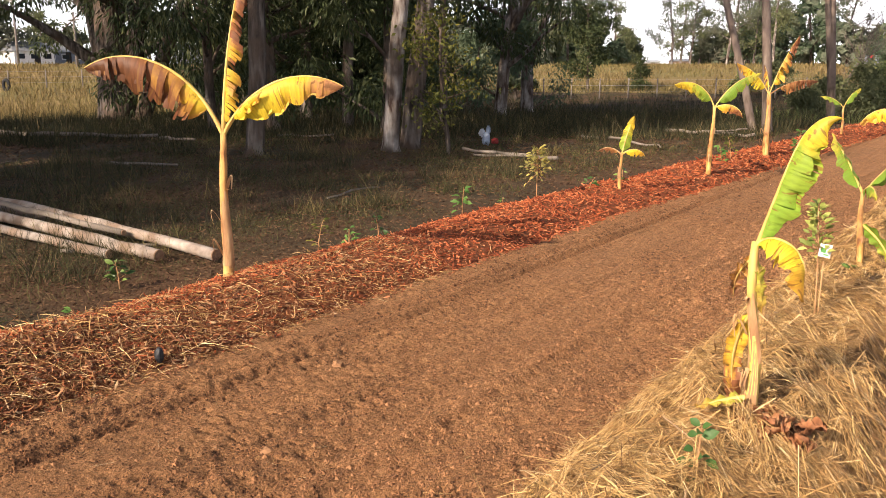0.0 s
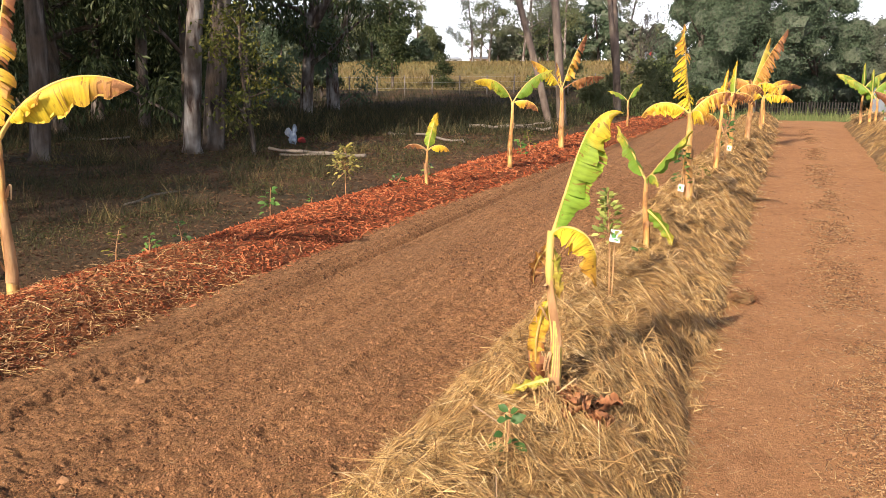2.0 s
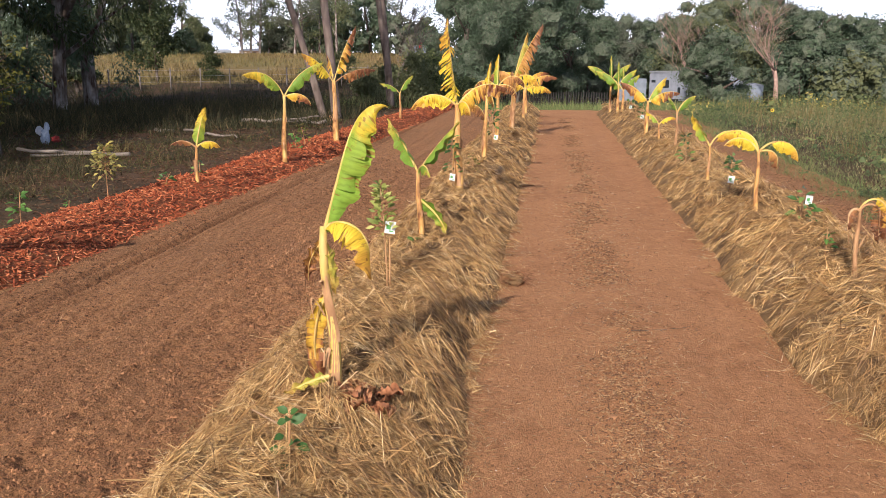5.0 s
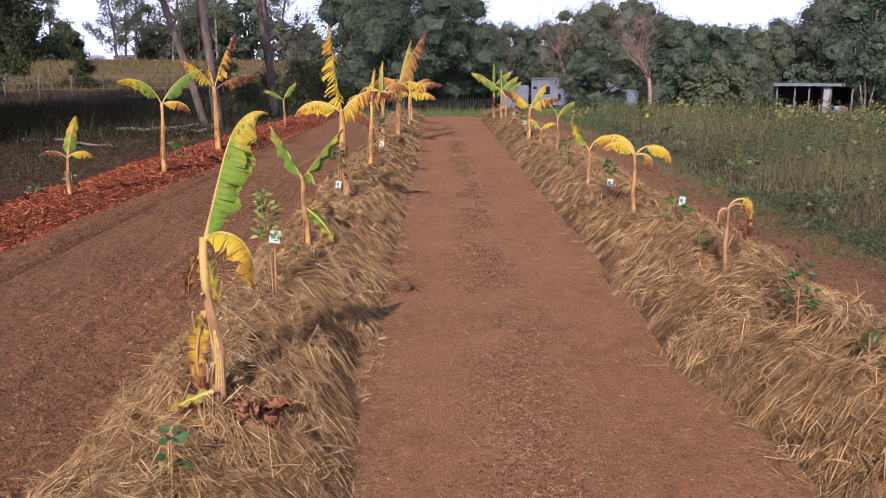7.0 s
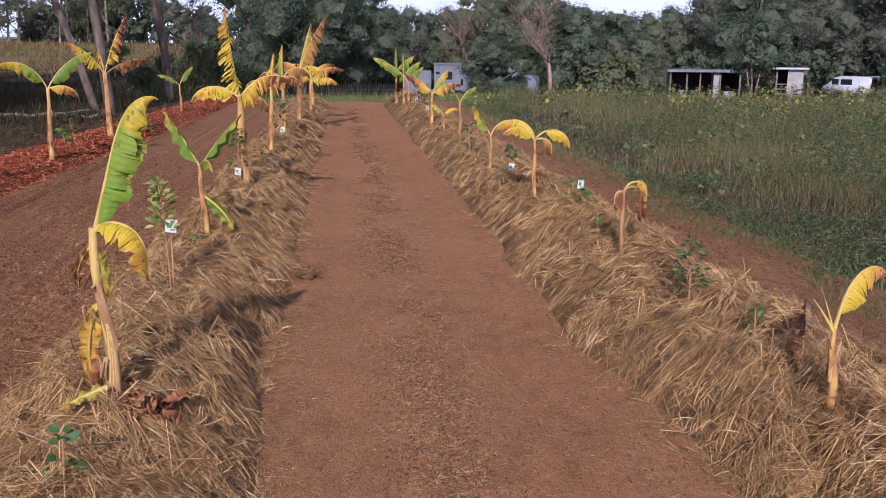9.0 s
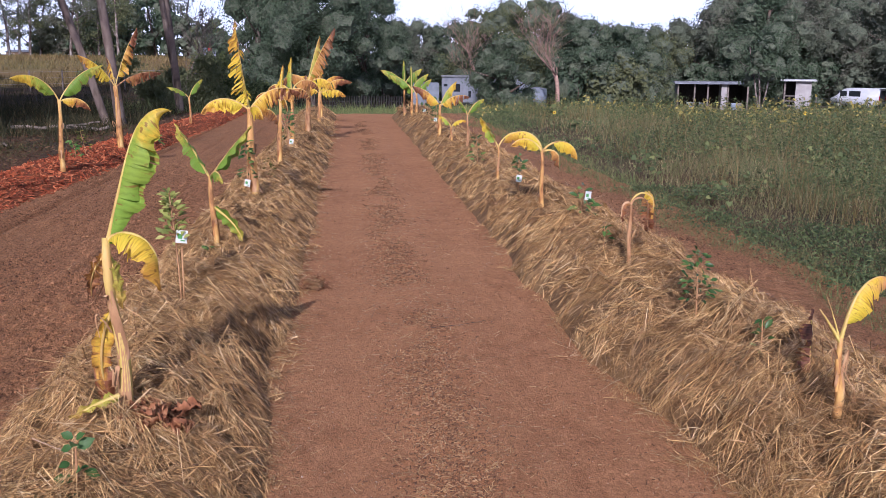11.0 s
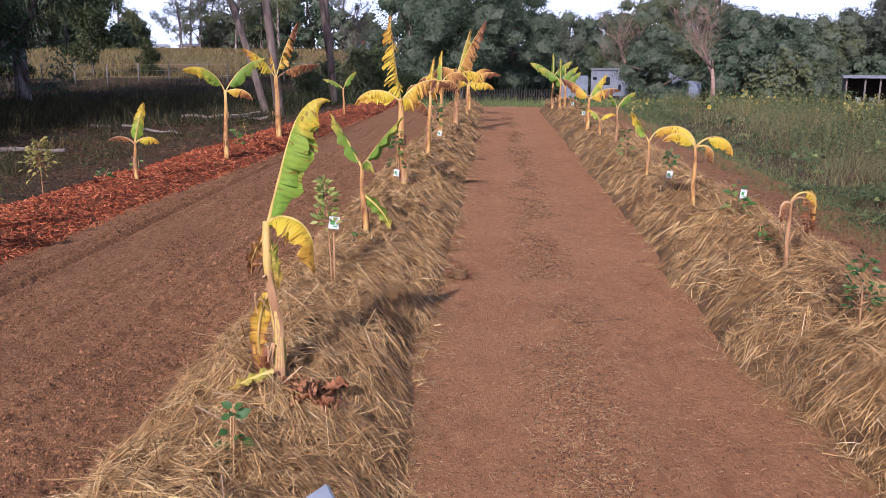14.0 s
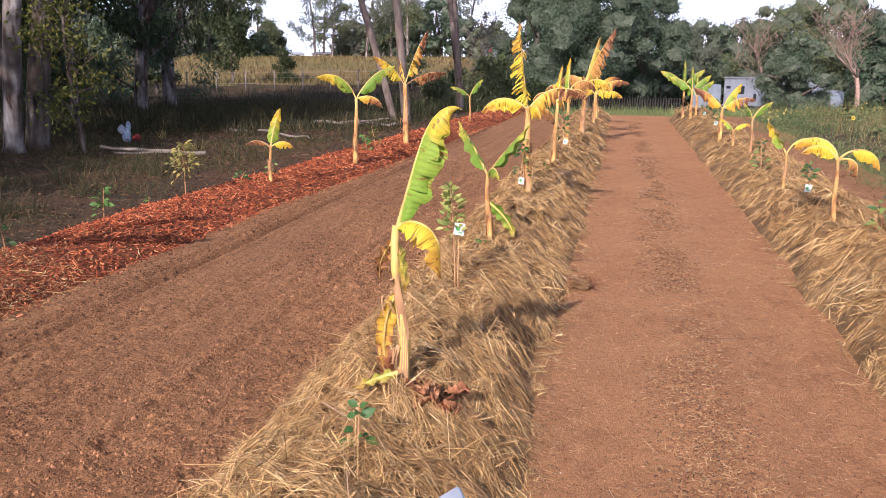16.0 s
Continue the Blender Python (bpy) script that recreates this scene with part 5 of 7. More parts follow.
banana(1.80, 10.22, 0.24, (0.0, 0.0, 0.42), 0.016, [
    LF(165, 62, 10, 0.42, 0.15, M_, petiole=0.2, fold=25, tear=0.1, roll=50),
    LF(10, 65, 100, 0.40, 0.13, Y_, petiole=0.35, fold=67, tear=0.3)], "small banana plant with a green leaf and a yellow one", seed=17)
banana(1.91, 13.87, 0.2, (0.0, 0.0, 0.62), 0.020, [
    LF(30, 60, 60, 0.45, 0.15, G_, fold=62, tear=0.2), LF(190, 70, 30, 0.3, 0.1, G_, tear=0.2)], "slim banana plant with green leaves", stem=SHEATH, seed=18)
banana(1.84, 15.54, 0.2, (0.0, 0.0, 0.30), 0.020, [
    LF(0, 60, 100, 0.35, 0.14, Y_, tear=0.3), LF(160, 60, 50, 0.35, 0.14, M_, tear=0.3)], "little yellowing banana plant", seed=19)
banana(1.75, 16.86, 0.2, (0.02, 0.0, 0.62), 0.037, [
    LF(170, 55, 50, 0.7, 0.26, B_, petiole=0.1, fold=72, tear=0.5), LF(15, 70, 40, 0.6, 0.24, M_, petiole=0.1, fold=62, tear=0.4),
    LF(0, 45, 70, 0.65, 0.26, B_, petiole=0.1, fold=82, tear=0.8)], "banana plant with orange-brown side leaves", seed=20)
for k, (dx, hgt) in enumerate(((-0.12, 0.9), (0.1, 0.75), (0.25, 0.6))):
    banana(1.62 + dx, 24.0 + 0.2 * k, 0.15, (0.0, 0.0, hgt), 0.034, [
        LF(180 - 20 * k, 55, 60, 0.8, 0.32, G_, fold=62, tear=0.3), LF(10 + 10 * k, 60, 50, 0.7, 0.3, G_, fold=62, tear=0.3),
        LF(90, 80, 20, 0.7, 0.3, G_, fold=62, tear=0.2)], "vigorous green banana plant in a clump", seed=21 + k)

# leaf lying at the foot of the leaning plant, and a heap of dead leaf beside it
ob = seated(thing("fallen_leaf", -0.955, 3.34, 0.20, "yellow-green fallen banana leaf on the straw", "fallen leaf"), -0.955, 3.34, 0.20)
banana_leaf(ob, (0.04, -0.02, 0.14), 203, -12, 14, 0.20, 0.055, L_YELLOWGREEN, petiole=0.04, fold=8, tear=0.2, seed=77, hang=0.0, roll=-30)
heap = seated(thing("dead_leaf_heap", -0.72, 3.26, 0.17, "crumpled dead brown banana leaves on the straw", "dead leaves"), -0.72, 3.26, 0.17)
for k in range(24):
    r = random.Random(200 + k)
    m = 13
    v, f = [], []
    cx, cy, cz, ang, ln, wd = r.uniform(-0.13, 0.10), r.uniform(-0.08, 0.07), r.uniform(0.04, 0.14), r.uniform(0, 6.28), r.uniform(0.09, 0.20), r.uniform(0.04, 0.085)
    tilt, curl, seed_v = r.uniform(-0.5, 0.5), r.uniform(-1.6, 1.6), Vector((k * 3.1, 0, 0))
    for i in range(m):
        for j in range(7):
            s, q = i / (m - 1) - 0.5, j / 6 - 0.5
            w = wd * (1 - (2 * s) ** 2 * 0.85) * (1 + 0.25 * noise.noise(Vector((s * 5, 0, k))))
            px, py = s * ln, q * w * math.cos(curl * q * 2)
            h = s * ln * tilt + abs(math.sin(curl * q * 2)) * w * 0.5 + 0.035 * noise.noise(Vector((s * 6, q * 5, 0)) + seed_v)
            v.append((cx + px * math.cos(ang) - py * math.sin(ang), cy + px * math.sin(ang) + py * math.cos(ang), cz + h))
    for i in range(m - 1):
        for j in range(6):
            f.append((i * 7 + j, i * 7 + j + 1, i * 7 + j + 8, i * 7 + j + 7))
    part("leaf", np_mesh("dead_leaf", v, f, DEADLEAF, True), None, heap)

# ---------------------------------------------------------------- saplings and seedlings


def sprig(name, x, y, z, h, mat, label, category, leaves=26, leaf=0.07, low=0.35, spread=0.09, stake=False, tag=None, seed=0, droop=0.2, wide=0.45):
    r = np.random.default_rng(seed + 500)
    t = seated(thing(name, x, y, z, label, category, group="saplings in the beds"), x, y, z) if -5.3 < x < 2.3 else thing(name, x, y, z, label, category, group="saplings in the beds")
    bend = Vector((r.normal(0, 0.03), r.normal(0, 0.03), 0))
    pts = [bend * s * s + Vector((0, 0, h * s - 0.03 * (1 - s))) for s in (0, 0.25, 0.5, 0.75, 0.97)]
    tubes = [tube_data(pts, [0.007, 0.006, 0.005, 0.004, 0.002], 6)]
    s = low + (1 - low) * r.random(leaves)
    a = r.random(leaves) * 6.283
    d = unit(np.stack([np.cos(a), np.sin(a), r.normal(0.25, 0.4, leaves)], 1))
    p0 = np.array([tuple(bend * q * q + Vector((0, 0, h * q))) for q in s])
    p = p0 + d * (spread * (0.3 + 0.7 * r.random(leaves)) * (1.15 - s))[:, None]
    for k in range(0, leaves, 4):
        tubes.append(tube_data([tuple(p0[k]), tuple(p[k])], [0.003, 0.0015], 4))
    part("stem", tubes_mesh("stem", tubes, SHEATH), None, t)
    L = leaf * r.uniform(0.6, 1.15, leaves)
    up = unit(np.stack([r.normal(0, 0.4, leaves), r.normal(-0.7, 0.4, leaves), np.full(leaves, 0.8)], 1))
    d[:, 2] -= droop
    d = unit(d)
    side = unit(np.cross(d, up))
    n = leaves
    nv = np.cross(side, d)
    rows = []
    for q, w, dz in ((0.0, 0.05, 0.0), (0.3, 0.85, 0.05), (0.62, 0.9, 0.04), (1.0, 0.05, -0.08)):
        c = p + d * (L * q)[:, None] + nv * (L * dz)[:, None]
        rows += [c - side * (L * wide * w / 2)[:, None] + nv * (L * 0.08 * w)[:, None], c, c + side * (L * wide * w / 2)[:, None] + nv * (L * 0.08 * w)[:, None]]
    v = np.stack(rows, 1).reshape(-1, 3)
    o = np.arange(n)[:, None, None] * 12
    q = np.array([(3 * i + j, 3 * i + j + 1, 3 * i + j + 4, 3 * i + j + 3) for i in range(3) for j in range(2)])[None]
    part("foliage", np_mesh("leaves", v, (o + q).reshape(-1, 4), mat, True), None, t)
    if stake:
        part("stake", tubes_mesh("stake", [tube_data([(0.015, 0.0, -0.05), (0.02, 0.0, h * 0.55)], [0.005, 0.005], 6)], SHEATH), None, t, "pale wooden stake")
    if tag:
        tx, tz, turn = tag
        bm = box(-0.032, -0.0012, -0.038, 0.032, 0.0012, 0.038, 0.0008)
        bmesh.ops.rotate(bm, verts=bm.verts, cent=(0, 0, 0), matrix=Matrix.Rotation(radians(turn), 3, "Z") @ Matrix.Rotation(radians(8), 3, "Y"))
        bmesh.ops.translate(bm, verts=bm.verts, vec=(tx, -0.03, tz))
        card = part("tag", bm, TAGWHITE, t, "white nursery label")
        for (u0, w0, u1, w1) in ((-0.022, -0.012, 0.004, 0.016), (-0.005, -0.026, 0.022, -0.018)):
            bm = box(u0, -0.0034, w0, u1, -0.0018, w1)
            bmesh.ops.rotate(bm, verts=bm.verts, cent=(0, 0, 0), matrix=Matrix.Rotation(radians(turn), 3, "Z") @ Matrix.Rotation(radians(8), 3, "Y"))
            bmesh.ops.translate(bm, verts=bm.verts, vec=(tx, -0.03, tz))
            part("print", bm, TAGGREEN, card)
    return t


sprig("citrus_sapling", -1.0, 5.02, 0.20, 0.70, CITRUSPALE, "leafy young citrus sapling with a white nursery label", "sapling", 95, 0.062, 0.60, 0.13, True, (0.03, 0.45, 8), 1, droop=-0.15)
sprig("citrus_sapling", -1.10, 9.30, 0.20, 0.62, CITRUS, "citrus sapling with a label beside a banana stem", "sapling", 40, 0.08, 0.3, 0.12, True, (0.0, 0.17, -15), 2)
sprig("citrus_sapling", 2.03, 7.22, 0.24, 0.36, CITRUS, "small citrus sapling with a white label in straw", "sapling", 26, 0.09, 0.1, 0.12, False, (0.05, 0.27, 20), 3)
sprig("citrus_sapling", 1.85, 9.18, 0.24, 0.42, CITRUS, "small citrus sapling with a tied white label", "sapling", 24, 0.08, 0.15, 0.1, False, (0.0, 0.16, 0), 4)
sprig("citrus_sapling", 1.78, 20.8, 0.2, 0.75, CITRUS, "staked citrus sapling with a white label", "sapling", 40, 0.09, 0.3, 0.14, True, (0.0, 0.3, 0), 5)
sprig("citrus_sapling", -0.98, 13.6, 0.2, 0.75, CITRUS, "leafy citrus sapling between banana plants", "sapling", 40, 0.09, 0.3, 0.14, True, (0.06, 0.22, 0), 6)
sprig("citrus_sapling", 1.82, 12.1, 0.2, 0.42, CITRUS, "little dark citrus sapling in straw", "sapling", 30, 0.08, 0.15, 0.1, seed=7)
sprig("citrus_sapling", 1.8, 18.2, 0.2, 0.7, CITRUS, "dark green citrus sapling standing in straw", "sapling", 34, 0.09, 0.2, 0.12, False, (0.0, 0.25, 0), 8)
sprig("shrub_seedling", 1.87, 4.25, 0.24, 0.42, CITRUS, "dark-leaved shrub seedling growing through straw", "seedling", 80, 0.048, 0.35, 0.17, seed=9, wide=0.42)
sprig("seedling", -0.905, 2.72, 0.20, 0.25, DARKSEED, "small green seedling sprouting from the straw", "seedling", 16, 0.055, 0.1, 0.05, seed=10, wide=0.7)
sprig("seedling", 1.98, 3.72, 0.26, 0.20, CITRUS, "thin dark green seedling in straw", "seedling", 9, 0.06, 0.2, 0.06, seed=11)
sprig("seedling", 2.45, 3.9, 0.05, 0.22, SEEDLING, "green weed seedling at the bed's edge", "seedling", 10, 0.07, 0.2, 0.06, seed=12)
sprig("seedling", 2.0, 6.4, 0.24, 0.22, SEEDLING, "slender pale green seedling in straw", "seedling", 10, 0.06, 0.2, 0.04, seed=13)
sprig("seedling", -0.98, 10.4, 0.2, 0.3, SHRUBLEAF, "feathery yellow-green seedling in straw", "seedling", 60, 0.04, 0.1, 0.14, seed=14)
sprig("seedling", -1.02, 6.3, 0.2, 0.12, CITRUS, "low dark seedling in straw", "seedling", 14, 0.05, 0.0, 0.1, seed=15)
for k, (x, y, h, mat, n, lf, label) in enumerate(((-4.92, 5.45, 0.16, SEEDLING, 18, 0.07, "bright green seedling in the mulch"), (-4.95, 5.9, 0.22, CITRUS, 22, 0.06, "dark green seedling in the mulch"),
        (-5.0, 7.35, 0.34, SEEDLING, 16, 0.09, "leafy green seedling behind the mulch"), (-4.85, 8.7, 0.60, YELLOWLEAF, 220, 0.06, "feathery yellow-green wattle seedling"),
        (-5.25, 5.4, 0.34, SHRUBLEAF, 40, 0.05, "dull olive seedling by the mulch bed"), (-5.05, 2.35, 0.20, SEEDLING, 20, 0.09, "leafy green seedling at the mulch edge"),
        (-5.8, 3.75, 0.22, CITRUS, 26, 0.07, "green weed seedling on bare ground"), (-4.7, 9.8, 0.16, CITRUS, 14, 0.07, "small seedling in the mulch"),
        (-4.9, 8.0, 0.10, SEEDLING, 10, 0.06, "tiny green seedling in the mulch"), (-4.75, 2.75, 0.08, SEEDLING, 10, 0.05, "tiny sprout in the wood chips"),
        (-4.6, 10.6, 0.18, CITRUS, 14, 0.08, "dark seedling in the mulch"), (-4.3, 14.4, 0.4, SHRUBLEAF, 50, 0.06, "yellowish shrub seedling in the mulch"),
        (-4.3, 13.9, 0.3, SEEDLING, 30, 0.09, "leafy seedling beside a banana plant"), (-3.7, 16.6, 0.5, SEEDLING, 40, 0.1, "leafy green sapling beside a banana plant"))):
    sprig("seedling", x, y, float(mulch_z(np.array(x), np.array(y))) - 0.01, h, mat, label, "seedling", n, lf, 0.5 if n > 200 else 0.25 if h > 0.3 else 0.05, 0.3 if n > 200 else 0.16 if n > 35 else 0.08, seed=30 + k, wide=0.5)

# ---------------------------------------------------------------- trees


def at_bearing(deg, far):
    return far * math.sin(radians(deg)), far * math.cos(radians(deg))


def tree(name, x, y, height, r0, label, leaf, bark, seed, lean=(0, 0), limbs=6, first=0.45, reach=0.35, clumps=5, per=55, leaf_len=0.11, clump_r=0.55, forks=(), hang=0.6, leafw=0.25, twigs=True, category="tree", skirt=0.0, crown=True, group="", sides=9, lobes=0, low=0.1, cover=0.62):
    """Tapered trunk with roots' flare, limbs that carry side branches, and leaf clumps round the branch ends."""
    r = random.Random(seed)
    nr = np.random.default_rng(seed + 900)
    t = thing(name, x, y, float(land(x, y)) - 0.05, label, category, group=group)
    wood, centres = [], []

    def grow(p, d, length, rad, level):
        pts, rr, q = [p.copy()], [rad], p.copy()
        n = 7 if level == 0 else 5
        for i in range(n):
            w = 0.11 if level else 0.045
            d = (d + Vector((r.gauss(0, w), r.gauss(0, w), r.gauss(0.03 if level else 0, 0.07)))).normalized()
            q = q + d * length / n
            pts.append(q.copy())
            rr.append(rad * (1 - (0.55 if level == 0 else 0.8) * (i + 1) / n))
        return pts, rr

    up = Vector((lean[0], lean[1], 1)).normalized()
    trunks = [(Vector((0, 0, 0)), up, height * 0.8, r0)]
    for (fx, fy, fz, dx, dy, fr) in forks:
        trunks.append((Vector((fx, fy, fz)), Vector((dx, dy, 1)).normalized(), (height - fz) * 0.85, r0 * fr))
    for k, (p, d, ln, rad) in enumerate(trunks):
        pts, rr = grow(p, d, ln, rad, 0)
        if k == 0 or p.z < 0.2:
            pts.insert(1, pts[0].lerp(pts[1], 0.12))
            rr.insert(1, rad * 1.02)
            rr[0] = rad * 1.45
            pts[0] = pts[0] - Vector((0, 0, 0.1))
        wood.append(tube_data(pts, rr, sides, 0.16, seed + k))
        for j in range(limbs):
            s = first + (1 - first) * (j + r.random()) / limbs
            i = min(len(pts) - 2, int(s * (len(pts) - 1)))
            a = r.random() * 6.283
            q = pts[i].lerp(pts[i + 1], r.random())
            dd = Vector((math.cos(a), math.sin(a), r.uniform(0.25, 0.9))).normalized()
            lp, lr = grow(q, dd, height * reach * (1.15 - 0.6 * s) * r.uniform(0.7, 1.2), rr[i] * 0.5, 1)
            wood.append(tube_data(lp, lr, 6, 0.1, seed + j))
            for b_ in range(3):
                c = r.randint(1, 4)
                ee = Vector((r.gauss(0, 1), r.gauss(0, 1), r.gauss(0.2, 0.5))).normalized()
                bp, br = grow(lp[c], ee, height * reach * 0.38 * r.uniform(0.6, 1.2), max(lr[c] * 0.5, 0.006), 2)
                if twigs:
                    wood.append(tube_data(bp, br, 4, 0.0, seed))
                centres += [bp[-1], bp[3]]
            centres += [lp[-1], lp[-2]]
    part("trunk", tubes_mesh("trunk", wood, bark), None, t)
    if not crown:
        return t
    if skirt:
        for j in range(int(skirt)):
            a, q = r.random() * 6.283, r.random() ** 0.5
            zz = r.uniform(0.12, 0.98)
            w = height * reach * 1.05 * (math.sin(min(1, zz * 1.15 + 0.16) * math.pi) ** 0.5)
            centres.append(Vector((math.cos(a) * q * w, math.sin(a) * q * w, zz * height)))
    if lobes:
        # many small uneven lobes; each is a shell of leaf sprays round a solid core
        R = height * reach
        m = int(lobes * 1.7)
        a_ = nr.random(m) * 6.283
        zz = low + (0.92 - low) * (np.arange(m) + nr.random(m)) / m
        wid = np.sin(np.clip(0.16 + 0.84 * (zz - low) / (1 - low), 0, 1) ** 0.85 * math.pi) ** 0.6
        q = nr.random(m) ** 0.5 * 0.86
        lc = np.stack([np.cos(a_) * q * wid * R, np.sin(a_) * q * wid * R, zz * height], 1)
        lr = R * nr.uniform(0.20, 0.43, m) * (0.55 + 0.45 * wid)
        area = 0.5 * leaf_len * leaf_len * leafw
        count = np.maximum((4 * math.pi * lr**2 * cover / area).astype(int), 20)
        sprays = np.maximum(count // 14, 5)
        j = np.repeat(np.arange(m), sprays)
        o = randdir(len(j), nr)
        o[:, 2] *= 0.85
        sc = lc[j] + o * (lr[j] * nr.uniform(0.62, 1.20, len(j)))[:, None]
        k = np.repeat(np.arange(len(j)), 14)
        n = len(k)
        face = unit(o[k] + nr.normal(0, 0.45, (n, 3)) + np.array([[0, 0, 0.25]]))
        p = sc[k] + nr.normal(0, 1, (n, 3)) * (lr[j][k] * 0.17)[:, None]
        d = unit(np.cross(face, randdir(n, nr)))
        L = leaf_len * nr.uniform(0.5, 1.4, n)
        v, f = diamonds(p, d, np.cross(face, d), L, L * leafw * nr.uniform(0.7, 1.3, n), 0.12)
        crown_ = part("crown", np_mesh("crown", v, f, leaf), None, t)
        # Solid pale core fills the gaps that would otherwise fall into shade.
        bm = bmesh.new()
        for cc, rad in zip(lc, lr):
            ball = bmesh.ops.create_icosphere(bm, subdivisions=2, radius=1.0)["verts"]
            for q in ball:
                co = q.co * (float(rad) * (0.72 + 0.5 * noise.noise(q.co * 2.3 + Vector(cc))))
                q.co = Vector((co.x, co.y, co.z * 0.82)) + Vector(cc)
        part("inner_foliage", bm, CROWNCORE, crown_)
        return t
    c = np.array([tuple(q) for q in centres])
    n = len(c) * per
    k = np.repeat(np.arange(len(c)), per)
    rad = clump_r * nr.uniform(0.5, 1.25, len(c))[k]
    off = randdir(n, nr) * (rad * nr.random(n) ** 0.45)[:, None]
    off[:, 2] *= 0.75
    p = c[k] + off
    d = randdir(n, nr) * (1 - hang) + unit(off + 1e-6) * 0.4
    d[:, 2] -= hang
    d = unit(d)
    L = leaf_len * nr.uniform(0.6, 1.3, n)
    v, f = diamonds(p, d, across(d, nr), L, L * leafw * nr.uniform(0.7, 1.3, n), 0.08)
    part("crown", np_mesh("crown", v, f, leaf), None, t)
    return t


gum = dict(leaf=GUM, leaf_len=0.22, leafw=0.31, per=135, hang=0.65, clump_r=0.9)
# gums in the paddock
tree("gum_tree", -12.62, 11.41, 14, 0.19, "tall gum tree with a straight grey trunk", bark=BARK, seed=1, limbs=7, first=0.4, reach=0.28, **gum)
tree("gum_tree", -10.96, 13.57, 15, 0.175, "large gum tree with pale peeling bark", bark=PALEBARK, seed=2, limbs=7, first=0.34, reach=0.3, lean=(0.01, 0.0), **gum)
tree("gum_tree", -11.0, 14.30, 13, 0.22, "gum tree with rough dark bark leaning from its twin", bark=BARK, seed=3, limbs=6, first=0.3, reach=0.3, lean=(0.05, 0.02), **gum)
tree("gum_tree", -16.64, 18.71, 13, 0.17, "slender gum tree in the shaded paddock", bark=BARK, seed=4, limbs=8, first=0.22, reach=0.3, **gum)
tree("gum_tree", -17.53, 16.66, 13, 0.22, "forked gum tree with grey bark", bark=BARK, seed=5, limbs=7, first=0.25, reach=0.3, forks=((0, 0, 1.2, -0.25, 0.1, 0.7),), **gum)
tree("gum_tree", -18.9, 15.7, 11, 0.14, "thin gum tree in the shaded paddock", bark=BARK, seed=6, limbs=8, first=0.22, reach=0.3, **gum)
tree("gum_tree", -26.5, 17.8, 14, 0.55, "broad old tree with several dark stems", bark=BARK, seed=7, limbs=8, first=0.16, reach=0.42, forks=((0.3, 0.2, 0.3, 0.25, 0.1, 0.6), (-0.4, 0.1, 0.6, -0.45, 0.1, 0.5), (0.8, 0.4, 0.0, 0.5, 0.1, 0.5)), **gum)
tree("gum_tree", -17.0, 27.8, 15, 0.24, "gum tree forking into two pale limbs", bark=PALEBARK, seed=8, limbs=7, first=0.3, reach=0.3, forks=((0.1, 0, 2.6, 0.45, 0.0, 0.7),), **gum)
tree("gum_tree", -18.7, 32.9, 16, 0.28, "gum tree with spreading bare lower limbs", bark=PALEBARK, seed=9, limbs=8, first=0.22, reach=0.32, forks=((0.1, 0, 2.2, 0.4, 0.0, 0.6), (0, 0, 3.0, -0.3, 0.1, 0.5)), **gum)
tree("gum_tree", -6.05, 23.4, 14, 0.135, "gum tree with a smooth grey trunk behind the mulch bed", bark=SMOOTHBARK, seed=10, limbs=5, first=0.5, reach=0.28, lean=(-0.02, 0.0), **gum)
tree("gum_tree", -6.45, 23.6, 13, 0.11, "leaning gum stem beside its larger neighbour", bark=SMOOTHBARK, seed=11, limbs=5, first=0.55, reach=0.28, lean=(-0.22, 0.0), **gum)
tree("gum_tree", -5.8, 30.2, 14, 0.14, "gum tree dividing low into upright stems", bark=SMOOTHBARK, seed=12, limbs=6, first=0.45, reach=0.28, forks=((-0.05, 0, 0.9, -0.10, 0, 0.7),), **gum)
tree("gum_tree", -21.0, 21.5, 14, 0.20, "gum tree with a dark trunk", bark=BARK, seed=13, limbs=9, first=0.16, reach=0.32, **gum)
tree("gum_tree", -14.3, 17.5, 13, 0.11, "thin dark gum sapling among larger trunks", bark=BARK, seed=14, limbs=8, first=0.2, reach=0.26, **gum)
tree("gum_tree", -15.2, 21.5, 13, 0.12, "thin dark gum tree", bark=BARK, seed=15, limbs=8, first=0.2, reach=0.28, **gum)
tree("gum_tree", -19.5, 25.5, 14, 0.16, "gum tree with dense low foliage", bark=BARK, seed=16, limbs=10, first=0.12, reach=0.32, **gum)
tree("gum_tree", -24.0, 26.0, 14, 0.16, "gum tree at the back of the paddock", bark=BARK, seed=17, limbs=9, first=0.15, reach=0.32, **gum)
tree("shrub", -9.75, 13.95, 3.1, 0.05, "yellow-green leafy shrub beside a gum trunk", leaf=SHRUBLEAF, bark=BARK, seed=19, limbs=9, first=0.28, reach=0.36, per=20, leaf_len=0.10, leafw=0.5, hang=0.2, clump_r=0.5, category="shrub")
tree("shrub", -26.0, 54.0, 7.2, 0.10, "dark bushy tree at the foot of the rise", leaf=GUM, bark=BARK, seed=20, limbs=9, first=0.30, reach=0.30, per=110, leaf_len=0.24, leafw=0.4, hang=0.3, clump_r=0.75, category="shrub")
tree("shrub", -22.9, 55.6, 2.3, 0.06, "low round bush on the dry rise", leaf=GUM, bark=BARK, seed=21, limbs=7, first=0.1, reach=0.4, per=60, leaf_len=0.14, leafw=0.4, hang=0.2, clump_r=0.4, category="shrub", skirt=12)
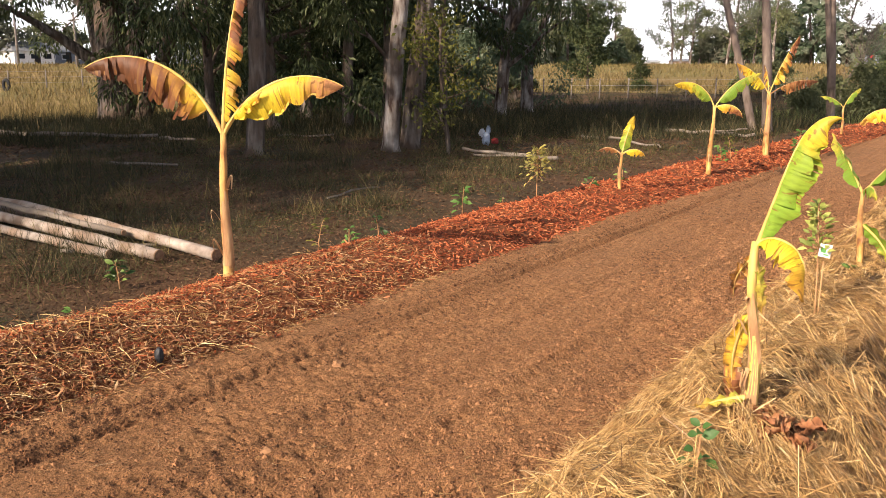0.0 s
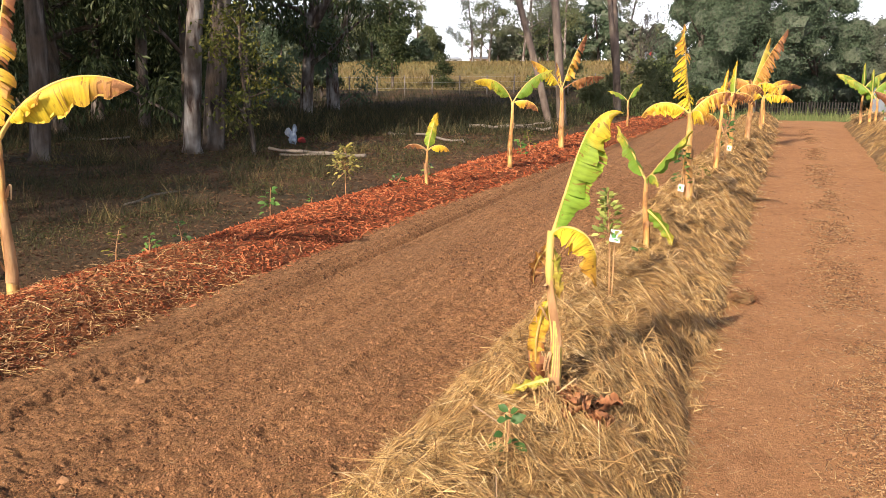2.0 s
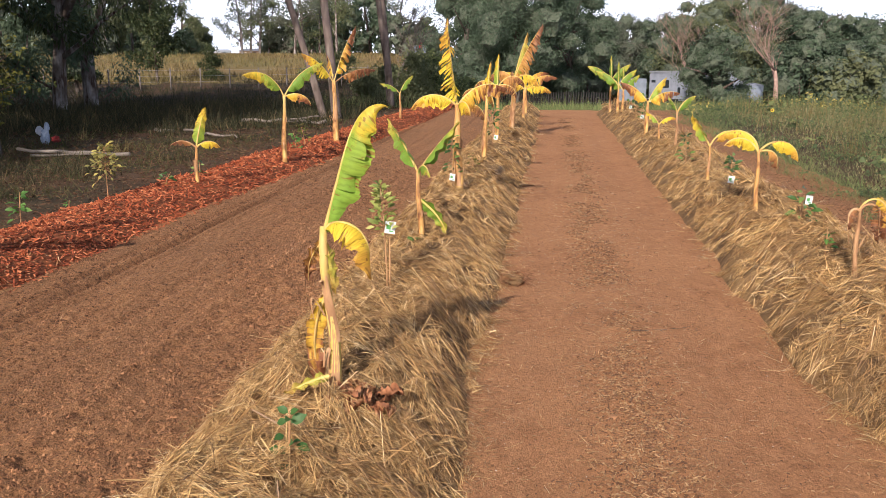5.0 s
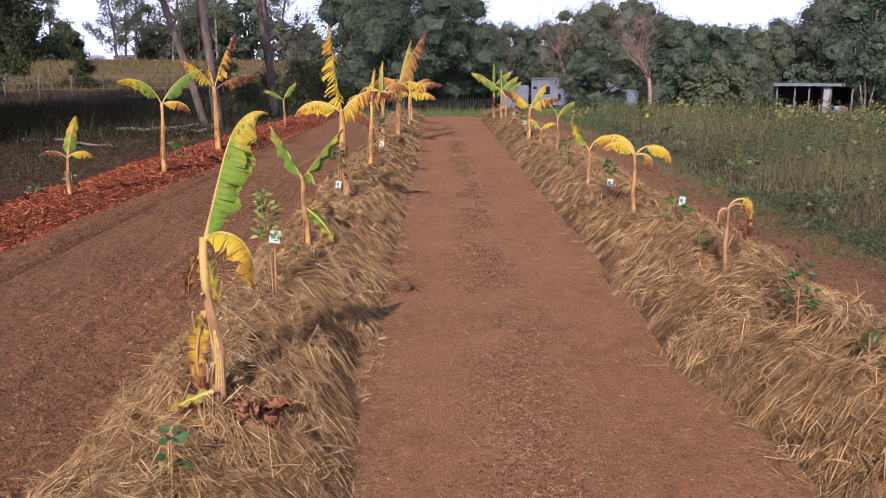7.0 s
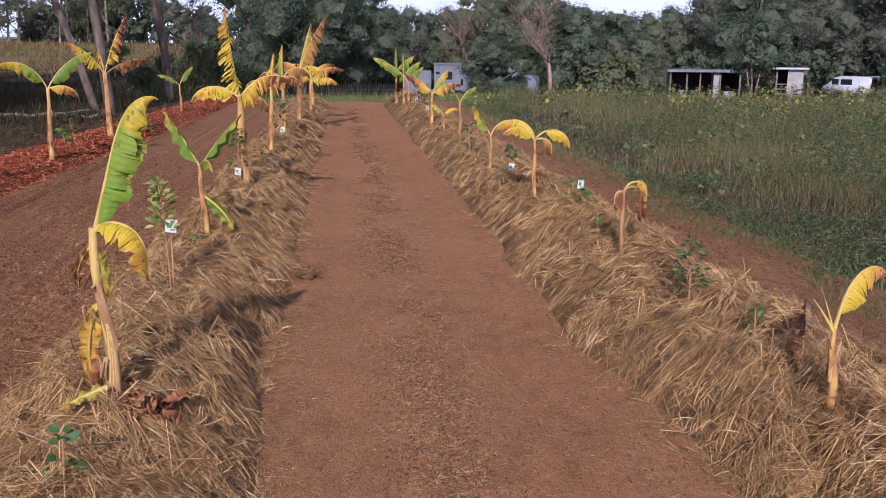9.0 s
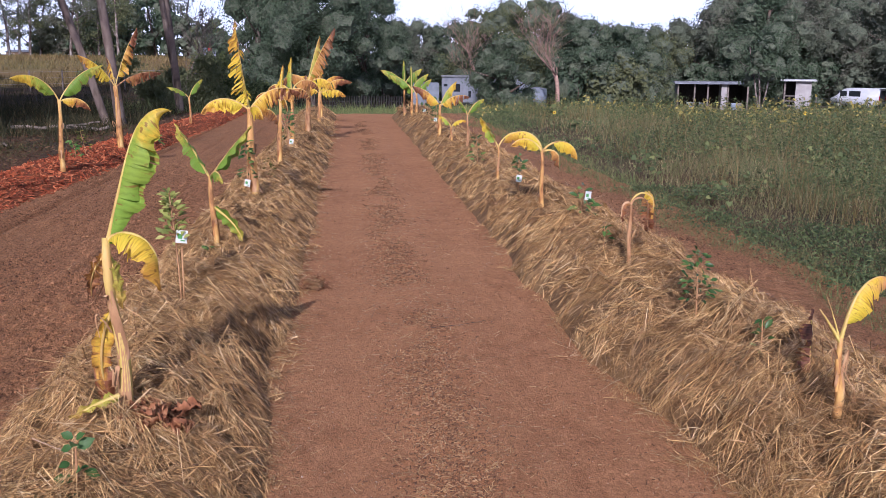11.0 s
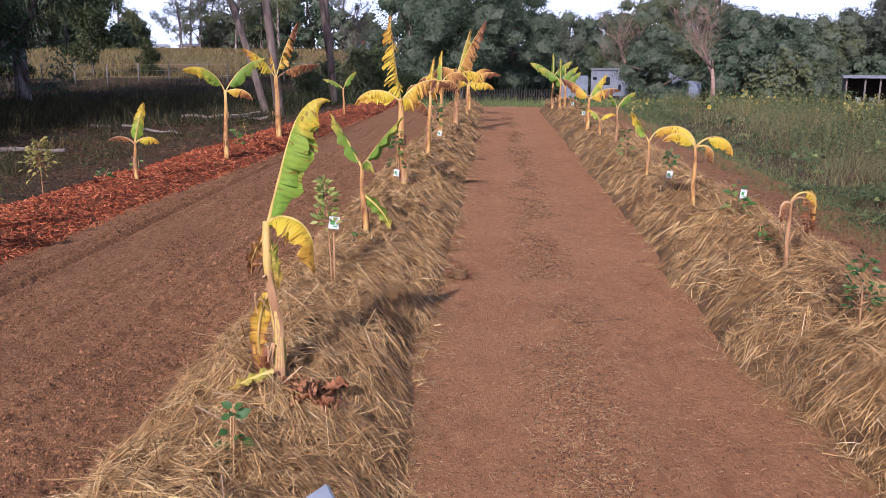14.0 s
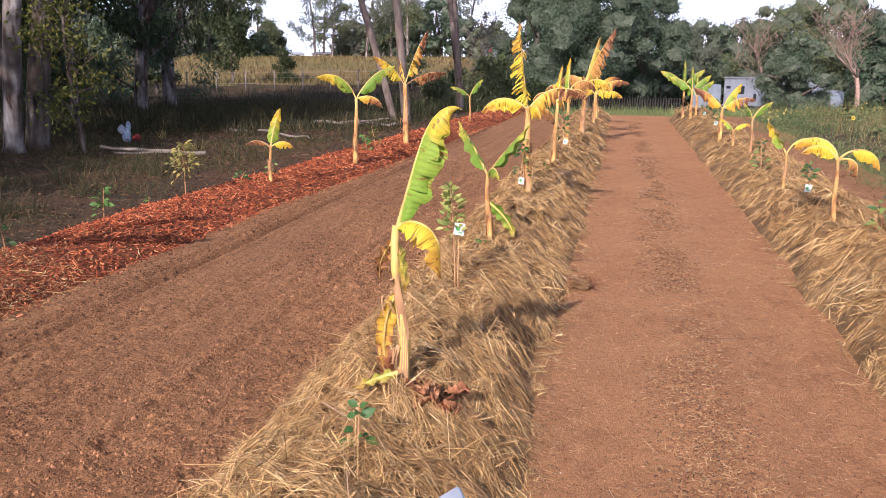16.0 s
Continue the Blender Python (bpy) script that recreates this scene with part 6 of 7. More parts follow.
# trees out of sight behind, whose shade falls over the paddock
for k, (x, y, h) in enumerate(((-13.4, -7.0, 15), (-17.5, -12.0, 16), (-13.5, -22.0, 17), (-22.0, -7.0, 15), (-27.0, -11.0, 16), (-19.5, -22.0, 17), (-13.0, -1.5, 11), (-19.0, 1.0, 13), (-25.0, 3.0, 13), (-16.0, -5.0, 14), (-22.0, -16.0, 16), (-31.0, 0.0, 14), (-15.5, 0.5, 14), (-17.5, -8.5, 15), (-21.5, -2.0, 15), (-14.8, -11.0, 15), (-14.5, -19.0, 16), (-17.0, -16.5, 16), (-26.0, -4.0, 15))):
    tree("gum_tree", x, y, h, 0.22, "leafy gum tree shading the paddock", bark=BARK, seed=40 + k, limbs=8, first=0.3, reach=0.3, leaf=GUM, leaf_len=0.40, per=46, hang=0.5, clump_r=1.0, leafw=0.42)

# saplings and scrub that close the back of the paddock
r = random.Random(29)
for k in range(34):
    bear = -50 + k * 0.62 + r.uniform(-0.8, 0.8)
    far = r.uniform(27, 52)
    if bear > -37 and k % 3:
        continue
    x, y = at_bearing(bear, far)
    tree("gum_sapling", x, y, r.uniform(5, 10), r.uniform(0.06, 0.11), "thin gum sapling in the scrub behind the paddock", leaf=GUM if k % 3 else DARKLEAF, bark=BARK, seed=300 + k, limbs=8, first=0.12, reach=0.26, per=46, leaf_len=0.24, leafw=0.32, hang=0.5, clump_r=0.8, twigs=False, sides=6, group="scrub behind the paddock")

# ---------------------------------------------------------------- distant trees

FAR = dict(leafw=0.62, twigs=False, sides=7, limbs=6, first=0.25)
DENSE = (  # bearing, distance, height, spread, lobes, leaf
    (-2.6, 60, 11.2, 0.40, 24, DARKLEAF), (-5.8, 64, 9.6, 0.40, 20, DARKLEAF), (0.7, 66, 10.0, 0.36, 18, DARKLEAF), (-8.8, 98, 5.5, 0.5, 12, OLIVELEAF),
    (3.0, 78, 7.5, 0.44, 16, MIDLEAF), (5.0, 84, 7.5, 0.46, 16, MIDLEAF), (7.0, 80, 7.5, 0.46, 16, DARKLEAF), (9.0, 76, 8.6, 0.44, 18, OLIVELEAF),
    (10.0, 62, 5.3, 0.46, 20, DARKLEAF), (11.4, 84, 9.9, 0.42, 18, OLIVELEAF), (13.4, 88, 9.8, 0.44, 16, MIDLEAF), (15.6, 84, 8.4, 0.48, 18, DARKLEAF), (17.8, 82, 8.0, 0.48, 20, DARKLEAF),
    (19.6, 94, 8.2, 0.46, 16, OLIVELEAF), (21.4, 96, 9.2, 0.42, 18, MIDLEAF), (24.0, 98, 12.2, 0.42, 20, MIDLEAF), (26.0, 94, 12.0, 0.42, 20, DARKLEAF),
    (28.4, 98, 12.6, 0.42, 18, MIDLEAF), (30.8, 106, 13.0, 0.42, 18, DARKLEAF), (33.2, 98, 12.8, 0.42, 18, MIDLEAF), (36.0, 98, 12.5, 0.42, 16, DARKLEAF), (39.5, 98, 12.5, 0.42, 16, MIDLEAF), (24.8, 116, 14.5, 0.42, 12, DARKLEAF), (29.0, 118, 15.0, 0.42, 12, MIDLEAF), (33.0, 116, 15.0, 0.42, 12, DARKLEAF), (37.0, 118, 15.0, 0.42, 12, MIDLEAF))
KINDS = {DARKLEAF: "dense dark green tree at the field's far side", MIDLEAF: "bushy green tree in the far belt", OLIVELEAF: "olive-green tree in the far belt"}
for k, (bear, far, h, spread, lobes, leaf) in enumerate(DENSE):
    x, y = at_bearing(bear, far)
    tree("broad_tree", x, y, h, 0.3, KINDS[leaf], leaf=leaf, bark=BARK, seed=100 + k, reach=spread, lobes=lobes, group="far belt of trees", low=0.05 if far < 64 and h < 6 else 0.12, leaf_len=0.0023 * far, cover=0.38, **FAR)
# thin grey crowns that rise behind the belt
for k, (bear, far, h) in enumerate(((2.0, 112, 9.0), (6.2, 112, 8.4), (10.2, 112, 11.2), (12.2, 112, 10.8), (17.2, 116, 11.4), (18.4, 118, 10.0), (20.7, 118, 10.6), (25.0, 112, 14.0))):
    x, y = at_bearing(bear, far)
    tree("gum_tree", x, y, h, 0.22, "greyish half-bare tree behind the belt", leaf=GREYLEAF if k % 3 else OLIVELEAF, bark=BARK, seed=140 + k, limbs=10, first=0.4, reach=0.3, group="far belt of trees",
         per=26, leaf_len=0.26, leafw=0.4, hang=0.35, clump_r=0.8, sides=6)
# understorey that closes the belt down to the ground
r = random.Random(41)
for k in range(40):
    bear = -7.5 + k * 1.18 + r.uniform(-0.4, 0.4)
    if 18.4 < bear < 35 or 4.0 < bear < 9.0:
        far = r.uniform(92, 99)
    else:
        far = r.uniform(74, 92)
    x, y = at_bearing(bear, far)
    tree("bush", x, y, r.uniform(3.2, 5.6), 0.1, "dark bush under the far belt of trees", leaf=(DARKLEAF, MIDLEAF, OLIVELEAF)[r.choice((0, 0, 1, 1, 2))], bark=BARK, seed=420 + k, limbs=4, first=0.1, reach=0.62, lobes=9, low=0.06,
         leaf_len=0.33, leafw=0.62, twigs=False, sides=5, group="understorey of the belt", category="bush")
r = random.Random(17)
for k in range(24):
    bear = -10.5 - k * 0.55 if k < 20 else -24 - (k - 20) * 1.5
    if -18.6 < bear < -17.4 or (-21.5 < bear < -20.6) or (k < 7 and k % 2):
        continue
    far = r.uniform(112, 132)
    x, y = at_bearing(bear, far)
    tree("gum_tree", x, y, r.uniform(9, 14), 0.2, "distant gum tree with an open crown on the rise", leaf=OLIVELEAF if k % 3 else MIDLEAF, bark=PALEBARK, seed=150 + k, limbs=6, first=0.3, reach=0.33, skirt=10 + 4 * (k % 4),
         group="trees on the rise", per=40, leaf_len=0.33, leafw=0.40, hang=0.4, clump_r=0.9, sides=6)
for k in range(30):
    bear = -36 + k * 0.98 + r.uniform(-0.4, 0.4)
    x, y = at_bearing(bear, r.uniform(112, 136))
    if bear > -14 or -18.9 < bear < -17.1 or -23.4 < bear < -18.7:
        continue
    tree("bush", x, y, r.uniform(3.0, 6.5), 0.1, "round bushy tree along the rise", leaf=(DARKLEAF, MIDLEAF, OLIVELEAF)[k % 3], bark=BARK, seed=480 + k, limbs=4, first=0.15, reach=0.55, lobes=10, low=0.1,
         leaf_len=0.52, leafw=0.65, twigs=False, sides=5, group="trees on the rise", category="bush")
for k, (bear, far, h, spread, leaf) in enumerate(((-8.6, 108, 4.6, 0.5, OLIVELEAF), (-10.2, 112, 5.2, 0.5, MIDLEAF), (-12.2, 118, 9.0, 0.42, DARKLEAF), (-14.0, 124, 7.0, 0.48, DARKLEAF), (-15.8, 124, 6.0, 0.5, DARKLEAF), (-17.6, 130, 5.0, 0.55, MIDLEAF), (-18.4, 136, 4.8, 0.5, DARKLEAF),
        (-23.2, 138, 3.6, 0.6, MIDLEAF), (-23.4, 136, 5.5, 0.55, OLIVELEAF), (-25.4, 132, 5.0, 0.6, DARKLEAF), (-27.4, 130, 6.0, 0.5, MIDLEAF), (-29.6, 134, 6.5, 0.5, OLIVELEAF), (-32.4, 132, 6.5, 0.5, DARKLEAF), (-35.0, 136, 7.0, 0.5, MIDLEAF))):
    x, y = at_bearing(bear, far)
    tree("broad_tree", x, y, h, 0.22, "rounded leafy tree along the crest of the rise", leaf=leaf, bark=BARK, seed=560 + k, limbs=5, first=0.2, reach=spread, lobes=13, low=0.06,
         leaf_len=0.52, leafw=0.62, twigs=False, sides=6, group="trees on the rise")
for k, (bear, far, h) in enumerate(((-30.4, 52, 3.6),)):
    x, y = at_bearing(bear, far)
    tree("broad_tree", x, y, h, 0.12, "dark bushy tree at the edge of the dry rise", leaf=GUM, bark=BARK, seed=520 + k, limbs=6, first=0.2, reach=0.42, lobes=12, low=0.22,
         leaf_len=0.22, leafw=0.55, twigs=False, sides=6, group="trees on the rise")
for k in range(26):
    bear = -26 - k * 1.7 + r.uniform(-0.6, 0.6)
    far = r.uniform(150, 210)
    x, y = at_bearing(bear, far)
    tree("broad_tree", x, y, r.uniform(6.5, 12), 0.25, "distant tree behind the houses", leaf=MIDLEAF if k % 2 else OLIVELEAF, bark=BARK, seed=190 + k, limbs=6, first=0.25, reach=0.45, skirt=30,
         group="trees behind the houses", per=26, leaf_len=0.8, leafw=0.55, hang=0.3, clump_r=1.3, twigs=False, sides=6)


def bare_tree(x, y, h, r0, label, mat, seed, spread=0.5):
    """A leafless tree: a short trunk that forks again and again into fine upright twigs."""
    r = random.Random(seed)
    t = thing("bare_tree", x, y, gz(x, y) - 0.05, label, "tree")
    wood = []

    def fork(p, d, length, rad, level):
        pts, rr, q = [p], [rad], p
        for i in range(3):
            d = (d + Vector((r.gauss(0, 0.10), r.gauss(0, 0.10), 0.06))).normalized()
            q = q + d * length / 3
            pts.append(q)
            rr.append(rad * (1 - 0.14 * (i + 1)))
        wood.append(tube_data(pts, rr, 7 if level < 2 else 4, 0.05, seed))
        if level == 5:
            return
        for j in range(4 if level == 0 else 3 if level < 4 else 2):
            a = r.random() * 6.283
            side = Vector((math.cos(a), math.sin(a), r.uniform(-0.1, 0.3)))
            c = pts[3] if j < 2 else pts[r.choice((1, 2))]
            fork(c, (d + side * r.uniform(0.35, 0.35 + spread)).normalized(), length * r.uniform(0.62, 0.88), max(rr[-1] * r.uniform(0.5, 0.68), 0.010), level + 1)

    fork(Vector((0, 0, -0.1)), Vector((0.03, 0, 1)).normalized(), h * 0.27, r0, 0)
    part("trunk", tubes_mesh("trunk", wood, mat), None, t)
    return t


def gz(x, y):
    return float(land(x, y))


TWIG = plain("bare_twigs", (0.33, 0.22, 0.17), 0.9, var=0.2)
bare_tree(*at_bearing(13.75, 68), 11.0, 0.22, "leafless reddish-grey tree before the belt", TWIG, 61, 1.1)
bare_tree(*at_bearing(8.2, 70), 9.8, 0.12, "leafless tree standing in the belt", TWIG, 62, 0.8)
bare_tree(*at_bearing(-10.4, 42), 5.6, 0.14, "bare grey tree with many fine branches", DEADWOOD, 63)
tree("broad_tree", *at_bearing(26.35, 74), 6.7, 0.10, "dark leafy tree with several pale stems before the shed", leaf=DARKLEAF, bark=PALEBARK, seed=64, limbs=4, first=0.3, reach=0.24, lobes=12, low=0.42,
     leaf_len=0.30, leafw=0.6, sides=6, forks=((0.05, 0, 0.1, 0.16, 0, 0.8), (-0.05, 0, 0.1, -0.2, 0, 0.8)))
for k, (bear, far, h) in enumerate(((-9.3, 40, 2.2), (-8.0, 41, 2.4), (-11.0, 44, 1.8), (-7.0, 44, 1.6), (-12.3, 38, 1.2), (-5.8, 47, 1.5), (-13.8, 58, 1.9), (-16.0, 60, 1.4))):
    x, y = at_bearing(bear, far)
    tree("shrub", x, y, h, 0.04, "low green bush beyond the paddock", leaf=WEED if k % 2 else OLIVELEAF, bark=BARK, seed=260 + k, limbs=6, first=0.05, reach=0.6, per=60, leaf_len=0.16, leafw=0.5, hang=0.2, clump_r=0.45, twigs=False, category="shrub", skirt=14)

# ---------------------------------------------------------------- logs and litter of the paddock


def log(points, r0, r1, label, bark=None, name="log", ends=True, seed=0, category="log"):
    a = Vector(points[0])
    t = thing(name, a.x, a.y, a.z, label, category, group="cut logs" if name == "log" else "")
    pts = []
    for i in range(len(points) - 1):
        for k in range(4):
            pts.append(Vector(points[i]).lerp(Vector(points[i + 1]), k / 4) - a)
    pts.append(Vector(points[-1]) - a)
    r = random.Random(seed)
    n = len(pts)
    w = 0.012 if name == "log" else 0.04 if r0 > 0.01 else 0.003
    pts = [p + Vector((r.gauss(0, w), r.gauss(0, w), r.gauss(0, w * 0.4))) for p in pts]
    rad = [(r0 + (r1 - r0) * i / (n - 1)) * r.uniform(0.93, 1.07) * (1.0 if name == "log" else 0.72) for i in range(n)]
    part("bark", tubes_mesh("bark", [tube_data(pts, rad, 12, 0.07, seed, cap=True)], bark or LOGBARK), None, t)
    if ends:
        d = (pts[-1] - pts[-2]).normalized()
        part("sawn_end", tubes_mesh("sawn_end", [tube_data([pts[-1] - d * 0.01, pts[-1] + d * 0.012], [rad[-1] * 0.96, rad[-1] * 0.95], 12)], SAWN, False), None, t, "darker sawn end")
    return t


log([(-11.4, 4.75, 0.27), (-9.4, 4.75, 0.22), (-7.6, 4.75, 0.15), (-5.85, 4.75, 0.06)], 0.046, 0.052, "long pale grey gum log on a stack", seed=1)
log([(-10.8, 4.45, 0.20), (-8.9, 4.45, 0.14), (-7.4, 4.45, 0.10), (-6.25, 4.45, 0.06)], 0.054, 0.054, "smooth whitish gum log on the ground", seed=2)
log([(-10.5, 4.22, 0.14), (-8.62, 4.24, 0.10), (-6.68, 4.25, 0.045)], 0.044, 0.040, "pale cut gum log lying in front", seed=3)
log([(-11.0, 4.95, 0.10), (-8.6, 4.93, 0.06), (-6.6, 4.92, 0.045)], 0.040, 0.040, "grey gum log lying at the back", seed=4)
log([(-10.2, 4.60, 0.27), (-8.6, 4.60, 0.22), (-7.0, 4.60, 0.15)], 0.034, 0.030, "thin grey gum pole on a stack", DEADWOOD, seed=6)
log([(-7.15, 4.15, 0.03), (-6.6, 4.95, 0.04)], 0.025, 0.02, "short stick beneath the stacked logs", DEADWOOD, "stick", False, 5, "stick")
for k, (pts, r0, r1, label) in enumerate((
        ([(-21.5, 10.6, 0.12), (-19.0, 11.57, 0.12), (-17.4, 12.7, 0.10)], 0.075, 0.05, "long grey fallen branch across the paddock"),
        ([(-17.1, 12.5, 0.06), (-16.2, 12.9, 0.05)], 0.06, 0.04, "short grey fallen branch"),
        ([(-9.4, 13.9, 0.07), (-8.3, 13.9, 0.09), (-7.25, 13.72, 0.06)], 0.04, 0.05, "weathered fallen log in the grass"),
        ([(-9.0, 13.6, 0.05), (-7.6, 13.85, 0.05)], 0.03, 0.025, "pale fallen branch beside a log"),
        ([(-8.3, 18.5, 0.07), (-7.4, 17.7, 0.08), (-6.6, 17.2, 0.06)], 0.04, 0.03, "grey fallen branch behind the mulch bed"),
        ([(-9.2, 18.9, 0.05), (-8.7, 18.6, 0.05)], 0.05, 0.04, "short pale branch in the grass"),
        ([(-8.1, 21.5, 0.09), (-7.0, 21.2, 0.12), (-5.7, 21.1, 0.07)], 0.06, 0.05, "bent grey fallen branch near the gum trunks"),
        ([(-6.9, 21.25, 0.1), (-6.2, 20.7, 0.22), (-5.8, 20.6, 0.28)], 0.04, 0.02, "forked grey branch propped on the ground"),
        ([(-15.6, 14.9, 0.05), (-14.2, 15.4, 0.06)], 0.04, 0.03, "thin fallen branch among leaf litter"),
        ([(-7.4, 7.9, 0.03), (-7.7, 9.2, 0.03)], 0.02, 0.015, "dry stick lying in the grass"),
        ([(-13.2, 8.6, 0.05), (-12.0, 9.1, 0.05)], 0.035, 0.025, "fallen stick in the grass"))):
    log(pts, r0, r1, label, DEADWOOD, "fallen_branch", False, 20 + k, "branch")
# dark clump of matted straw at the foot of the bed
t = thing("straw_clump", -0.27, 6.18, 0.0, "dark clump of matted straw fallen at the bed's foot", "straw clump")
r_ = np.random.default_rng(91)
bm = bmesh.new()
bmesh.ops.create_icosphere(bm, subdivisions=3, radius=1.0)
for v in bm.verts:
    v.co *= 1 + 0.5 * noise.noise(v.co * 1.8 + Vector((4, 2, 0)))
    v.co = Vector((v.co.x * 0.085, v.co.y * 0.11, 0.035 + v.co.z * 0.05))
part("core", bm, STRAWBASE, t)
n = 420
d = randdir(n, r_)
d[:, 2] *= 0.4
d = unit(d)
L = r_.uniform(0.04, 0.13, n)
v, f = ribbons(np.stack([r_.normal(0, 0.05, n), r_.normal(0, 0.06, n), r_.uniform(0.02, 0.09, n)], 1), d, across(d, r_), L, r_.uniform(0.002, 0.004, n), L * 0.3, 2, 0.5)
part("strands", np_mesh("strands", v, f, LITTER), None, t)
# twig on the lane
log([(0.50, 5.03, 0.035), (0.68, 5.07, 0.035), (0.86, 5.17, 0.03)], 0.003, 0.002, "thin brown twig lying on the soil lane", BARK, "twig", False, 40, "twig")


def crumpled(name, x, y, z, sx, sy, sz, mat, label, category, seed, amount=0.35):
    bm = bmesh.new()
    bmesh.ops.create_icosphere(bm, subdivisions=4, radius=1.0)
    for v in bm.verts:
        n1 = noise.noise(v.co * 1.7 + Vector((seed, 0, 0)))
        n2 = abs(noise.noise(v.co * 4.5 + Vector((0, seed, 0))))
        v.co *= 1 + amount * n1 - amount * 0.9 * n2
        v.co = Vector((v.co.x * sx, v.co.y * sy, v.co.z * sz))
    me = bpy.data.meshes.new(name)
    bm.to_mesh(me)
    bm.free()
    me.materials.append(mat)
    ob = new(name, me)
    ob.location = (x, y, z)
    return tagged(ob, label, category)


t = thing("plastic_bags", -10.2, 16.05, 0.0, "crumpled pale blue and white plastic bags in the grass", "plastic bag")
for k, (dx, dz, sx, sz, m) in enumerate(((0.0, 0.13, 0.10, 0.16, BAGBLUE), (-0.09, 0.26, 0.07, 0.09, BAGWHITE), (0.05, 0.32, 0.05, 0.11, BAGBLUE), (0.20, 0.08, 0.09, 0.07, RED))):
    b_ = crumpled("bag", dx * 0.82, dx * 0.57, dz, sx, sx, sz, m, "", "", 3.0 + k)
    b_.parent = t
# white post at the lane's edge, beside which the camera stands
t = thing("marker_post", -0.204, 0.90, 0.0, "white-painted square post with a chamfered top at the lane edge", "post", turn=24)
post_top = 1.120
bm = box(-0.031, -0.031, -0.3, 0.031, 0.031, post_top, 0.003)
for v in bm.verts:
    if v.co.z > 1.0:
        v.co.z += v.co.x * 0.30 - max(0.0, -v.co.x - 0.012) * 0.8
part("shaft", bm, SACKBLUE, t)
crumpled("plastic_pot", -3.92, 2.72, 0.09, 0.026, 0.026, 0.048, BLACK, "small black plastic pot in the mulch edge", "plant pot", 5.0, 0.1)

# ---------------------------------------------------------------- buildings and vehicles beyond the field


def shed(bear, far, label):
    x, y = at_bearing(bear, far)
    t = thing("farm_shed", x, y, gz(x, y), label, "shed", turn=-bear + 4)
    W, D, H = 6.4, 4.0, 2.55
    part("floor", box(0, 0, -0.4, W, D, 0.05), GREYWOOD, t)
    part("back_wall", box(0, D - 0.1, 0, W, D, H - 0.25), DARKWOOD, t)
    part("side_wall", box(0, 0.4, 0, 0.1, D - 0.1, H - 0.2), FIBRO, t)
    part("side_wall", box(W - 0.1, 0.4, 0, W, D - 0.1, H - 0.2), DARKWOOD, t)
    part("partition", box(4.15, 0.2, 0, 4.25, D - 0.1, H - 0.2), FIBRO, t)
    part("front_panel", box(3.95, 0.1, 0.0, 4.45, 0.18, H - 0.15), FIBRO, t, "pale sheet front panel")
    for px in (0.05, 1.55, 2.75, 4.55, 6.3):
        part("post", box(px - 0.07, 0.05, 0, px + 0.07, 0.19, H - 0.1, 0.01), GREYWOOD, t)
    roof = part("roof", box(-0.3, -0.35, H - 0.1, W + 0.3, D + 0.2, H + 0.02), ROOFMETAL, t, "low pale metal roof")
    part("fascia", box(-0.3, -0.40, H - 0.16, W + 0.3, -0.36, H + 0.05), OFFWHITE, roof)
    for k in range(24):
        cx = -0.25 + k * (W + 0.5) / 23
        part("roof_rib", box(cx - 0.02, -0.36, H + 0.02, cx + 0.02, D + 0.2, H + 0.05), ROOFMETAL, roof)
    r = random.Random(3)
    for k in range(7):
        cx, cy, s = r.uniform(0.4, 3.6) if k < 5 else r.uniform(4.9, 6.0), r.uniform(0.6, 2.4), r.uniform(0.3, 0.6)
        part("stored_box", box(cx - s / 2, cy - s / 2, 0.05, cx + s / 2, cy + s / 2, 0.05 + s * r.uniform(0.7, 1.4), 0.02), (OFFWHITE, GREYWOOD, BAGBLUE, BRICKWALL)[k % 4], t)
    return t


shed(21.3, 84, "open-fronted farm shed with a flat metal roof")
x, y = at_bearing(28.7, 86)
t = thing("small_shed", x, y, gz(x, y), "small lean-to shed with a pale door panel", "shed", turn=-26)
part("back_wall", box(-1.6, 2.4, 0, 0.75, 2.5, 2.6), DARKWOOD, t)
part("side_wall", box(0.65, 0, 0, 0.75, 2.4, 2.7), FIBRO, t)
part("front_panel", box(-0.6, -0.06, 0, 0.65, 0, 2.7), FIBRO, t, "pale grey sheet wall")
part("post", box(-1.6, 0, 0, -1.45, 0.15, 2.6), GREYWOOD, t)
part("roof", box(-1.9, -0.5, 2.70, 1.15, 2.9, 2.84), ROOFMETAL, t)
for k in range(3):
    part("rail", box(-1.45, 0.02, 0.4 + 0.45 * k, -0.6, 0.07, 0.5 + 0.45 * k), GREYWOOD, t)


def fence_run(x0, y0, x1, y1, n, h, label, wires=3, mat=GREYWOOD):
    t = thing("fence", x0, y0, 0, label, "fence")
    for k in range(n + 1):
        x, y = x0 + (x1 - x0) * k / n, y0 + (y1 - y0) * k / n
        z = gz(x, y)
        part("post", tubes_mesh("post", [tube_data([(x - x0, y - y0, z - 0.2), (x - x0 + 0.02, y - y0, z + h)], [0.045, 0.04], 7, 0.1, k)], mat), None, t)
    for w in range(wires):
        pts = []
        for k in range(n + 1):
            x, y = x0 + (x1 - x0) * k / n, y0 + (y1 - y0) * k / n
            pts.append((x - x0, y - y0, gz(x, y) + h * (0.35 + 0.28 * w)))
        part("wire", tubes_mesh("wire", [tube_data(pts, [0.004] * len(pts), 4)], STEEL), None, t)
    return t


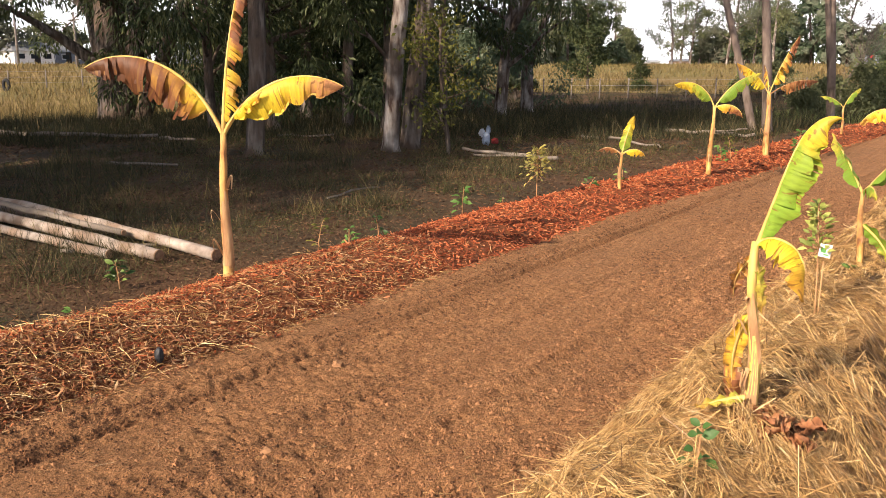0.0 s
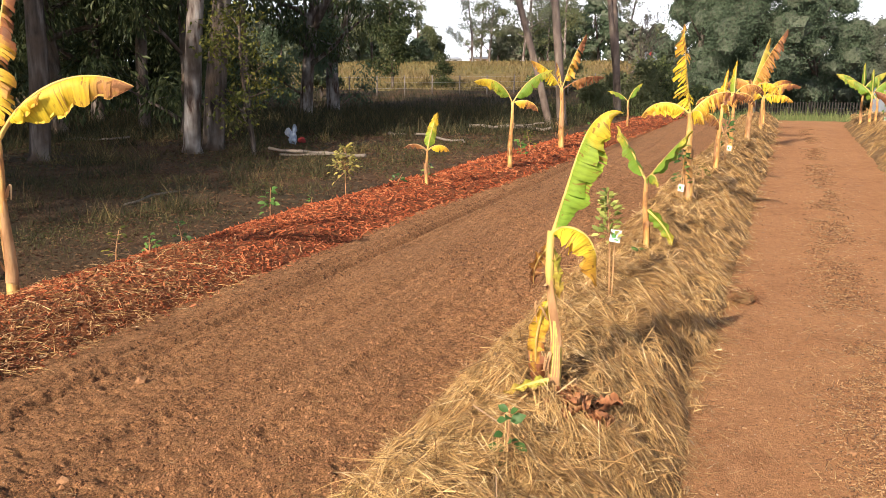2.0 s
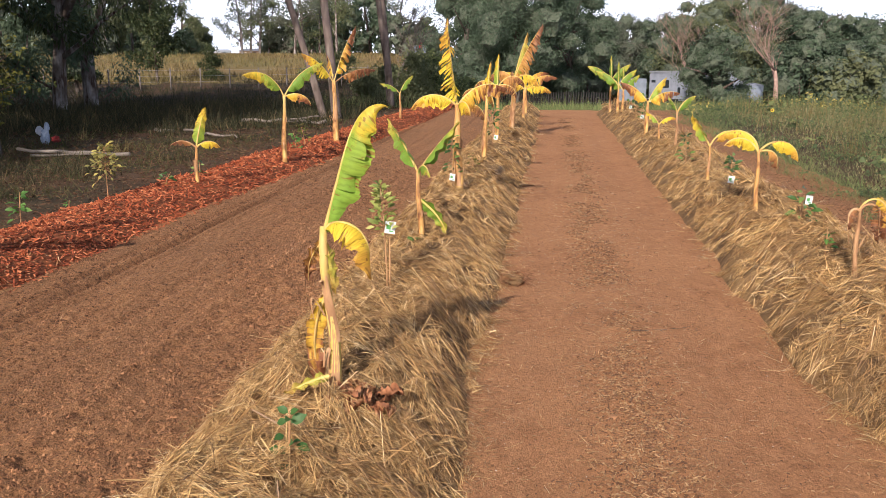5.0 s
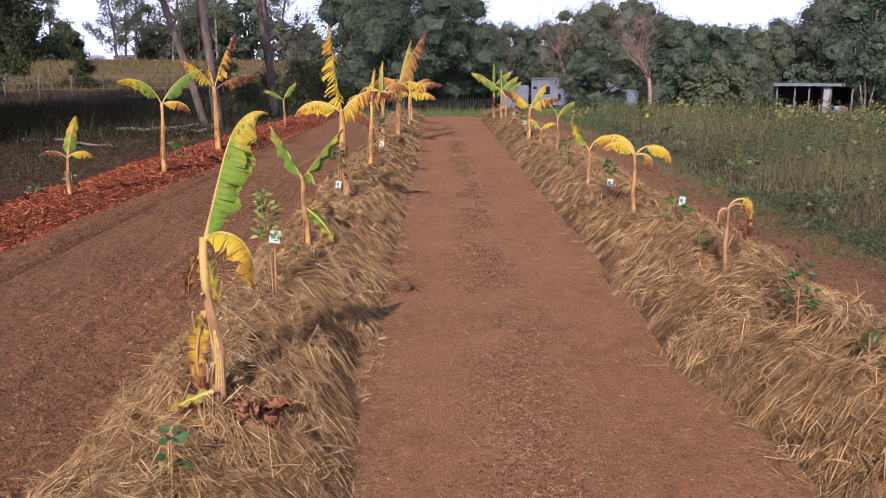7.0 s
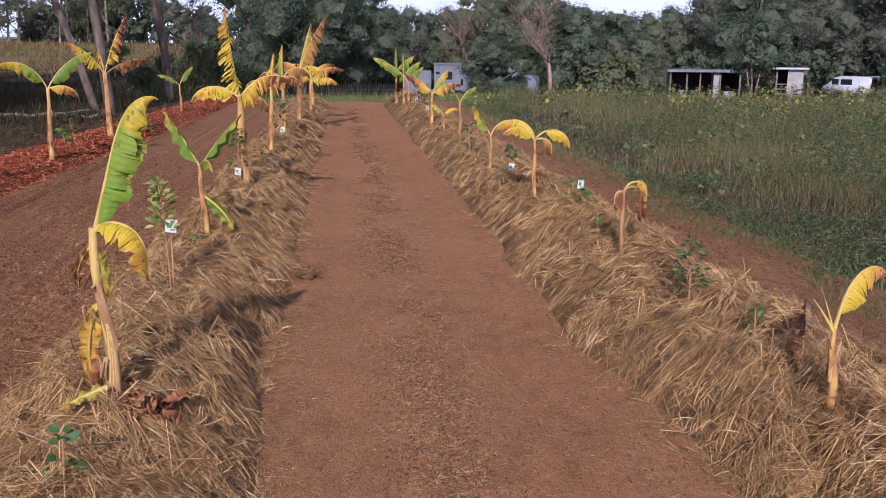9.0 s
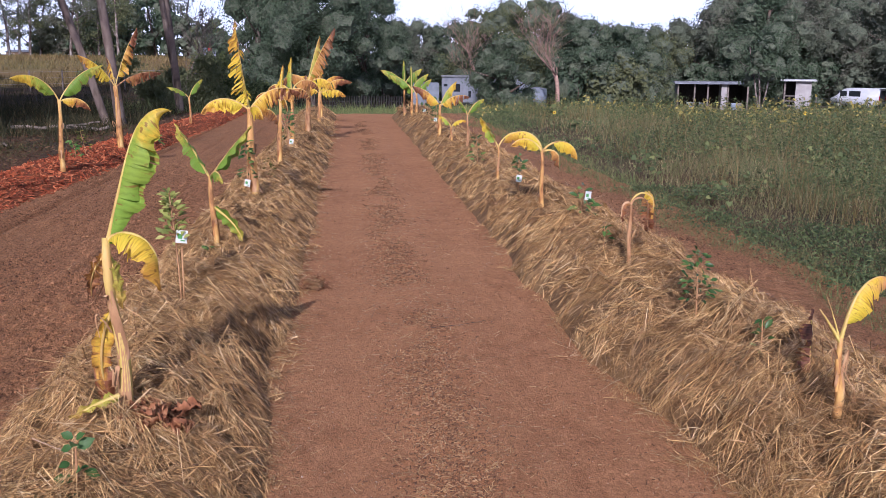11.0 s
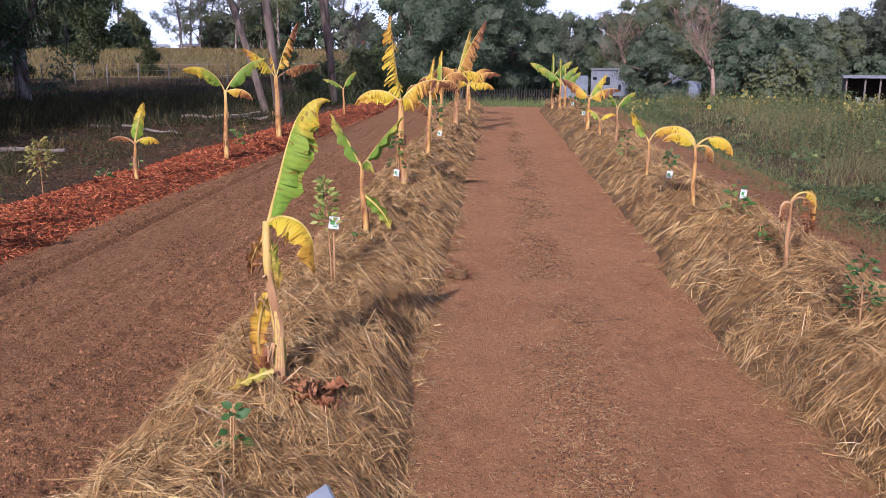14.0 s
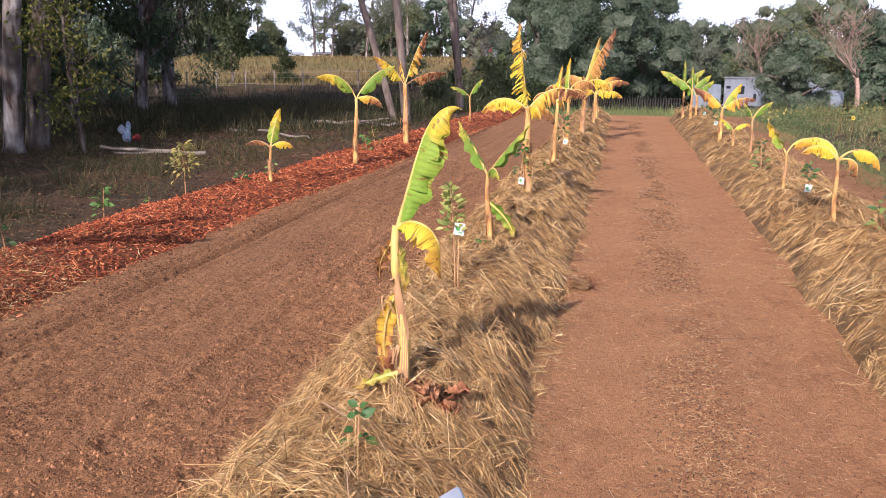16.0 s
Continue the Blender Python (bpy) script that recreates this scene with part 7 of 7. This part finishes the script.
fence_run(*at_bearing(29.5, 86), *at_bearing(40, 80), 7, 1.3, "weathered post and wire fence by the shed")
fence_run(*at_bearing(-34, 54), *at_bearing(-9, 56), 14, 1.2, "old post and wire fence below the rise")
fence_run(*at_bearing(-66, 62), *at_bearing(-40, 72), 14, 1.3, "post and wire fence before the houses")
fence_run(*at_bearing(-6, 62), *at_bearing(3.5, 58), 60, 1.0, "dark paling fence under the big tree", 2, DARKWOOD)


def van(bear, far, turn):
    x, y = at_bearing(bear, far)
    t = thing("van", x, y, gz(x, y), "white panel van with its rear hatch open", "van", turn=turn)
    L, W, H = 4.7, 1.7, 1.95
    prof = [(0, 0.35), (0.05, 0.95), (0.55, 1.15), (1.25, 1.82), (1.7, H), (L - 0.25, H), (L, H - 0.15), (L, 0.35)]
    bm = bmesh.new()
    a = [bm.verts.new((px, 0.0, pz)) for px, pz in prof]
    c = [bm.verts.new((px, W, pz)) for px, pz in prof]
    bm.faces.new(a)
    bm.faces.new(c[::-1])
    for i in range(len(prof)):
        j = (i + 1) % len(prof)
        bm.faces.new((a[j], a[i], c[i], c[j]))
    bmesh.ops.recalc_face_normals(bm, faces=bm.faces[:])
    bmesh.ops.bevel(bm, geom=bm.edges[:], offset=0.07, segments=3, affect="EDGES")
    part("body", bm, CARPAINT, t, smooth=True)
    for (w0, w1) in ((1.0, 1.65), (1.85, 2.95)):
        part("side_window", box(w0, -0.012, 1.15, w1, 0.02, 1.68, 0.008), GLASS, t)
    part("windscreen", box(0.72, 0.15, 1.25, 0.80, W - 0.15, 1.70), GLASS, t)
    # Black slab on the closed body imitates the shade inside the hatch.
    part("cargo_shade_panel", box(L - 0.03, 0.18, 0.62, L + 0.012, W - 0.18, 1.72), BLACK, t, "black panel standing in for the shaded cargo space")
    for py, m in ((0.06, LAMPRED), (W - 0.16, LAMPRED)):
        part("tail_light", box(L - 0.02, py, 0.75, L + 0.03, py + 0.1, 1.25, 0.01), m, t)
    part("bumper", box(L - 0.05, 0.02, 0.35, L + 0.08, W - 0.02, 0.55, 0.02), BLACK, t)
    hatch = part("hatch", box(L - 0.1, 0.1, H - 0.02, L + 0.9, W - 0.1, H + 0.05, 0.02), CARPAINT, t)
    for px in (0.85, 3.75):
        for py in (-0.02, W - 0.18):
            wheel = part("wheel", tubes_mesh("tyre", [tube_data([(px, py, 0.31), (px, py + 0.2, 0.31)], [0.31, 0.31], 20)], RUBBER), None, t)
            part("rim", tubes_mesh("rim", [tube_data([(px, py - 0.012, 0.31), (px, py + 0.21, 0.31)], [0.19, 0.19], 16)], STEEL), None, wheel)
    return t


van(30.25, 94, -54)


def caravan():
    x, y = at_bearing(6.0, 68)
    t = thing("caravan", x, y, gz(x, y) - 0.1, "old white caravan half hidden under trees", "caravan", turn=-8)
    part("body", box(0, 0, 0.4, 7.0, 2.0, 2.55, 0.12), OFFWHITE, t)
    part("roof_edge", box(-0.05, -0.06, 2.50, 7.05, 2.0, 2.60), DARKROOF, t)
    for (a, c, d, e) in ((0.15, 1.75, 0.45, 1.95), (0.95, 1.35, 1.45, 1.95), (2.1, 0.9, 2.3, 1.4), (5.2, 1.3, 6.1, 1.9)):
        fr = part("window", box(a, -0.03, c, d, 0.02, e, 0.01), GLASS, t)
        part("frame", box(a - 0.04, -0.015, c - 0.04, d + 0.04, 0.015, e + 0.04), TRAILER, fr)
    part("stripe", box(0.02, -0.012, 1.05, 6.98, 0.01, 1.12), TRAILER, t)
    for px in (1.2, 1.9):
        part("wheel", tubes_mesh("tyre", [tube_data([(px, 0.02, 0.32), (px, 0.25, 0.32)], [0.33, 0.33], 16)], RUBBER), None, t)
    part("drawbar", box(-1.0, 0.9, 0.45, 0, 1.1, 0.55), STEEL, t)


caravan()
for bear, far, w, h, m, nm, label in ((4.95, 66, 2.0, 1.75, TRAILER, "box_trailer", "pale grey-blue box trailer behind the lane's end"), (12.3, 72, 1.6, 1.6, TRAILER, "water_tank", "pale blue water tank under the trees")):
    x, y = at_bearing(bear, far)
    t = thing(nm, x, y, gz(x, y) - 0.1, label, nm.replace("_", " "), turn=-bear)
    if nm == "box_trailer":
        part("body", box(-w / 2, 0, 0.35, w / 2, 1.8, h + 0.3, 0.05), m, t)
        part("wheel", tubes_mesh("tyre", [tube_data([(0.2, -0.05, 0.28), (0.2, 0.15, 0.28)], [0.28, 0.28], 14)], RUBBER), None, t)
        part("drawbar", box(w / 2, 0.8, 0.3, w / 2 + 1, 1.0, 0.4), STEEL, t)
    else:
        part("tank_wall", tubes_mesh("tank", [tube_data([(0, 0, 0), (0, 0, h)], [w / 2, w / 2], 24)], m), None, t)
        part("lid", tubes_mesh("lid", [tube_data([(0, 0, h), (0, 0, h + 0.15)], [w / 2 + 0.03, 0.15], 24)], OFFWHITE), None, t)


def house(bear, far, W, D, H, roof_h, wall, roofm, label, turn=0.0, windows=3, gable=True, sink=0.0):
    x, y = at_bearing(bear, far)
    t = thing("house", x, y, gz(x, y) - sink, label, "house", turn=-bear + turn)
    part("wall", box(-W / 2, 0, -0.5, W / 2, D, H), wall, t)
    bm = bmesh.new()
    e = 0.45
    if gable:
        q = [(-W / 2 - e, -e, H), (W / 2 + e, -e, H), (W / 2 + e, D + e, H), (-W / 2 - e, D + e, H), (-W / 2 * 0.75, D / 2, H + roof_h), (W / 2 * 0.75, D / 2, H + roof_h)]
        vs = [bm.verts.new(p) for p in q]
        for fc in ((0, 1, 5, 4), (2, 3, 4, 5), (1, 2, 5), (3, 0, 4), (3, 2, 1, 0)):
            bm.faces.new([vs[i] for i in fc])
    else:
        bmesh.ops.create_cube(bm, size=1.0)
        for v in bm.verts:
            v.co = Vector((v.co.x * (W + 2 * e), D / 2 + v.co.y * (D + 2 * e), H + 0.12 + v.co.z * 0.24))
    part("roof", bm, roofm, t)
    for k in range(windows):
        cx = -W / 2 + W * (k + 0.5) / windows
        w = part("window", box(cx - 0.55, -0.05, H * 0.42, cx + 0.55, 0.02, H * 0.8), GLASS, t)
        part("frame", box(cx - 0.65, -0.03, H * 0.42 - 0.1, cx + 0.65, 0.01, H * 0.8 + 0.1), WHITE, w)
    part("door", box(W * 0.07 - 0.45, -0.04, 0.0, W * 0.07 + 0.45, 0.02, 2.0), DARKWOOD, t)
    return t


house(-60.3, 150, 6.0, 6, 2.0, 1.5, WHITE, DARKROOF, "white weatherboard house with a grey gabled roof", 20)
t = house(-58.6, 158, 7, 6, 1.9, 1.5, OFFWHITE, DARKROOF, "long house with a dark grey roof", 20)
house(-63.5, 140, 6, 5, 1.9, 1.2, OFFWHITE, ROOFMETAL, "pale house with a metal roof", 10)
house(-50.5, 120, 8, 6, 2.8, 0.6, OFFWHITE, ROOFMETAL, "pale flat-roofed house behind gum trees", 10, gable=False)
house(-47.5, 122, 7, 6, 2.6, 1.2, BRICKWALL, DARKROOF, "low brick house behind gum trees", 0)
house(-19.75, 225, 6.6, 5, 2.3, 0.6, BRICKWALL, DARKROOF, "low brown house with a flat roof behind the rise", 0, sink=1.6)
house(-21.6, 228, 4, 5, 2.2, 0.6, WHITE, ROOFMETAL, "white outbuilding behind the rise", 0, 2, sink=1.6)
for bear, far, h in ((-61.2, 118, 8.5), (-58.0, 100, 5.6)):
    x, y = at_bearing(bear, far)
    t = thing("power_pole", x, y, gz(x, y), "timber power pole with a crossarm", "power pole")
    part("pole", tubes_mesh("pole", [tube_data([(0, 0, -0.3), (0, 0, h)], [0.16, 0.11], 8)], GREYWOOD), None, t)
    part("crossarm", box(-1.0, -0.06, h - 0.9, 1.0, 0.06, h - 0.75), GREYWOOD, t)
x, y = at_bearing(-62.0, 62)
t = thing("tyre", x, y, gz(x, y) + 0.35, "large black tractor tyre standing in dry grass", "tyre")
bm = bmesh.new()
segs, ring = 24, 8
vs = [[bm.verts.new(((0.62 + 0.2 * math.cos(b)) * math.cos(a), 0.16 * math.sin(b), (0.62 + 0.2 * math.cos(b)) * math.sin(a))) for b in [2 * math.pi * j / ring for j in range(ring)]] for a in [2 * math.pi * i / segs for i in range(segs)]]
for i in range(segs):
    for j in range(ring):
        bm.faces.new((vs[i][j], vs[(i + 1) % segs][j], vs[(i + 1) % segs][(j + 1) % ring], vs[i][(j + 1) % ring]))
part("tread", bm, RUBBER, t, smooth=True)
t.scale = (0.55, 0.55, 0.55)
x, y = at_bearing(-8.9, 88)
t = thing("bore_stand", x, y, gz(x, y), "white twin posts with a red cap on the slope", "water bore")
for dx in (-0.45, 0.4):
    part("post", box(dx - 0.16, -0.1, 0, dx + 0.16, 0.1, 2.3, 0.02), OFFWHITE, t)
part("cap", box(-0.14, -0.14, 2.0, 0.14, 0.14, 2.75, 0.04), RED, t)
